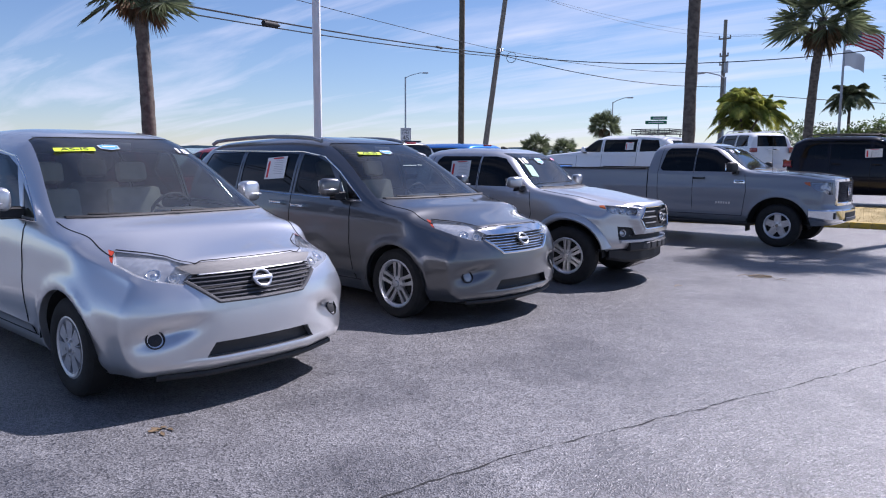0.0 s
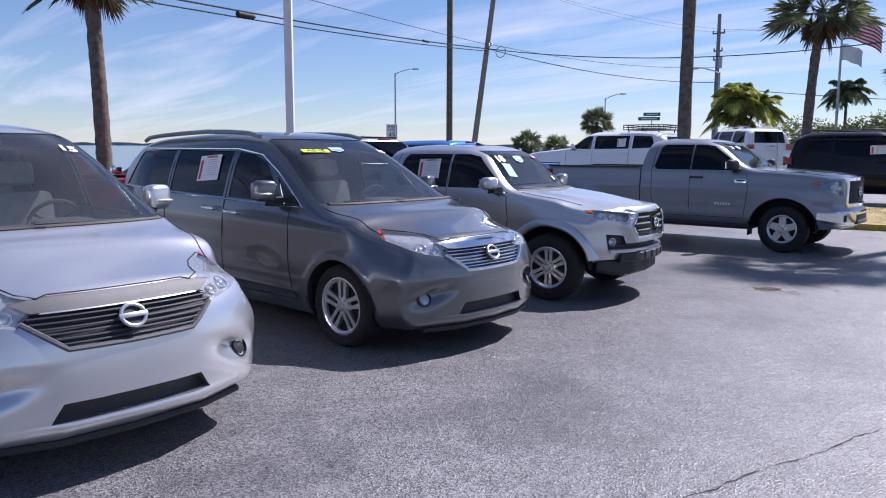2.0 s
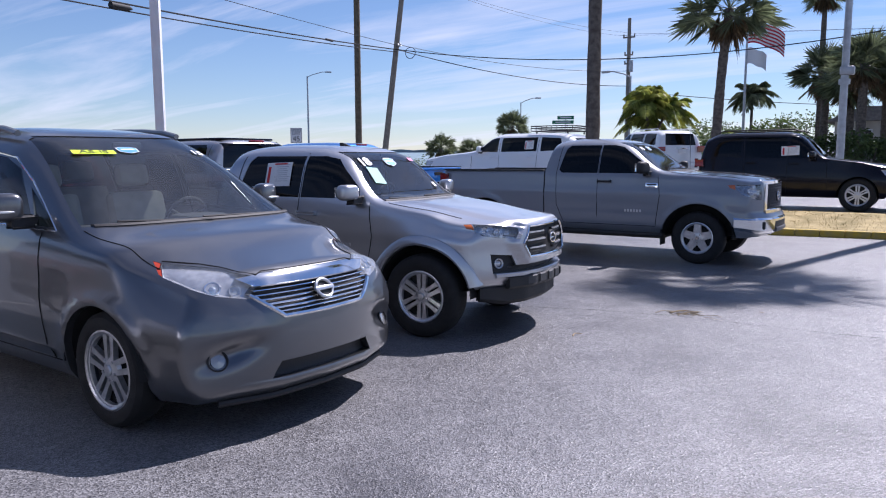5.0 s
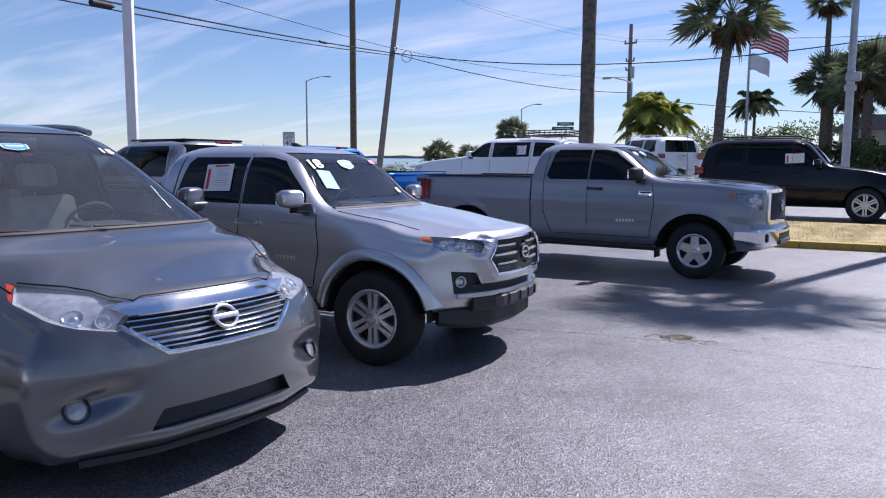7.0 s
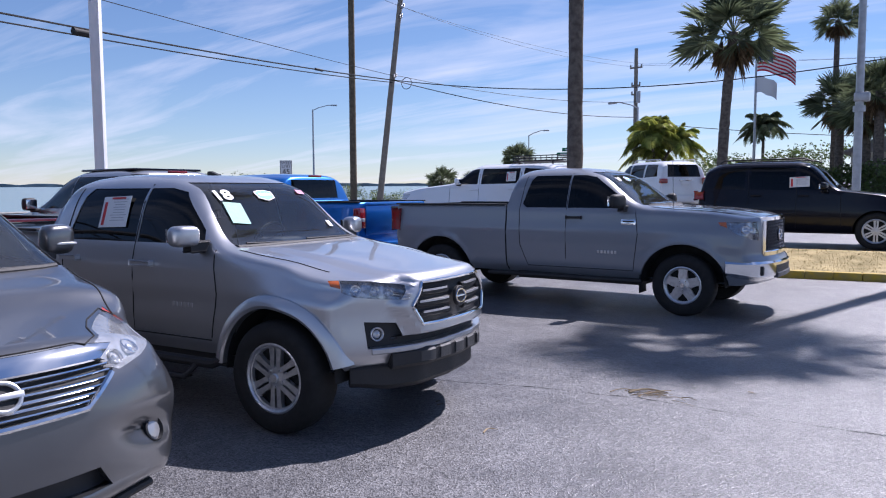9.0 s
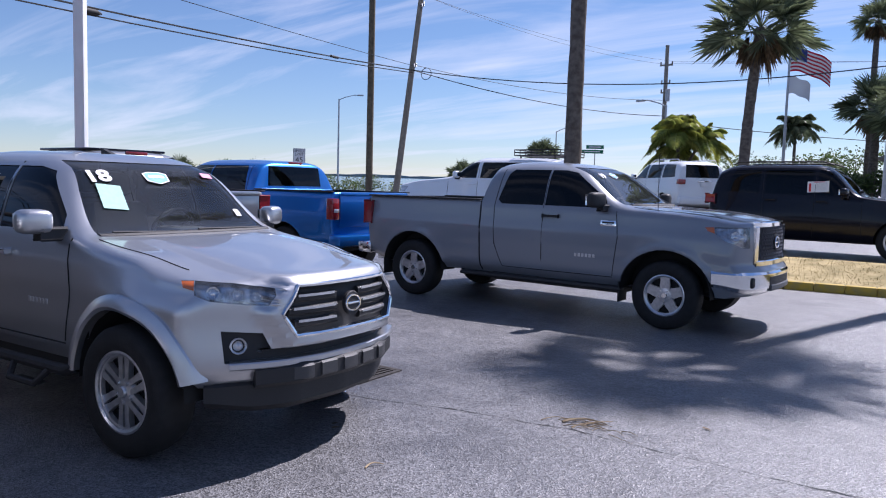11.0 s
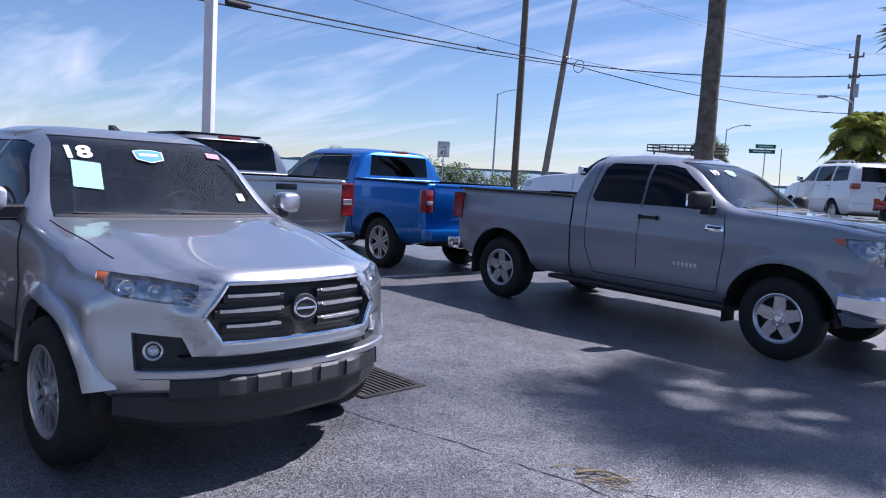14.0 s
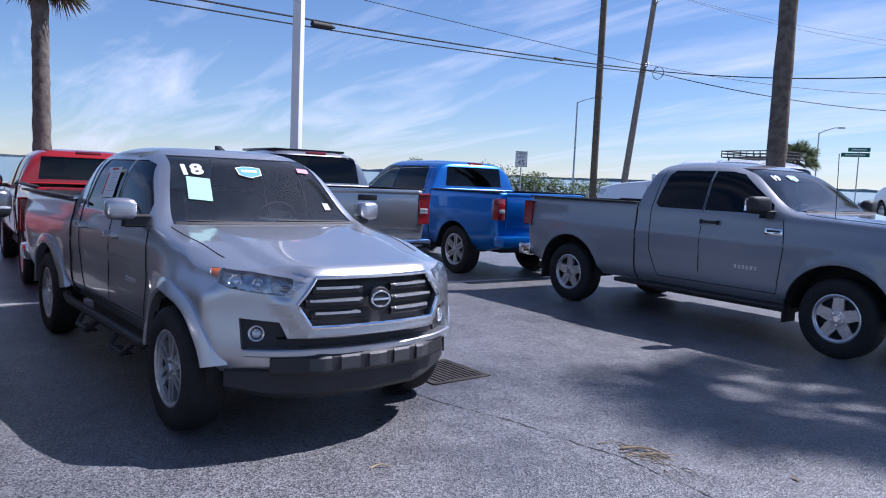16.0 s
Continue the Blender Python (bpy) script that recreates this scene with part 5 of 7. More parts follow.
S_tailgrey = pickup_spec(M_MIDGREY, LARGE_WHEEL, 3.55, 0.98, 0.98, -4.7, 0.46, 1.20, 1.32, -0.45, -1.3, 1.96, -2.98, 1.42, 1.01, 1.33, -1.62, 0.49, M_GLASSM, M_CHROME, mirror=(-0.78, 1.33, 0.22, 0.2, M_PLASTIC), handles=((-1.5, 1.2), (-2.3, 1.2)))
S_tailgrey["tail"] = (0.95, 1.36)
S_tailgrey["back_panes"] = [([(-0.76, 1.46), (-0.69, 1.87), (0.69, 1.87), (0.76, 1.46)], 2.7, M_GLASST, "rear_window")]
tail_truck, tree_ti = pickup("pickup_truck", "grey pickup with dark rear glass and black roof", pose(-9.98, -2.42, 0, 0, 0, 180), S_tailgrey)
bm = bmesh.new()
box(bm, -2.80, -1.40, -0.60, 0.60, 1.93, 1.966, 0.016)
part("roof_panel", bm, M_BLACKP, tail_truck)
words_on(tail_truck, "SV 4X4", 0.09, on_front(tree_ti, -0.62, 0.93, True, 0.012), M_CHROME)
S_red = pickup_spec(M_RED, SIX_WHEEL, 3.2, 0.92, 0.92, -4.35, 0.44, 1.10, 1.22, -0.3, -1.1, 1.80, -2.45, 1.30, 0.93, 1.22, -1.5, 0.46, M_GLASSM, M_CHROME, mirror=(-0.7, 1.22, 0.2, 0.18, M_CHROME), handles=((-1.4, 1.1), (-2.2, 1.1)))
S_red["tail"] = (0.86, 1.24)
red, tree_red = pickup("pickup_truck", "red pickup with sliding rear window and silver lower flank", pose(-10.6, -5.45, 0, 0, 0, 180), S_red)
copy_thing(red, pose(-10.5, -8.75, 0, 0, 0, 181))


# -- utility vehicles
def suv_spec(colour, wheel, wb, xf, xr, hood0, hood1, cowl, top_x, roof, half, belt, ra=0.45, zb=0.36):
    w, top = half, roof - 0.12
    d1, d2 = (cowl + xr) * 0.36, (cowl + xr) * 0.60
    return dict(
        paint=colour, xf=xf - 0.05, xr=xr + 0.05, wb_len=wb, track=w - 0.03, wheel=wheel, ra=ra, cab=(xr + 0.3, cowl - 0.1), cowl=cowl, dash_up=-0.02, zbv=zb, half=w,
        zb=C((xr, zb + 0.08), (xr + 0.5, zb), (0.4, zb), (xf, zb)), zm=C((xr, 0.8), (xf, 0.75)),
        zs=C((xr, belt + 0.02), (cowl, belt - 0.02), (xf - 0.2, hood0 - 0.10), (xf, hood0 - 0.14)),
        zt=C((xr, roof - 0.16), (xr + 0.25, roof - 0.05), (xr + 1.2, roof), (top_x - 0.3, roof), (top_x, roof - 0.08), (cowl - 0.1, hood1 + 0.03), (cowl + 0.06, hood1), (xf - 0.4, hood0 + 0.01), (xf, hood0 - 0.05)),
        wb=C((xr, w - 0.12), (xf, w - 0.12)), wm=C((xr, w - 0.05), (xr + 0.4, w), (0.3, w), (xf, w - 0.06)), ws=C((xr, w - 0.10), (cowl, w - 0.05), (xf, w - 0.14)),
        n=C((xr, 6.0), (top_x, 5.5), (cowl, 4.0), (xf, 3.2)), th=C((xr, 0.15), (top_x, 0.18), (cowl, 0.06), (xf, 0.0)),
        fx=C((0.3, -0.1), (0.5, 0.0), (0.8, 0.0), (hood0, -0.10), (hood0 + 0.1, -0.2)), cf=0.26, pf=3.0, rx=C((0.3, 0.04), (0.95, 0.02), (roof, -0.22)), cr=0.10, rf=0.05, rr=0.06,
        front_panes=[([(-w * 0.84, hood1 + 0.02), (-w * 0.67, roof - 0.075), (w * 0.67, roof - 0.075), (w * 0.84, hood1 + 0.02)], xr + 1.5, M_GLASSM, "windshield")],
        back_panes=[([(-0.66, belt + 0.06), (-0.60, roof - 0.15), (0.60, roof - 0.15), (0.66, belt + 0.06)], -xr - 0.7, M_GLASST, "rear_window")],
        side_panes=[([(d1 + 0.05, belt + 0.04), (cowl - 0.25, belt + 0.04), (top_x + 0.05, top - 0.03), (top_x - 0.12, top), (d1 + 0.05, top)], M_GLASST),
                    ([(d2 + 0.05, belt + 0.05), (d1 - 0.05, belt + 0.04), (d1 - 0.05, top), (d2 + 0.05, top)], M_GLASST), ([(xr + 0.42, belt + 0.08), (d2 - 0.06, belt + 0.05), (d2 - 0.06, top), (xr + 0.55, top - 0.03)], M_GLASST)],
        insets=[([(-0.50, 0.78), (-0.50, hood0 - 0.14), (0.50, hood0 - 0.14), (0.50, 0.78)], 0, 0.04, M_PLASTIC, "grille_recess", False, 0.3), ([(-0.34, hood0 - 0.13), (-0.30, hood0 - 0.26), (0.14, hood0 - 0.26), (0.14, hood0 - 0.13)], -42, 0.03, M_LENS, "headlight", True, 0.3)],
        seams=[[(d1, top), (d1, zb + 0.1)], [(d2, top), (d2 + 0.04, zb + 0.5)], [(cowl - 0.1, belt), (cowl - 0.08, zb + 0.15)]],
        handles=((d1 + 0.15, belt - 0.1), (d2 + 0.2, belt - 0.09)), handle_mat=colour, mirror=(cowl - 0.4, belt + 0.03, 0.2, 0.17, colour))


def suv(name, label, m, S, rails=True, rack=False):
    car, tree = vehicle(name, label, "utility vehicle", m, S)
    w, xr, roof = S["half"], S["xr"], S["zt"](S["xr"] + 1.4)
    belt = S["zs"](xr)
    for s in (-1, 1):
        bm = bmesh.new()
        y1 = s * (w - 0.045)
        box(bm, xr - 0.085, xr + 0.13, s * (w - 0.30), y1, belt - 0.20, belt - 0.02, 0.03)
        part("tail_lamp", bm, M_REDL, car)
        if rails:
            pts = [Vector((x, s * (w * 0.70), roof + h)) for x, h in ((xr + 0.45, -0.02), (xr + 0.55, 0.045), (xr + 2.3, 0.06), (xr + 2.5, -0.01))]
            part("roof_rail", tube(bmesh.new(), pts, 0.018, 8), M_ALLOY if S["paint"] != M_BLACKP else M_PLASTIC, car)
    bm = bmesh.new()
    box(bm, xr - 0.16, xr + 0.1, -w + 0.06, w - 0.06, 0.46, 0.72, 0.05)
    part("rear_bumper", bm, S["paint"], car)
    bm = bmesh.new()
    box(bm, xr - 0.105, xr - 0.08, -0.16, 0.16, belt - 0.27, belt - 0.12, 0.004)
    part("licence_plate", bm, M_WHITEV, car)
    bm = bmesh.new()
    box(bm, xr - 0.11, xr - 0.06, -0.26, 0.26, belt - 0.105, belt - 0.06, 0.012)
    part("plate_garnish", bm, M_CHROME, car)
    if rack:
        x0, x1, wy, z0 = xr + 0.25, xr + 1.45, 0.60, roof + 0.05
        rk = empty("roof_rack", "", "", Matrix())
        rk.parent = car
        for z in (z0, z0 + 0.07, z0 + 0.13):
            pts = [Vector(p) for p in ((x0, -wy, z), (x1, -wy, z), (x1, wy, z), (x0, wy, z), (x0, -wy, z))]
            part("rack_hoop", tube(bmesh.new(), pts, 0.013, 6), M_PLASTIC, rk)
        for k in range(9):
            x = x0 + (x1 - x0) * k / 8
            bm = bmesh.new()
            for sgn in (-1, 1):
                rod(bm, (x, sgn * wy, z0), (x, sgn * wy, z0 + 0.13), 0.010, n=6)
            rod(bm, (x, -wy, z0), (x, wy, z0), 0.010, n=6)
            part("rack_rib", bm, M_PLASTIC, rk)
        for k in range(4):
            bm = bmesh.new()
            x, sgn = (x0 + 0.15, x1 - 0.15)[k % 2], (-1, 1)[k // 2]
            rod(bm, (x, sgn * 0.55, roof - 0.03), (x, sgn * 0.55, z0), 0.02, n=6)
            part("rack_foot", bm, M_PLASTIC, rk)
    return car, tree


S_rack = suv_spec(M_WHITE, FIVE_WHEEL, 2.85, 0.95, -4.05, 1.26, 1.40, -0.78, -1.45, 1.88, 0.97, 1.34)
rack_suv, tree_run = suv("utility_vehicle", "white off-road utility vehicle with black basket roof rack", pose(-8.75, 7.3, ground_h(-7, 7.3) - 0.02, 0, 0, 180), S_rack, False, True)
S_wide = suv_spec(M_WHITE, FIVE_WHEEL, 3.1, 1.0, -4.2, 1.22, 1.36, -0.45, -1.2, 1.98, 1.0, 1.32)
wide_suv, tree_seq = suv("utility_vehicle", "white large utility vehicle with roof rails", pose(-8.3, 20.6, ground_h(-7, 18.6), 0, 0, 137), S_wide)
S_blk = suv_spec(M_BLACKP, LARGE_WHEEL, 2.9, 0.92, -3.85, 1.16, 1.30, -0.6, -1.35, 1.98, 0.98, 1.28)
black_suv, tree_b = suv("utility_vehicle", "black utility vehicle with a paper in its window", pose(1.44, 10.0, ground_h(0, 10.0), 0, 0, 0), S_blk)


# ---- ground ----
def ground():
    xs = [-31] + list(range(-28, -14, 2)) + [-14, -8, -6, -5, -4.4, -4, -3.6, -3.2, -2.8, -2, 0, 4, 8, 14, 30, 80, 300]
    ys = [-120, -60, -20, 0, 5.2, 5.6, 6.2, 6.8, 7.4, 8, 8.6, 9, 12, 18, 30, 60, 120, 400]
    me = bpy.data.meshes.new("ground")
    vs = [(x, y, ground_h(x, y)) for y in ys for x in xs]
    n = len(xs)
    fs = [(j * n + i, j * n + i + 1, (j + 1) * n + i + 1, (j + 1) * n + i) for j in range(len(ys) - 1) for i in range(n - 1)]
    me.from_pydata(vs, [], fs)
    me.materials.append(M_ASPHALT)
    tagged(new("ground", me), "worn dark grey asphalt of a car lot", "ground", kind="structure")
    bm = bmesh.new()
    bmesh.ops.create_grid(bm, x_segments=4, y_segments=4, size=4000)
    w = thing("water", bm, M_WATER, "blue bay water reaching the horizon", "water", kind="structure", smooth=False)
    w.matrix_basis = Matrix.Translation((-31, 20, -1.0)) @ Matrix.Rotation(0.0092, 4, Vector((0.6, 0.8, 0)).normalized())
    bm = bmesh.new()
    box(bm, -40, -31.02, -200, 400, -3, -0.15)
    thing("shore_bank", bm, M_DIRT, "sandy bank between the road and the bay", "bank", kind="structure", smooth=False)


ground()


# ---- planted island, kerb, markings ----
def island():
    edge = [(-5.4, 4.4), (-4.6, 3.75), (-3.0, 3.75), (-1.2, 4.35), (0.2, 5.0), (2.0, 5.22), (5.0, 5.3), (9.0, 5.3)]
    pts = []
    for (x0, y0), (x1, y1) in zip(edge, edge[1:]):
        for k in range(4):
            pts.append(Vector((x0 + (x1 - x0) * k / 4, y0 + (y1 - y0) * k / 4, 0)))
    pts.append(Vector((9.0, 5.3, 0)))
    kerb = empty("kerb", "worn yellow painted concrete kerb round the grass island", "kerb", Matrix(), kind="structure")
    run = 0.0
    for a, b in zip(pts, pts[1:]):
        d = (b - a).normalized()
        nrm = Vector((-d.y, d.x, 0))
        L = (b - a).length
        m = Matrix.Translation(a) @ Matrix((d, nrm, Vector((0, 0, 1)))).transposed().to_4x4()
        bm = bmesh.new()
        box(bm, 0.003, L - 0.003, 0, 0.16, -0.05, 0.14, 0.02, m)
        part("kerb_stone", bm, M_KERBY, kerb)
    # turf: a low mound behind the kerb
    bm = bmesh.new()
    rows = []
    for p in pts:
        row = []
        for k in range(9):
            y = p.y + 0.15 + (8.2 - p.y - 0.15) * k / 8
            z = 0.115 + 0.05 * math.sin(math.pi * k / 8) + (ground_h(p.x, y) - 0.0) * smooth01(k / 5)
            row.append(bm.verts.new((p.x, y, max(z, ground_h(p.x, y) + 0.02) if k < 8 else ground_h(p.x, y) - 0.05)))
        rows.append(row)
    for a, b in zip(rows, rows[1:]):
        for i in range(8):
            bm.faces.new((a[i], b[i], b[i + 1], a[i + 1]))
    thing("lawn", bm, M_GRASS, "dry yellowish grass of the planted island", "lawn", kind="structure")
    rnd = random.Random(4)
    vs, fs = [], []
    for _ in range(9000):
        x = rnd.uniform(-5, 8)
        ye = float(np.interp(x, [e[0] for e in edge], [e[1] for e in edge])) + 0.17
        y = ye + (7.9 - ye) * rnd.random()
        k = (y - ye) / (8.2 - ye)
        z = max(0.115 + 0.05 * math.sin(math.pi * k) + ground_h(x, y) * smooth01(k * 8 / 5), ground_h(x, y) + 0.02) - 0.01
        a, h, w = rnd.uniform(0, 6.28), rnd.uniform(0.02, 0.06), 0.006
        dx, dy = math.cos(a) * w, math.sin(a) * w
        i = len(vs)
        vs += [(x - dx, y - dy, z), (x + dx, y + dy, z), (x + rnd.uniform(-0.04, 0.04), y + rnd.uniform(-0.04, 0.04), z + h)]
        fs.append((i, i + 1, i + 2))
    me = bpy.data.meshes.new("grass")
    me.from_pydata(vs, [], fs)
    me.materials.append(M_GRASS)
    tagged(new("grass", me), "short dry grass blades on the island", "grass", kind="stuff")


island()


def flat_strip(bm, pts, w, z=0.004, jitter=0.0, rnd=None):
    prev = None
    for i, p in enumerate(pts):
        q = pts[min(i + 1, len(pts) - 1)]
        o = pts[max(i - 1, 0)]
        d = Vector((q[0] - o[0], q[1] - o[1], 0)).normalized()
        n = Vector((-d.y, d.x, 0))
        ww = w * (1 + (rnd.uniform(-jitter, jitter) if rnd else 0))
        pair = (bm.verts.new(Vector((p[0], p[1], z)) + n * ww / 2), bm.verts.new(Vector((p[0], p[1], z)) - n * ww / 2))
        if prev:
            bm.faces.new((prev[0], pair[0], pair[1], prev[1]))
        prev = pair


def markings():
    for x, y0, y1 in ((-5.85, -14.0, 3.4),):
        bm = bmesh.new()
        flat_strip(bm, [(x + 0.012 * k, y0 + (y1 - y0) * k / 20) for k in range(21)], 0.11)
        thing("line_marking", bm, M_LINE, "worn white parking line on asphalt", "line marking", kind="structure", smooth=False)
    rnd = random.Random(9)
    for line in (((1.35, -12.6), (1.57, -12.0), (1.79, -11.08), (2.12, -10.16), (2.98, -7.63), (3.7, -5.6), (4.6, -4.2)), ((-0.9, -4.45), (0.1, -4.2), (0.85, -4.03), (1.5, -4.02), (2.5, -3.98), (4.2, -4.1))):
        pts = []
        for (x0, y0), (x1, y1) in zip(line, line[1:]):
            n = max(4, int(math.hypot(x1 - x0, y1 - y0) / 0.05))
            for k in range(n):
                pts.append((x0 + (x1 - x0) * k / n, y0 + (y1 - y0) * k / n))
        wob = [0, 0]
        out = []
        for p in pts:
            wob = [wob[0] * 0.9 + rnd.uniform(-0.012, 0.012), wob[1] * 0.9 + rnd.uniform(-0.012, 0.012)]
            out.append((p[0] + wob[0], p[1] + wob[1]))
        bm = bmesh.new()
        flat_strip(bm, out, 0.0075, 0.003, 0.9, rnd)
        thing("crack", bm, M_CRACK, "thin dark crack in the asphalt", "crack", kind="structure", smooth=False)


markings()


def drain():
    g = empty("drain_grate", "rusty cast iron drain grate set in asphalt", "drain", pose(-1.26, -3.90, 0, 0, 0, 3))
    bm = bmesh.new()
    for x0, x1, y0, y1 in ((-0.31, -0.27, -0.29, 0.29), (0.27, 0.31, -0.29, 0.29), (-0.27, 0.27, -0.29, -0.25), (-0.27, 0.27, 0.25, 0.29)):
        box(bm, x0, x1, y0, y1, -0.01, 0.012, 0.003)
    part("grate_frame", bm, M_IRON, g)
    bm = bmesh.new()
    box(bm, -0.27, 0.27, -0.25, 0.25, 0.001, 0.003)
    part("grate_pit", bm, M_CRACK, g)
    for k in range(11):
        bm = bmesh.new()
        y = -0.235 + 0.047 * k
        box(bm, -0.268, 0.268, y - 0.012, y + 0.012, 0.002, 0.011, 0.002)
        part("grate_bar", bm, M_IRON, g)


drain()


def litter():
    rnd = random.Random(3)

    def twig(x, y, a, L, r=0.006, bend=0.1):
        bm = bmesh.new()
        d = Vector((math.cos(a), math.sin(a), 0))
        n = Vector((-d.y, d.x, 0))
        pts = [Vector((x, y, r)) + d * L * (k / 6 - 0.5) + n * bend * L * math.sin(math.pi * k / 6) + Vector((0, 0, 0.012 * math.sin(math.pi * k / 6))) for k in range(7)]
        tube(bm, pts, r, 5, [r * (1 - 0.1 * k) for k in range(7)])
        thing("twig", bm, M_TWIG, "dry palm twig lying on asphalt", "twig", group="palm litter")

    for x, y, a, L, r, b in ((0.86, -3.86, 0.5, 0.30, 0.010, 0.2), (0.92, -3.78, 0.9, 0.22, 0.006, -0.1), (0.80, -3.84, 0.15, 0.20, 0.004, 0.08), (0.84, -3.92, 0.6, 0.15, 0.003, -0.15),
                             (0.96, -3.92, 0.1, 0.16, 0.003, 0.05), (1.10, -3.90, -0.3, 0.14, 0.003, 0.1), (0.30, -5.35, 1.2, 0.12, 0.006, 0.2)):
        twig(x, y, a, L, r, b)
    for _ in range(16):
        twig(0.93 + rnd.gauss(0, 0.13), -3.86 + rnd.gauss(0, 0.05), rnd.uniform(-0.5, 1.1), rnd.uniform(0.08, 0.24), rnd.uniform(0.002, 0.004), rnd.uniform(-0.2, 0.2))
    for x, y, n in ((-0.05, -12.26, 9), (-0.35, -5.02, 2), (1.5, -3.4, 1)):
        for _ in range(n):
            bm = bmesh.new()
            px, py, a = x + rnd.gauss(0, 0.05), y + rnd.gauss(0, 0.05), rnd.uniform(0, 6.28)
            m = Matrix.Translation((px, py, 0.004)) @ Matrix.Rotation(a, 4, "Z")
            vs = [bm.verts.new(m @ Vector(p)) for p in ((-0.035, 0, 0), (-0.01, 0.014, 0.006), (0.03, 0.006, 0.002), (0.035, -0.002, 0.008), (0.0, -0.014, 0.004))]
            bm.faces.new(vs)
            thing("leaf", bm, M_DEAD, "dry brown leaf scrap on asphalt", "leaf", group="dry leaves")


litter()


# ---- palms and shrubs ----
def blades(vs, fs, base, d, up, L, w, droop=0.0):
    """A narrow blade of two folded halves from base along d."""
    side = d.cross(up)
    side = side.normalized() * w if side.length > 1e-4 else Vector((w, 0, 0))
    mid = base + d * L * 0.55 - up * 0.0
    tip = base + d * L + Vector((0, 0, -droop * L))
    i = len(vs)
    vs += [tuple(base), tuple(mid + side + up * w * 0.3), tuple(tip), tuple(mid - side + up * w * 0.3)]
    fs += [(i, i + 1, i + 2), (i, i + 2, i + 3)]


def joined(name, vs, fs, material, parent=None, label=""):
    me = bpy.data.meshes.new(name)
    me.from_pydata(vs, [], fs)
    me.materials.append(material)
    ob = new(name, me)
    ob.parent = parent
    return tagged(ob, label) if label else ob


def trunk_mesh(parent, h, r0, r1, lean=(0, 0), seed=0, boots=True, mat_=None):
    rnd = random.Random(seed)
    n, rings = 14, 40
    bm = bmesh.new()
    loops = []
    for j in range(rings + 1):
        u = j / rings
        c = Vector((lean[0] * u * u, lean[1] * u * u, h * u))
        r = (r0 + (r1 - r0) * u) * (1 + 0.35 * math.exp(-u * 14)) * (1 + rnd.uniform(-0.05, 0.05))
        loops.append([bm.verts.new(c + Vector((math.cos(a), math.sin(a), 0)) * r * (1 + rnd.uniform(-0.04, 0.04))) for a in (2 * math.pi * k / n for k in range(n))])
    for a, b in zip(loops, loops[1:]):
        for k in range(n):
            bm.faces.new((a[k], a[(k + 1) % n], b[(k + 1) % n], b[k]))
    bm.faces.new(loops[-1])
    part("trunk", bm, mat_ or M_TRUNK, parent, angle=60)


def fan_palm(x, y, h, r=0.16, crown=1.0, fronds=46, lean=(0, 0), seed=1, label="tall cabbage palm with a grey trunk and fan fronds", z=0.0, skirt=8, material=None, group="palms"):
    rnd = random.Random(seed)
    t = empty("palm_tree", label, "palm", pose(x, y, z), group)
    trunk_mesh(t, h, r, r * 0.85, lean, seed)
    top = Vector((lean[0], lean[1], h))
    vs, fs, dv, df = [], [], [], []
    for k in range(fronds + skirt):
        dead = k >= fronds
        el = radians(rnd.uniform(-75, -45)) if dead else radians(85 - 118 * ((k + 0.5) / fronds) ** 0.9 + rnd.uniform(-10, 10))
        az = 2.39996 * k + rnd.uniform(-0.3, 0.3)
        d = Vector((math.cos(az) * math.cos(el), math.sin(az) * math.cos(el), math.sin(el)))
        L = crown * rnd.uniform(0.75, 1.05) * (0.6 if dead else 1.0)
        side = d.cross(Vector((0, 0, 1)))
        side = side.normalized() if side.length > 1e-3 else Vector((1, 0, 0))
        up = side.cross(d).normalized()
        turn = Matrix.Rotation(rnd.uniform(-1.2, 1.2), 3, d)
        side, up = turn @ side, turn @ up
        V, Fc = (dv, df) if dead else (vs, fs)
        stem = L * 0.62
        end = top + d * stem + Vector((0, 0, -0.10 * stem))
        i = len(V)
        w = 0.018
        V += [tuple(top + side * w), tuple(top - side * w), tuple(end - side * w * 0.6), tuple(end + side * w * 0.6)]
        Fc.append((i, i + 1, i + 2, i + 3))
        nb = 25
        for b in range(nb):
            a = radians(-100 + 200 * b / (nb - 1)) + rnd.uniform(-0.04, 0.04)
            bd = (d * math.cos(a) + side * math.sin(a)).normalized()
            bl = L * (0.66 - 0.16 * abs(b / (nb - 1) - 0.5) * 2) * rnd.uniform(0.85, 1.1)
            fold = up * (0.10 * abs(math.sin(a)))
            blades(V, Fc, end - d * 0.05, (bd + fold).normalized(), up, bl, 0.0145 * crown, rnd.uniform(0.02, 0.22) + (0.4 if dead else 0))
    joined("crown", vs, fs, material or M_FROND, t)
    if df:
        joined("dead_fronds", dv, df, M_DEAD, t)
    return t


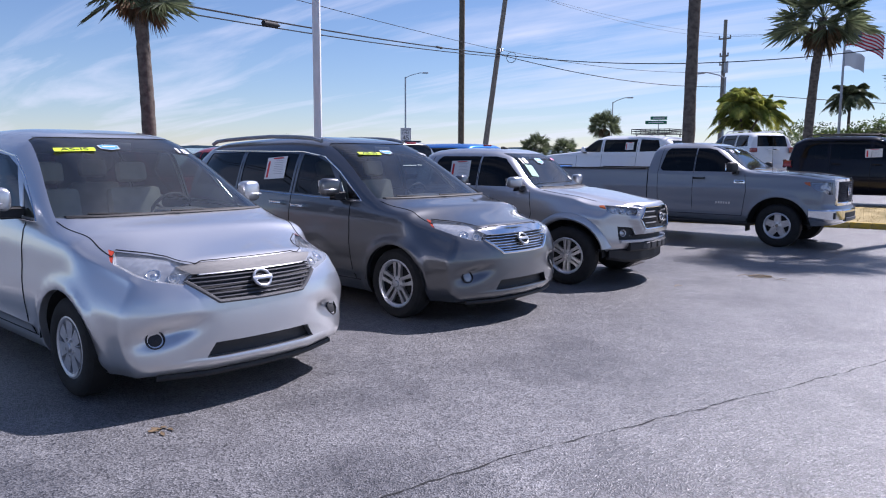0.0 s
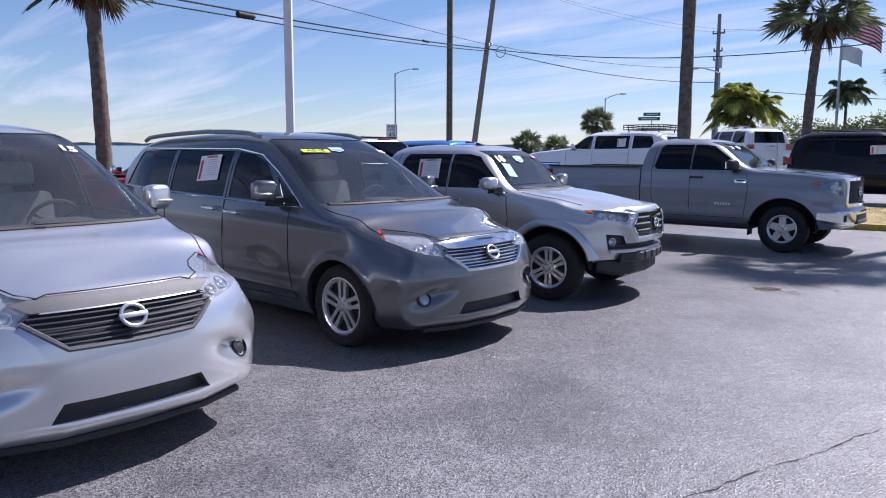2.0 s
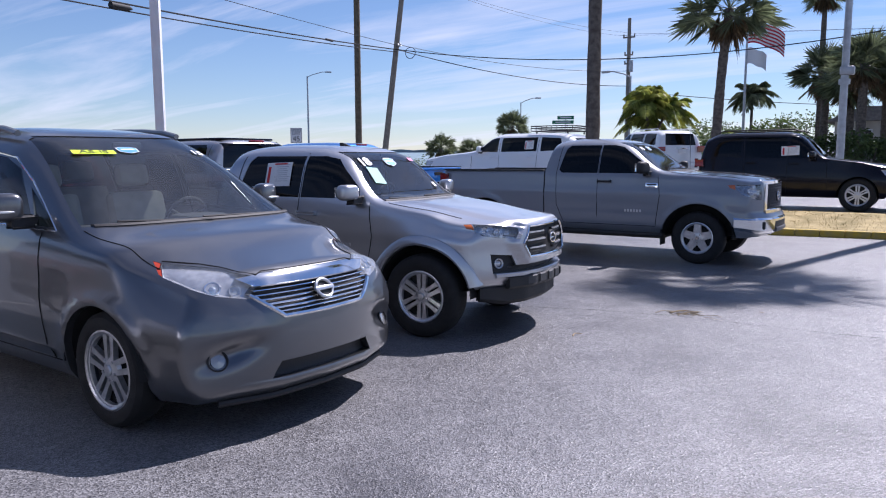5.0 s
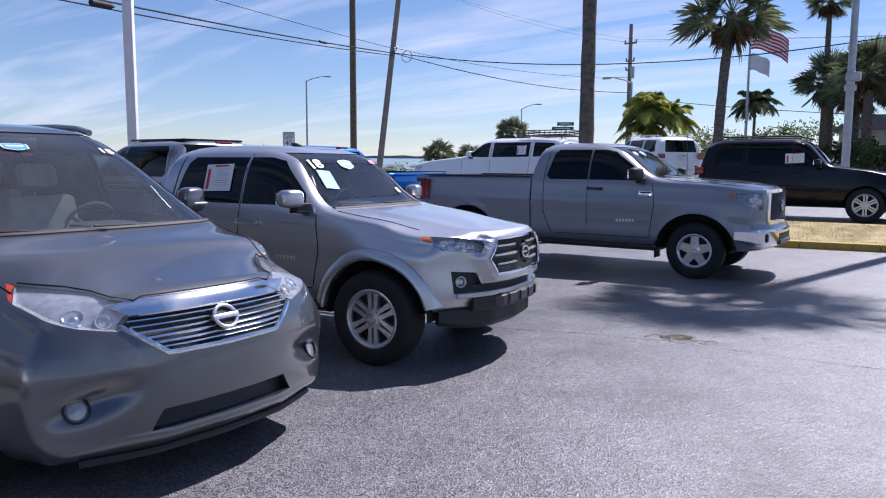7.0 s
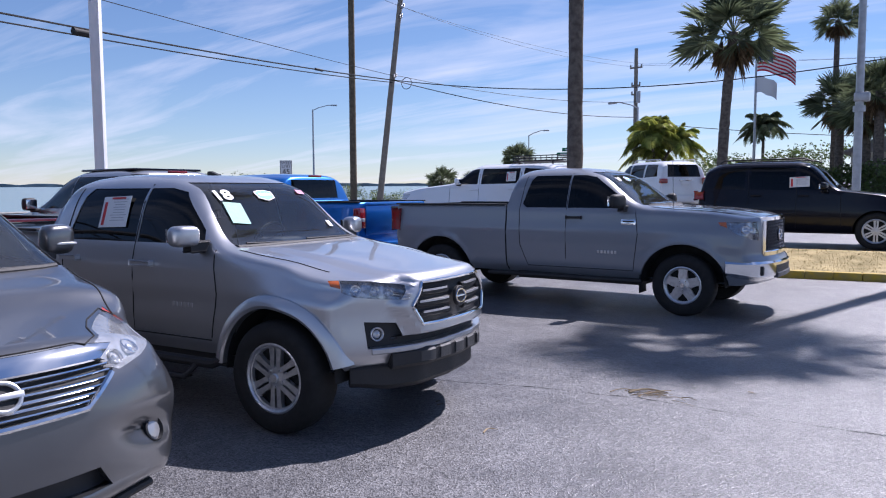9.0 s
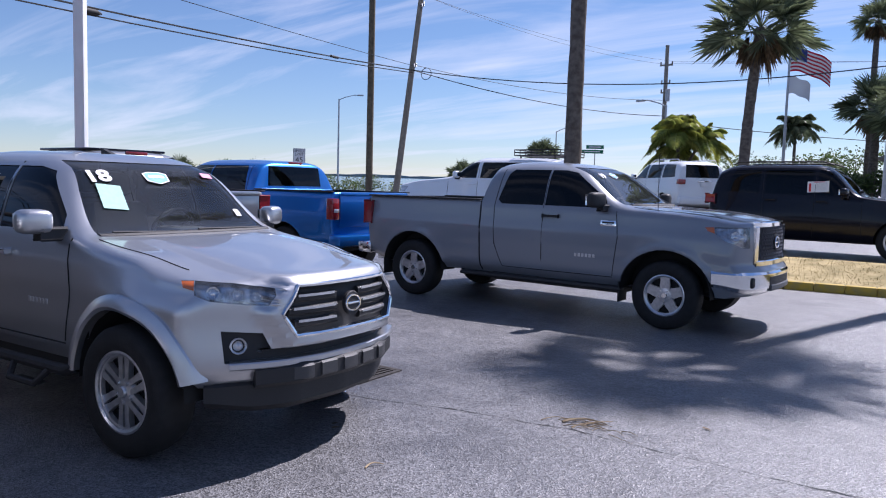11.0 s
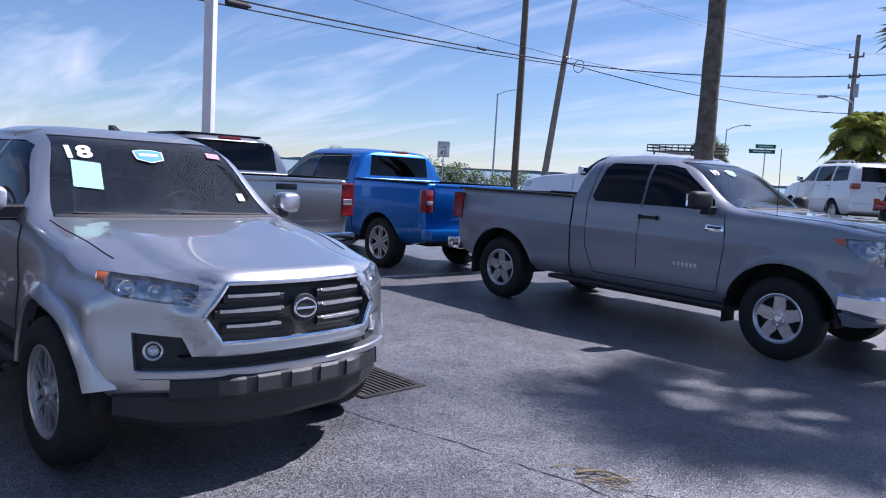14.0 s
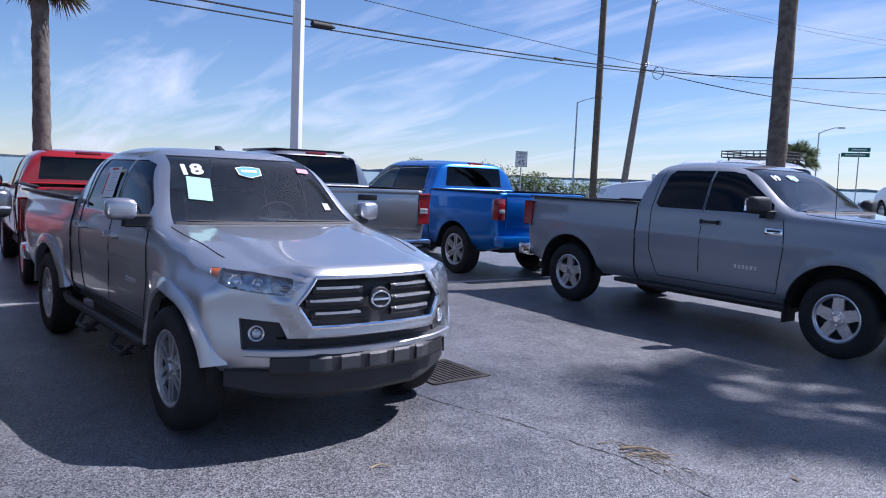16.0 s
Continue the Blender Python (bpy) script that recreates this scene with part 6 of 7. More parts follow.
def feather_palm(x, y, h, z=0.0, L=2.2, fronds=18, stems=1, seed=1, material=None, label="feather palm with arching fronds", spread=0.5, r=0.11):
    rnd = random.Random(seed)
    t = empty("palm_tree", label, "palm", pose(x, y, z), "palms")
    vs, fs = [], []
    for s in range(stems):
        a0 = rnd.uniform(0, 6.28)
        hh = h * (0.66 + 0.34 * (s + 1) / stems) if stems > 1 else h
        lean = (math.cos(a0) * spread * (stems > 1) * (1.3 - s / stems), math.sin(a0) * spread * (stems > 1) * (1.3 - s / stems))
        trunk_mesh(t, hh, r, r * 0.7, lean, seed + s)
        top = Vector((lean[0], lean[1], hh))
        for k in range(fronds):
            az = 2.39996 * k + rnd.uniform(-0.3, 0.3)
            el = radians(70 - 80 * (k / fronds) + rnd.uniform(-9, 9))
            d = Vector((math.cos(az) * math.cos(el), math.sin(az) * math.cos(el), math.sin(el)))
            LL = L * rnd.uniform(0.8, 1.1)
            prev = top.copy()
            n = 13
            for j in range(1, n + 1):
                u = j / n
                p = top + d * LL * u + Vector((0, 0, -0.72 * LL * u * u * (0.55 + 0.45 * math.cos(el))))
                tdir = (p - prev).normalized()
                side = tdir.cross(Vector((0, 0, 1)))
                side = side.normalized() if side.length > 1e-3 else Vector((1, 0, 0))
                up = side.cross(tdir)
                i = len(vs)
                w = 0.02
                vs += [tuple(prev + side * w), tuple(prev - side * w), tuple(p - side * w), tuple(p + side * w)]
                fs.append((i, i + 1, i + 2, i + 3))
                ll = L * 0.30 * math.sin(math.pi * min(0.15 + 0.85 * u, 1)) + 0.1
                for sg in (-1, 1):
                    for q in range(3):
                        blades(vs, fs, prev + (p - prev) * (0.17 + 0.33 * q), (side * sg * 0.85 + tdir * 0.5 + up * 0.1).normalized(), up, ll * rnd.uniform(0.8, 1.1), 0.015, rnd.uniform(0.3, 0.75))
                prev = p
    joined("crown", vs, fs, material or M_FROND, t)
    return t


def shrub(name, x, y, z, rx, ry, h, n=900, leaf=0.13, seed=0, label="dense green shrub", stems=5, material=None, category="shrub"):
    rnd = random.Random(seed)
    t = empty(name, label, category, pose(x, y, z), "shrubs")
    bm = bmesh.new()
    lumps = []
    for k in range(stems):
        a = 2 * math.pi * k / stems + rnd.uniform(-0.4, 0.4)
        e = Vector((math.cos(a) * rx * 0.55, math.sin(a) * ry * 0.55, h * rnd.uniform(0.55, 0.85)))
        tube(bm, [Vector((0, 0, 0)), e * 0.5 + Vector((0, 0, 0.1)), e], 0.05, 6, [0.07, 0.05, 0.02])
        lumps.append((e, rnd.uniform(0.3, 0.5)))
    part("stems", bm, M_TRUNK, t)
    for _ in range(stems * 2):
        lumps.append((Vector((rnd.uniform(-0.8, 0.8) * rx, rnd.uniform(-0.8, 0.8) * ry, h * rnd.uniform(0.3, 0.85))), rnd.uniform(0.2, 0.42)))
    vs, fs = [], []
    for _ in range(n):
        c, s = rnd.choice(lumps)
        d = Vector((rnd.gauss(0, 1), rnd.gauss(0, 1), rnd.gauss(0, 1))).normalized()
        p = c + Vector((d.x * s * rx, d.y * s * ry, d.z * s * h * 0.6)) * rnd.uniform(0.75, 1.08)
        p.z = max(p.z, 0.05)
        o = Vector((rnd.gauss(0, 1), rnd.gauss(0, 1), rnd.gauss(0, 0.7))).normalized()
        blades(vs, fs, p, (d * 0.4 + o).normalized(), o.orthogonal().normalized(), leaf * rnd.uniform(0.7, 1.3), leaf * 0.28, 0.1)
    joined("leaves", vs, fs, material or M_LEAF, t)
    return t


fan_palm(-3.5, 4.36, 12.7, 0.155, 1.35, 33, seed=2, z=0.1)
fan_palm(-3.95, 17.6, 6.55, 0.19, 1.85, 46, lean=(0.28, 0.1), seed=3, z=0.45)
fan_palm(-12.05, -5.6, 5.35, 0.165, 1.25, 36, lean=(-0.25, 0.0), seed=4)
fan_palm(3.5, 9.6, 14.7, 0.16, 1.7, 33, seed=5, z=0.24)
GZ = ground_h
fan_palm(-2.9, 38.1, 10.0, 0.17, 1.4, 34, seed=6, z=GZ(-2.9, 38.1), skirt=16, label="slender fan palm with a hanging skirt of dead fronds")
feather_palm(-11.5, 33.1, 4.0, GZ(-11.5, 33.1), 2.2, 14, 4, 7, M_FRONDY, "yellow-green clumping palm with many arching fronds", 1.1)
feather_palm(-7.3, 41.4, 4.4, GZ(-7.76, 41.4), 2.0, 16, 1, 8)
feather_palm(-4.4, 37.5, 1.5, GZ(-4.4, 37.5), 1.8, 18, 2, 9)
for i, (x, y, h) in enumerate(((-2.3, 35.4, 6.2), (-0.9, 33.5, 5.6), (-0.2, 31.5, 6.4), (1.2, 33.0, 5.8), (2.8, 34.0, 6.2), (0.6, 37.0, 6.8), (4.2, 31.5, 6.0))):
    fan_palm(x, y, h - 1.0, 0.24, 1.75, 46, seed=20 + i, z=GZ(x, y), skirt=14, label="bushy dark cabbage palm in a grove")
for i, (x, y, h, rx) in enumerate(((-6.0, 38.5, 2.6, 1.8), (-9.0, 43.0, 2.4, 2.2), (-4.0, 33.0, 1.8, 1.3), (-2.0, 32.5, 1.9, 1.5), (0.5, 30.0, 1.9, 1.5), (-5.2, 27.0, 1.7, 1.0), (-6.4, 29.5, 1.6, 1.2), (-12.5, 52, 3.0, 3.0), (-5.0, 50, 3.4, 3.5))):
    shrub("shrub", x, y, GZ(x, y), rx, rx, h, 1500, 0.22, 40 + i, "dense mixed green shrub behind the lot", material=M_FRONDY if i in (5,) else M_LEAF)
fan_palm(-28.4, 36.0, 2.0, 0.2, 1.25, 40, seed=51, label="short round fan palm near the road", z=0.3)
fan_palm(-27.2, 38.4, 1.7, 0.2, 1.2, 38, seed=52, label="short round fan palm near the road", z=0.3)
fan_palm(-31.2, 52.8, 4.6, 0.2, 1.55, 52, seed=61, label="bushy dark fan palm by the shore road", z=0.0, skirt=14)
fan_palm(-39.0, 19.8, 2.2, 0.2, 1.15, 40, seed=53, label="short round fan palm near the water", z=-0.3)
for i, (x, y, h, rx) in enumerate(((-36.6, 22.6, 3.0, 1.6), (-38.0, 21.0, 2.6, 1.3), (-35.2, 24.2, 3.0, 1.6), (-34.6, 25.6, 2.6, 1.5), (-33.6, 26.6, 2.4, 1.5), (-32.8, 28.0, 2.1, 1.5), (-33.5, 31.0, 2.2, 1.8), (-33.2, 35.0, 1.8, 1.6), (-34.0, 40.0, 2.0, 2.0))):
    shrub("shrub", x, y, -0.2, rx, rx, h, 1300, 0.16, 70 + i, "green waterside hedge shrub")


# ---- poles, lamps, signs ----
def street_lamp(x, y, h, az, z=0.0, arm=1.8, label="grey street lamp with a cobra head", r=0.09):
    t = empty("street_lamp", label, "street lamp", pose(x, y, z), "street lamps")
    part("pole", rod(bmesh.new(), (0, 0, -0.3), (0, 0, h - 0.5), r, r * 0.7, 12), M_GALV, t)
    d = Vector((math.cos(az), math.sin(az), 0))
    part("arm", tube(bmesh.new(), [Vector((0, 0, h - 0.6)), Vector((0, 0, h - 0.3)) + d * arm * 0.3, Vector((0, 0, h)) + d * arm * 0.8, Vector((0, 0, h)) + d * arm], 0.045, 8), M_GALV, t)
    bm = bmesh.new()
    box(bm, -0.1, 0.62, -0.15, 0.15, -0.08, 0.08, 0.06, Matrix.Translation(Vector((0, 0, h)) + d * arm) @ Matrix.Rotation(az, 4, "Z"))
    part("lamp_head", bm, M_GALV, t)


street_lamp(-58.9, 54.0, 11.9, math.atan2(1.6, 1.8), -0.3, 2.2, r=0.13)
street_lamp(-39.2, 70.1, 8.7, math.atan2(0.92, 1.85), 0.0, 1.8)
street_lamp(-17.2, 46.0, 8.1, math.pi * 0.9, 0.3, 2.2)


def pole_thing(name, label, a, b, r0, r1, material, category="utility pole"):
    t = empty(name, label, category, Matrix.Translation(a))
    part("shaft", rod(bmesh.new(), (0, 0, -0.3), Vector(b) - Vector(a), r0, r1, 14), material, t)
    return t


LB, LT = Vector((-25.95, 25.45, 0)), Vector((-22.7, 23.75, 12.4))


def on_lean(z):
    return LB + (LT - LB) * (z / 12.4)


lean = pole_thing("utility_pole", "weathered utility pole leaning to one side", LB, LT, 0.2, 0.14, M_CONCP)
for z, L in ((11.6, 0.5), (11.1, 0.45), (8.0, 0.5)):
    bm = bmesh.new()
    p = on_lean(z) - LB
    rod(bm, p - Vector((0.05, -0.1, 0)), p + Vector((L, -0.25, 0.05)), 0.04, n=6)
    for k in (0.5, 1.0):
        lathe(bm, [(0.02, 0), (0.07, 0.03), (0.03, 0.08), (0.07, 0.12), (0.02, 0.18)], 10, Matrix.Translation(p + Vector((L * k, -0.25 * k, 0.05))) @ Matrix.Rotation(radians(90), 4, "X"))
    part("insulator_arm", bm, M_GALV, lean)
pole_thing("utility_pole", "upright brown wooden utility pole", Vector((-25.5, 22.8, 0)), Vector((-25.5, 22.8, 13)), 0.2, 0.17, M_WOODP)
far_pole = pole_thing("utility_pole", "far concrete utility pole with cross-arms", Vector((-18.4, 48.8, 0.3)), Vector((-18.4, 48.8, 12.8)), 0.2, 0.14, M_CONCP)
for z, w in ((11.0, 0.5), (9.6, 0.35), (8.9, 0.35)):
    bm = bmesh.new()
    box(bm, -w, w, -0.06, 0.06, z - 0.06, z + 0.06, 0.01)
    for s in (-1, 1):
        rod(bm, (s * w * 0.9, 0, z), (s * w * 0.9, 0, z + 0.25), 0.06, n=8)
    part("cross_arm", bm, M_CONCP, far_pole)
bm = bmesh.new()
rod(bm, (0.28, -0.2, 8.2), (0.28, -0.2, 9.1), 0.18, n=12)
part("transformer", bm, M_GALV, far_pole)

white = empty("lamp_pole", "tall square white lot lamp pole", "lamp pole", pose(-12.21, -0.49, 0, 0, 0, 40))
bm = bmesh.new()
box(bm, -0.10, 0.10, -0.10, 0.10, 0.5, 8.2, 0.01)
part("shaft", bm, M_POLEW, white)
bm = lathe(bmesh.new(), [(0.01, 0.55), (0.28, 0.55), (0.30, 0.5), (0.30, 0.0)], 20, Matrix.Rotation(radians(90), 4, "X"))
part("concrete_base", bm, M_CONC, white)
bm = bmesh.new()
box(bm, -1.0, 1.0, -0.06, 0.06, 8.0, 8.12, 0.01)
for s in (-1, 1):
    box(bm, s * 1.0 - 0.3, s * 1.0 + 0.3, -0.22, 0.22, 8.1, 8.3, 0.04)
part("lamp_heads", bm, M_POLEW, white)

metal = empty("lamp_pole", "round galvanised lot lamp pole with control box", "lamp pole", pose(-0.02, 20.3, GZ(0, 20.3)))
part("shaft", rod(bmesh.new(), (0, 0, -0.2), (0, 0, 9.5), 0.15, 0.11, 16), M_GALV, metal)
bm = bmesh.new()
box(bm, -0.16, 0.32, -0.2, 0.2, 4.1, 4.4, 0.03)
part("control_box", bm, M_GALV, metal)
bm = bmesh.new()
rod(bm, (0, 0, 3.75), (0, 0, 3.95), 0.2, n=16)
part("collar", bm, M_GALV, metal)

# speed limit sign
sp = empty("speed_sign", "white speed limit sign on a thin post", "road sign", look((-25.1, 17.2, 0), (2.8, -9.5, 0)) @ Matrix.Rotation(radians(0), 4, "X"))
sp.matrix_basis = Matrix.Translation((-25.1, 17.2, 0)) @ Matrix.Rotation(math.atan2(-9.5 - 17.2, 2.8 + 25.1) + math.pi / 2, 4, "Z")
part("post", rod(bmesh.new(), (0, 0.04, -0.3), (0, 0.04, 3.15), 0.03, n=8), M_GALV, sp)
bm = bmesh.new()
box(bm, -0.30, 0.30, -0.008, 0.008, 2.40, 3.18, 0.005)
plate = part("plate", bm, M_WHITEV, sp)
for words, size, z in (("SPEED", 0.19, 3.05), ("LIMIT", 0.19, 2.88), ("45", 0.40, 2.60)):
    words_on(plate, words, size, Matrix.Translation((0, -0.010, z)) @ Matrix.Rotation(radians(90), 4, "X"), M_INK, bold=0.95)
bm = bmesh.new()
for a, b in (((-0.28, 2.42), (0.28, 2.42)), ((0.28, 2.42), (0.28, 3.16)), ((0.28, 3.16), (-0.28, 3.16)), ((-0.28, 3.16), (-0.28, 2.42))):
    rod(bm, (a[0], -0.008, a[1]), (b[0], -0.008, b[1]), 0.008, n=4)
part("border", bm, M_INK, plate)

gs = empty("street_sign", "green street name sign on a post", "road sign", Matrix.Translation((-20.5, 41.2, 0.3)) @ Matrix.Rotation(math.atan2(-51, 23) + math.pi / 2, 4, "Z"))
part("post", rod(bmesh.new(), (0, 0.04, -0.4), (0, 0.04, 4.2), 0.035, n=8), M_GALV, gs)
for z, w, o in ((4.28, 0.62, 0.0), (3.95, 0.80, -0.2)):
    bm = bmesh.new()
    box(bm, o - w, o + w, -0.01, 0.01, z - 0.13, z + 0.13, 0.006)
    pl = part("plate", bm, M_GREENS, gs)
    bm = bmesh.new()
    box(bm, o - w * 0.7, o + w * 0.7, -0.014, -0.011, z - 0.035, z + 0.035)
    part("lettering_bar", bm, M_WHITEV, pl)


# ---- flags ----
def flag_sheet(bm, w, h, x0, z0, cols, rows, face):
    grid = []
    for j in range(rows + 1):
        line = []
        for i in range(cols + 1):
            u, v = i / cols, j / rows
            line.append(bm.verts.new((x0 + w * u * 0.92, 0.14 * math.sin(u * 7 + v) * u, z0 - h * v - 0.42 * w * u * u + 0.05 * math.sin(u * 9))))
        grid.append(line)
    for j in range(rows):
        for i in range(cols):
            if face(i, j):
                bm.faces.new((grid[j][i], grid[j + 1][i], grid[j + 1][i + 1], grid[j][i + 1]))
    for v in [v for v in bm.verts if not v.link_faces]:
        bm.verts.remove(v)


fp = empty("flag_pole", "tall flag pole with two flags", "flag pole", Matrix.Translation((-6.4, 34.5, GZ(-6.4, 34.5))) @ Matrix.Rotation(math.atan2(-44, 9) + math.pi / 2, 4, "Z"))
part("shaft", rod(bmesh.new(), (0, 0, -0.2), (0, 0, 8.6), 0.09, 0.05, 12), M_GALV, fp)
for nm, mm, face in (("red_stripes", M_FLAGR, lambda i, j: j % 2 == 0 and not (i < 6 and j < 7)), ("white_stripes", M_FLAGW, lambda i, j: j % 2 == 1 and not (i < 6 and j < 7)), ("canton", M_FLAGB, lambda i, j: i < 6 and j < 7)):
    bm = bmesh.new()
    flag_sheet(bm, 2.1, 1.25, 0.06, 8.2, 15, 13, face)
    part(nm, bm, mm, fp)
bm = bmesh.new()
flag_sheet(bm, 1.1, 0.9, 0.06, 6.7, 10, 6, lambda i, j: True)
part("white_flag", bm, M_FLAGW, fp)


# ---- cables ----
def cable(a, b, sag, r=0.022, label="black overhead cable strung between utility poles"):
    a, b = Vector(a), Vector(b)
    pts = [a + (b - a) * k / 24 - Vector((0, 0, 4 * sag * (k / 24) * (1 - k / 24))) for k in range(25)]
    return thing("cable", tube(bmesh.new(), pts, r, 5), M_WIRE, label, "cable", "overhead cables")


X0 = on_lean(7.9) + Vector((0.15, -0.1, 0))
LEFT = Vector((-11.5, -33.0, 6.2))
cable(X0, LEFT, 0.75, 0.03)
cable(X0 + Vector((0, 0, -0.14)), LEFT + Vector((0, 0, -0.25)), 0.8, 0.024)
cable(X0 + Vector((0, 0, 0.25)), LEFT + Vector((0, 0, 1.6)), 0.45, 0.014)
cable(on_lean(11.8), LEFT + Vector((0, 0, 5.0)), 0.6, 0.010)
cable(X0, (4.84, 29.43, 7.95), 1.25, 0.026)
cable((4.84, 29.43, 7.95), (40, 33, 10.0), 0.8, 0.026)
cable(X0, (-18.4, 48.8, 7.4), 0.55, 0.026)
cable(X0 + Vector((0, 0, 0.3)), (-18.3, 48.7, 8.6), 0.5, 0.016)
for dx in (-0.8, 0.8):
    cable(on_lean(11.8), (-18.4 + dx, 48.8, 11.5), 0.5, 0.009)
    cable((-18.4 + dx, 48.8, 11.5), (60, 70 + dx, 12.5), 1.0, 0.010)
cable((-18.4, 48.8, 7.0), (30, 90, 8.0), 1.6, 0.03)
# slack coil and the sleeve hung on the cable
bm = tube(bmesh.new(), [X0 + Vector((0.9 + 0.35 * math.cos(a), 0.1, -0.25 + 0.32 * math.sin(a))) for a in np.linspace(0, 2 * math.pi, 17)], 0.02, 5)
thing("cable_coil", bm, M_WIRE, "slack cable coil hung at the pole", "cable", "overhead cables")
u = 0.365
pt = X0 + (LEFT - X0) * u - Vector((0, 0, 4 * 0.75 * u * (1 - u) + 0.12))
dn = (LEFT - X0).normalized()
bm = bmesh.new()
rod(bm, pt - dn * 0.38, pt + dn * 0.38, 0.10, n=12)
rod(bm, pt - dn * 0.55, pt - dn * 0.38, 0.03, 0.09, n=12)
thing("cable_splice", bm, M_WIRE, "black splice case hung on the cable", "splice case", "overhead cables")
u = 0.135
pt = X0 + (LEFT - X0) * u - Vector((0, 0, 4 * 0.75 * u * (1 - u)))
bm = bmesh.new()
rod(bm, pt - dn * 0.3, pt + dn * 0.3, 0.06, n=10)
thing("cable_splice", bm, M_WIRE, "small black splice on the cable", "splice case", "overhead cables")


# ---- roadside rail and far shore ----
rail = empty("guard_rail", "low pale guard rail along the shore road", "guard rail", pose(-30.5, 0, 0))
for z in (0.45, 0.75):
    part("rail_beam", tube(bmesh.new(), [Vector((0, y, z)) for y in range(-40, 61, 10)], 0.06, 6), M_CONC, rail)
bm = bmesh.new()
box(bm, -0.08, 0.08, -0.08, 0.08, -0.1, 0.85, 0.01)
me_post = mesh_of("rail_post", bm, M_CONC)
for y in range(-40, 61, 4):
    ob = new("rail_post", me_post)
    ob.parent, ob.matrix_basis = rail, pose(0, y, 0)


def hazed_far_shore():
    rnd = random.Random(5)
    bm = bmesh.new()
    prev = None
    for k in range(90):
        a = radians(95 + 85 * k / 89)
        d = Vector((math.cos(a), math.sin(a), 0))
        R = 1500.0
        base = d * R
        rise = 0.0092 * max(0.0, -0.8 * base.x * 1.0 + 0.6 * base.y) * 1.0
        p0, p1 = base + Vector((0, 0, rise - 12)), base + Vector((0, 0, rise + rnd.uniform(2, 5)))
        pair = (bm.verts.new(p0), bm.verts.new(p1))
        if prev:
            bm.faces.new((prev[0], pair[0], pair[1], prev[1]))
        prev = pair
    thing("backdrop", bm, M_FAR_HAZED, "low wooded far shore across the bay, haze painted in", "backdrop", kind="structure", smooth=False)


hazed_far_shore()


# ---- stickers and papers on the vehicles ----
def window_paper(car, tree, x, z, w, h, tilt=0.0, side=-1):
    m = on_side(tree, x, z, side, 0.002) @ Matrix.Rotation(radians(tilt), 4, "Z")
    p = part("window_sticker", slab(bmesh.new(), w, h, 0.0015, m), M_PAPER, car, "white printed price sheet")
    rnd = random.Random(int(abs(x) * 100))
    bm = bmesh.new()
    for k in range(9):
        y = h * (0.40 - 0.085 * k)
        slab(bm, w * rnd.uniform(0.35, 0.62), h * 0.022, 0.001, m @ pose(w * 0.13, y, 0.0016))
    part("print_lines", bm, M_GREYINK, p)
    bm = bmesh.new()
    slab(bm, w * 0.10, h * 0.75, 0.001, m @ pose(-w * 0.38, -h * 0.05, 0.0016))
    slab(bm, w * 0.5, h * 0.06, 0.001, m @ pose(w * 0.05, h * 0.44, 0.0017))
    part("print_band", bm, M_REDINK, p)


def shield(car, tree, y, z, w=0.17):
    m = on_front(tree, y, z, lift=0.002)
    outline_ = [(-0.5, 0.22), (-0.22, 0.30), (0.22, 0.30), (0.5, 0.22), (0.46, -0.16), (0.0, -0.32), (-0.46, -0.16)]
    for k, mm, nm, o in ((1.0, M_WHITEV, "badge_border", 0.0), (0.9, M_BLUEST, "badge_face", 0.0012)):
        bm = bmesh.new()
        a = [bm.verts.new(m @ Vector((px * w * k, py * w * k, o))) for px, py in outline_]
        b = [bm.verts.new(m @ Vector((px * w * k, py * w * k, o + 0.001))) for px, py in outline_]
        bm.faces.new(b)
        for i in range(7):
            bm.faces.new((a[i], a[(i + 1) % 7], b[(i + 1) % 7], b[i]))
        q = part(nm, bm, mm, car, smooth=False)
    part("badge_bar", slab(bmesh.new(), w * 0.62, w * 0.12, 0.001, m @ pose(0, w * 0.05, 0.0025)), M_WHITEV, q)


def as_is(car, tree, y, z, roll=-6.0):
    m = on_front(tree, y, z, lift=0.002) @ Matrix.Rotation(radians(roll), 4, "Z")
    p = part("as_is_label", slab(bmesh.new(), 0.31, 0.062, 0.0015, m), M_YELLOW, car, "bright yellow label with black writing")
    words_on(p, "AS-IS", 0.066, m @ pose(0, 0, 0.002), M_INK, bold=1.5)


def number(car, tree, words, y, z, size=0.12):
    words_on(car, words, size, on_front(tree, y, z, lift=0.003), M_WHITEV, "year_number", bold=1.2, weight=0.035)


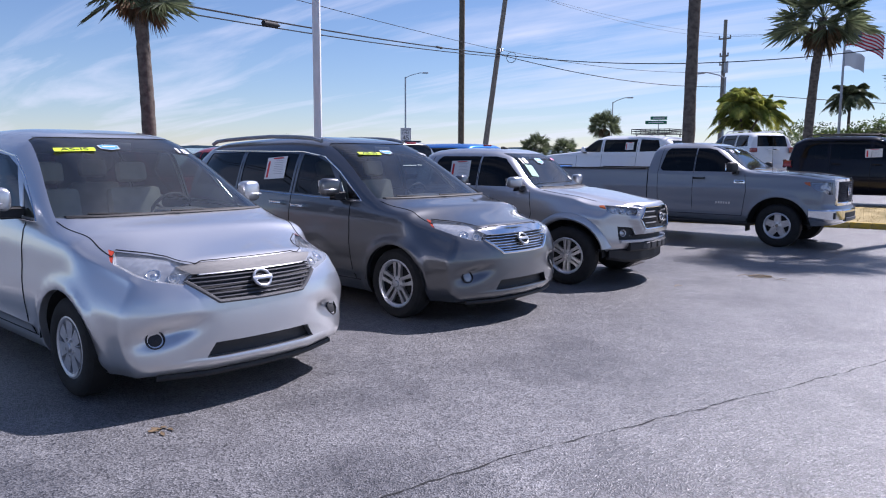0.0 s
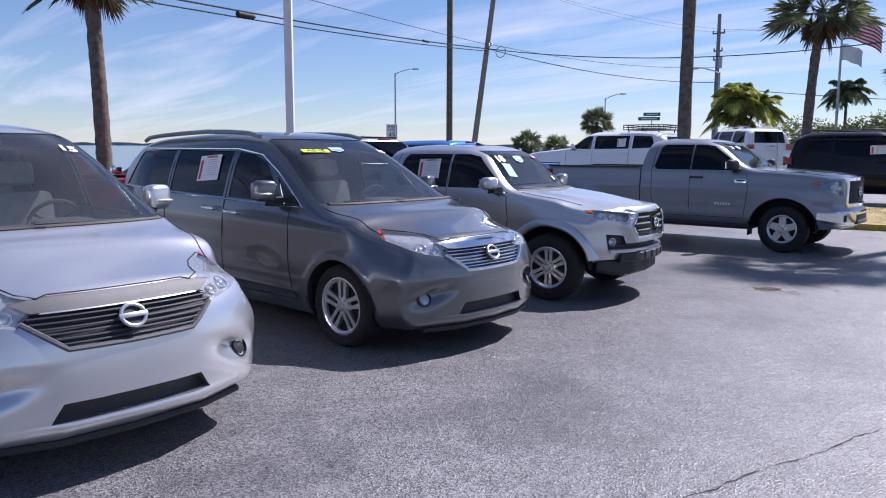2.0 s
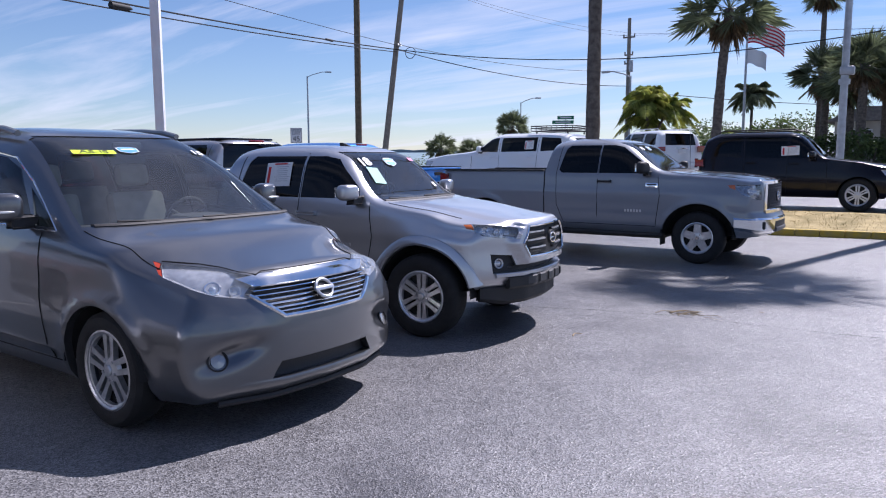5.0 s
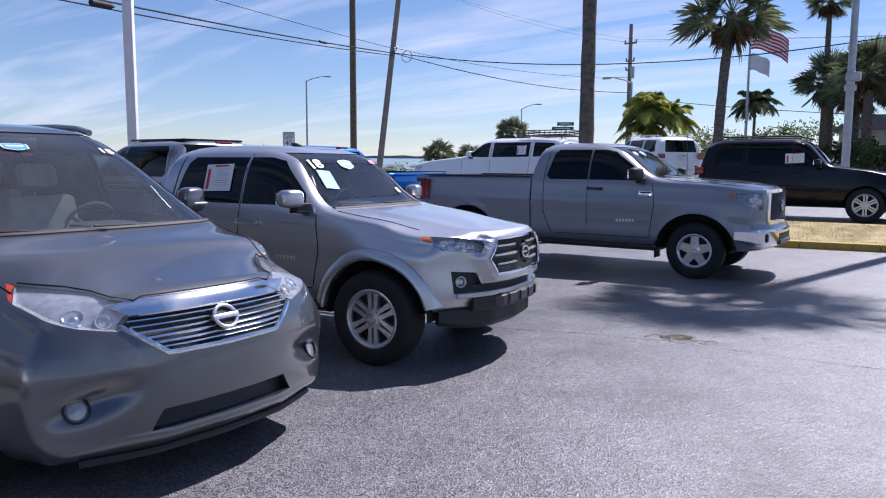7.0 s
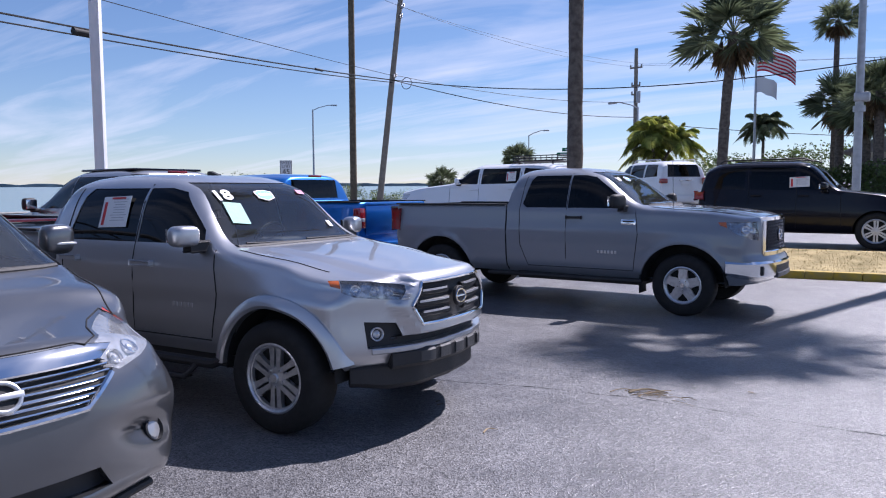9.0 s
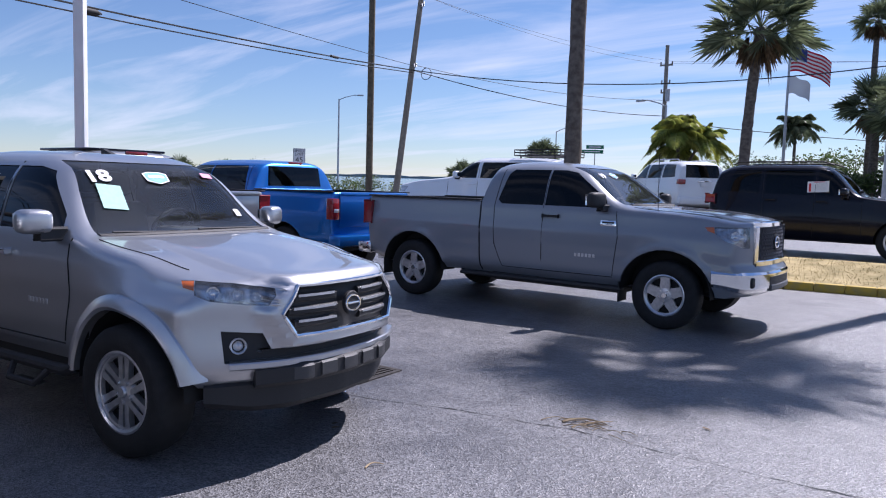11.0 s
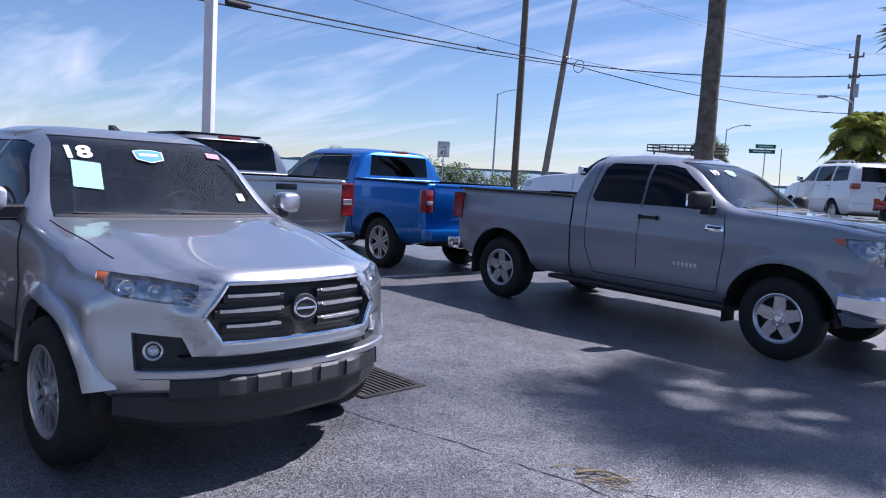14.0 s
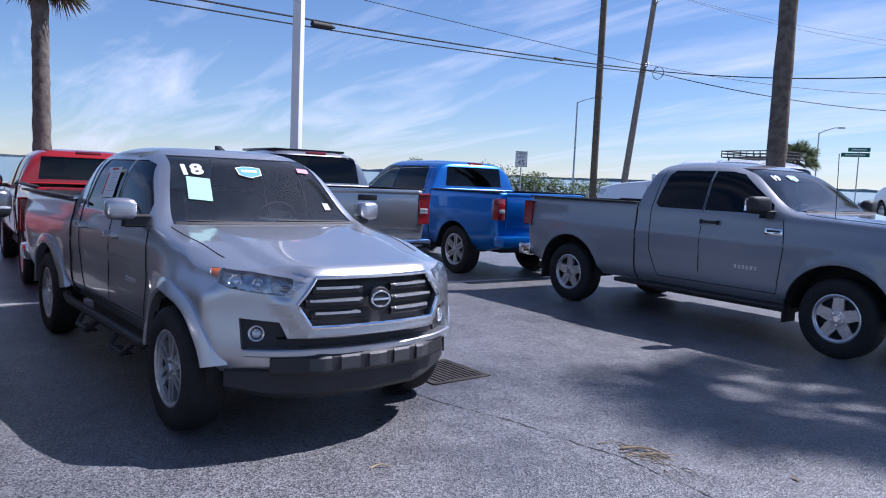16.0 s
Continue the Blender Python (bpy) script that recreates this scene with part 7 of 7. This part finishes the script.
as_is(van_silver, tree_s, -0.42, 1.68)
shield(van_silver, tree_s, -0.13, 1.70)
number(van_silver, tree_s, "15", 0.50, 1.67)
as_is(van_dark, tree_d, -0.38, 1.665)
shield(van_dark, tree_d, -0.10, 1.68)
number(van_dark, tree_d, "15", 0.50, 1.66, 0.10)
window_paper(van_dark, tree_d, -2.05, 1.49, 0.38, 0.27, 4)
number(compact_truck, tree_t, "18", -0.45, 1.575, 0.15)
part("window_form", slab(bmesh.new(), 0.17, 0.21, 0.0015, on_front(tree_t, -0.43, 1.445, lift=0.002) @ Matrix.Rotation(radians(-8), 4, "Z")), M_GREENP, compact_truck, "pale green printed form")
shield(compact_truck, tree_t, 0.0, 1.575, 0.20)
part("pink_sticker", slab(bmesh.new(), 0.10, 0.05, 0.0015, on_front(tree_t, 0.47, 1.60, lift=0.002)), mat("pink_sticker", (0.75, 0.25, 0.4), 0.5), compact_truck)
part("small_label", slab(bmesh.new(), 0.05, 0.07, 0.0015, on_front(tree_t, 0.55, 1.33, lift=0.002)), M_PAPER, compact_truck)
window_paper(compact_truck, tree_t, -1.74, 1.455, 0.32, 0.25, 2)
number(full_truck, tree_u, "19", -0.47, 1.75, 0.12)
shield(full_truck, tree_u, -0.12, 1.76, 0.18)
window_paper(black_suv, tree_b, -1.55, 1.50, 0.42, 0.24, 3)
window_paper(rack_suv, tree_run, -2.62, 1.56, 0.26, 0.24, 2, 1)


# ---- low building behind the grove ----
def building(x, y, w, dpt, h):
    t = empty("building", "pale low building half hidden behind palms", "building", pose(x, y, GZ(x, y) - 0.1))
    bm = bmesh.new()
    box(bm, -w / 2, w / 2, -dpt / 2, dpt / 2, 0, h)
    wall = part("wall", bm, M_STUCCO, t, smooth=False)
    bm = bmesh.new()
    prism(bm, [(-w / 2 - 0.6, h), (w / 2 + 0.6, h), (w / 2 - 1.5, h + 0.9), (-w / 2 + 1.5, h + 0.9)], -dpt / 2 - 0.6, dpt / 2 + 0.6)
    part("roof", bm, M_ROOF, t, smooth=False)
    for k in range(5):
        cx = -w / 2 + w * (k + 0.5) / 5
        bm = bmesh.new()
        box(bm, cx - 0.75, cx + 0.75, -dpt / 2 - 0.05, -dpt / 2 + 0.02, 0.9, 2.2, 0.01)
        fr = part("window", bm, M_WHITEV, wall)
        bm = bmesh.new()
        box(bm, cx - 0.67, cx + 0.67, -dpt / 2 - 0.06, -dpt / 2 - 0.052, 0.98, 2.12)
        part("pane", bm, M_BLACKP, fr)


building(4.5, 47.0, 14.0, 8.0, 2.7)
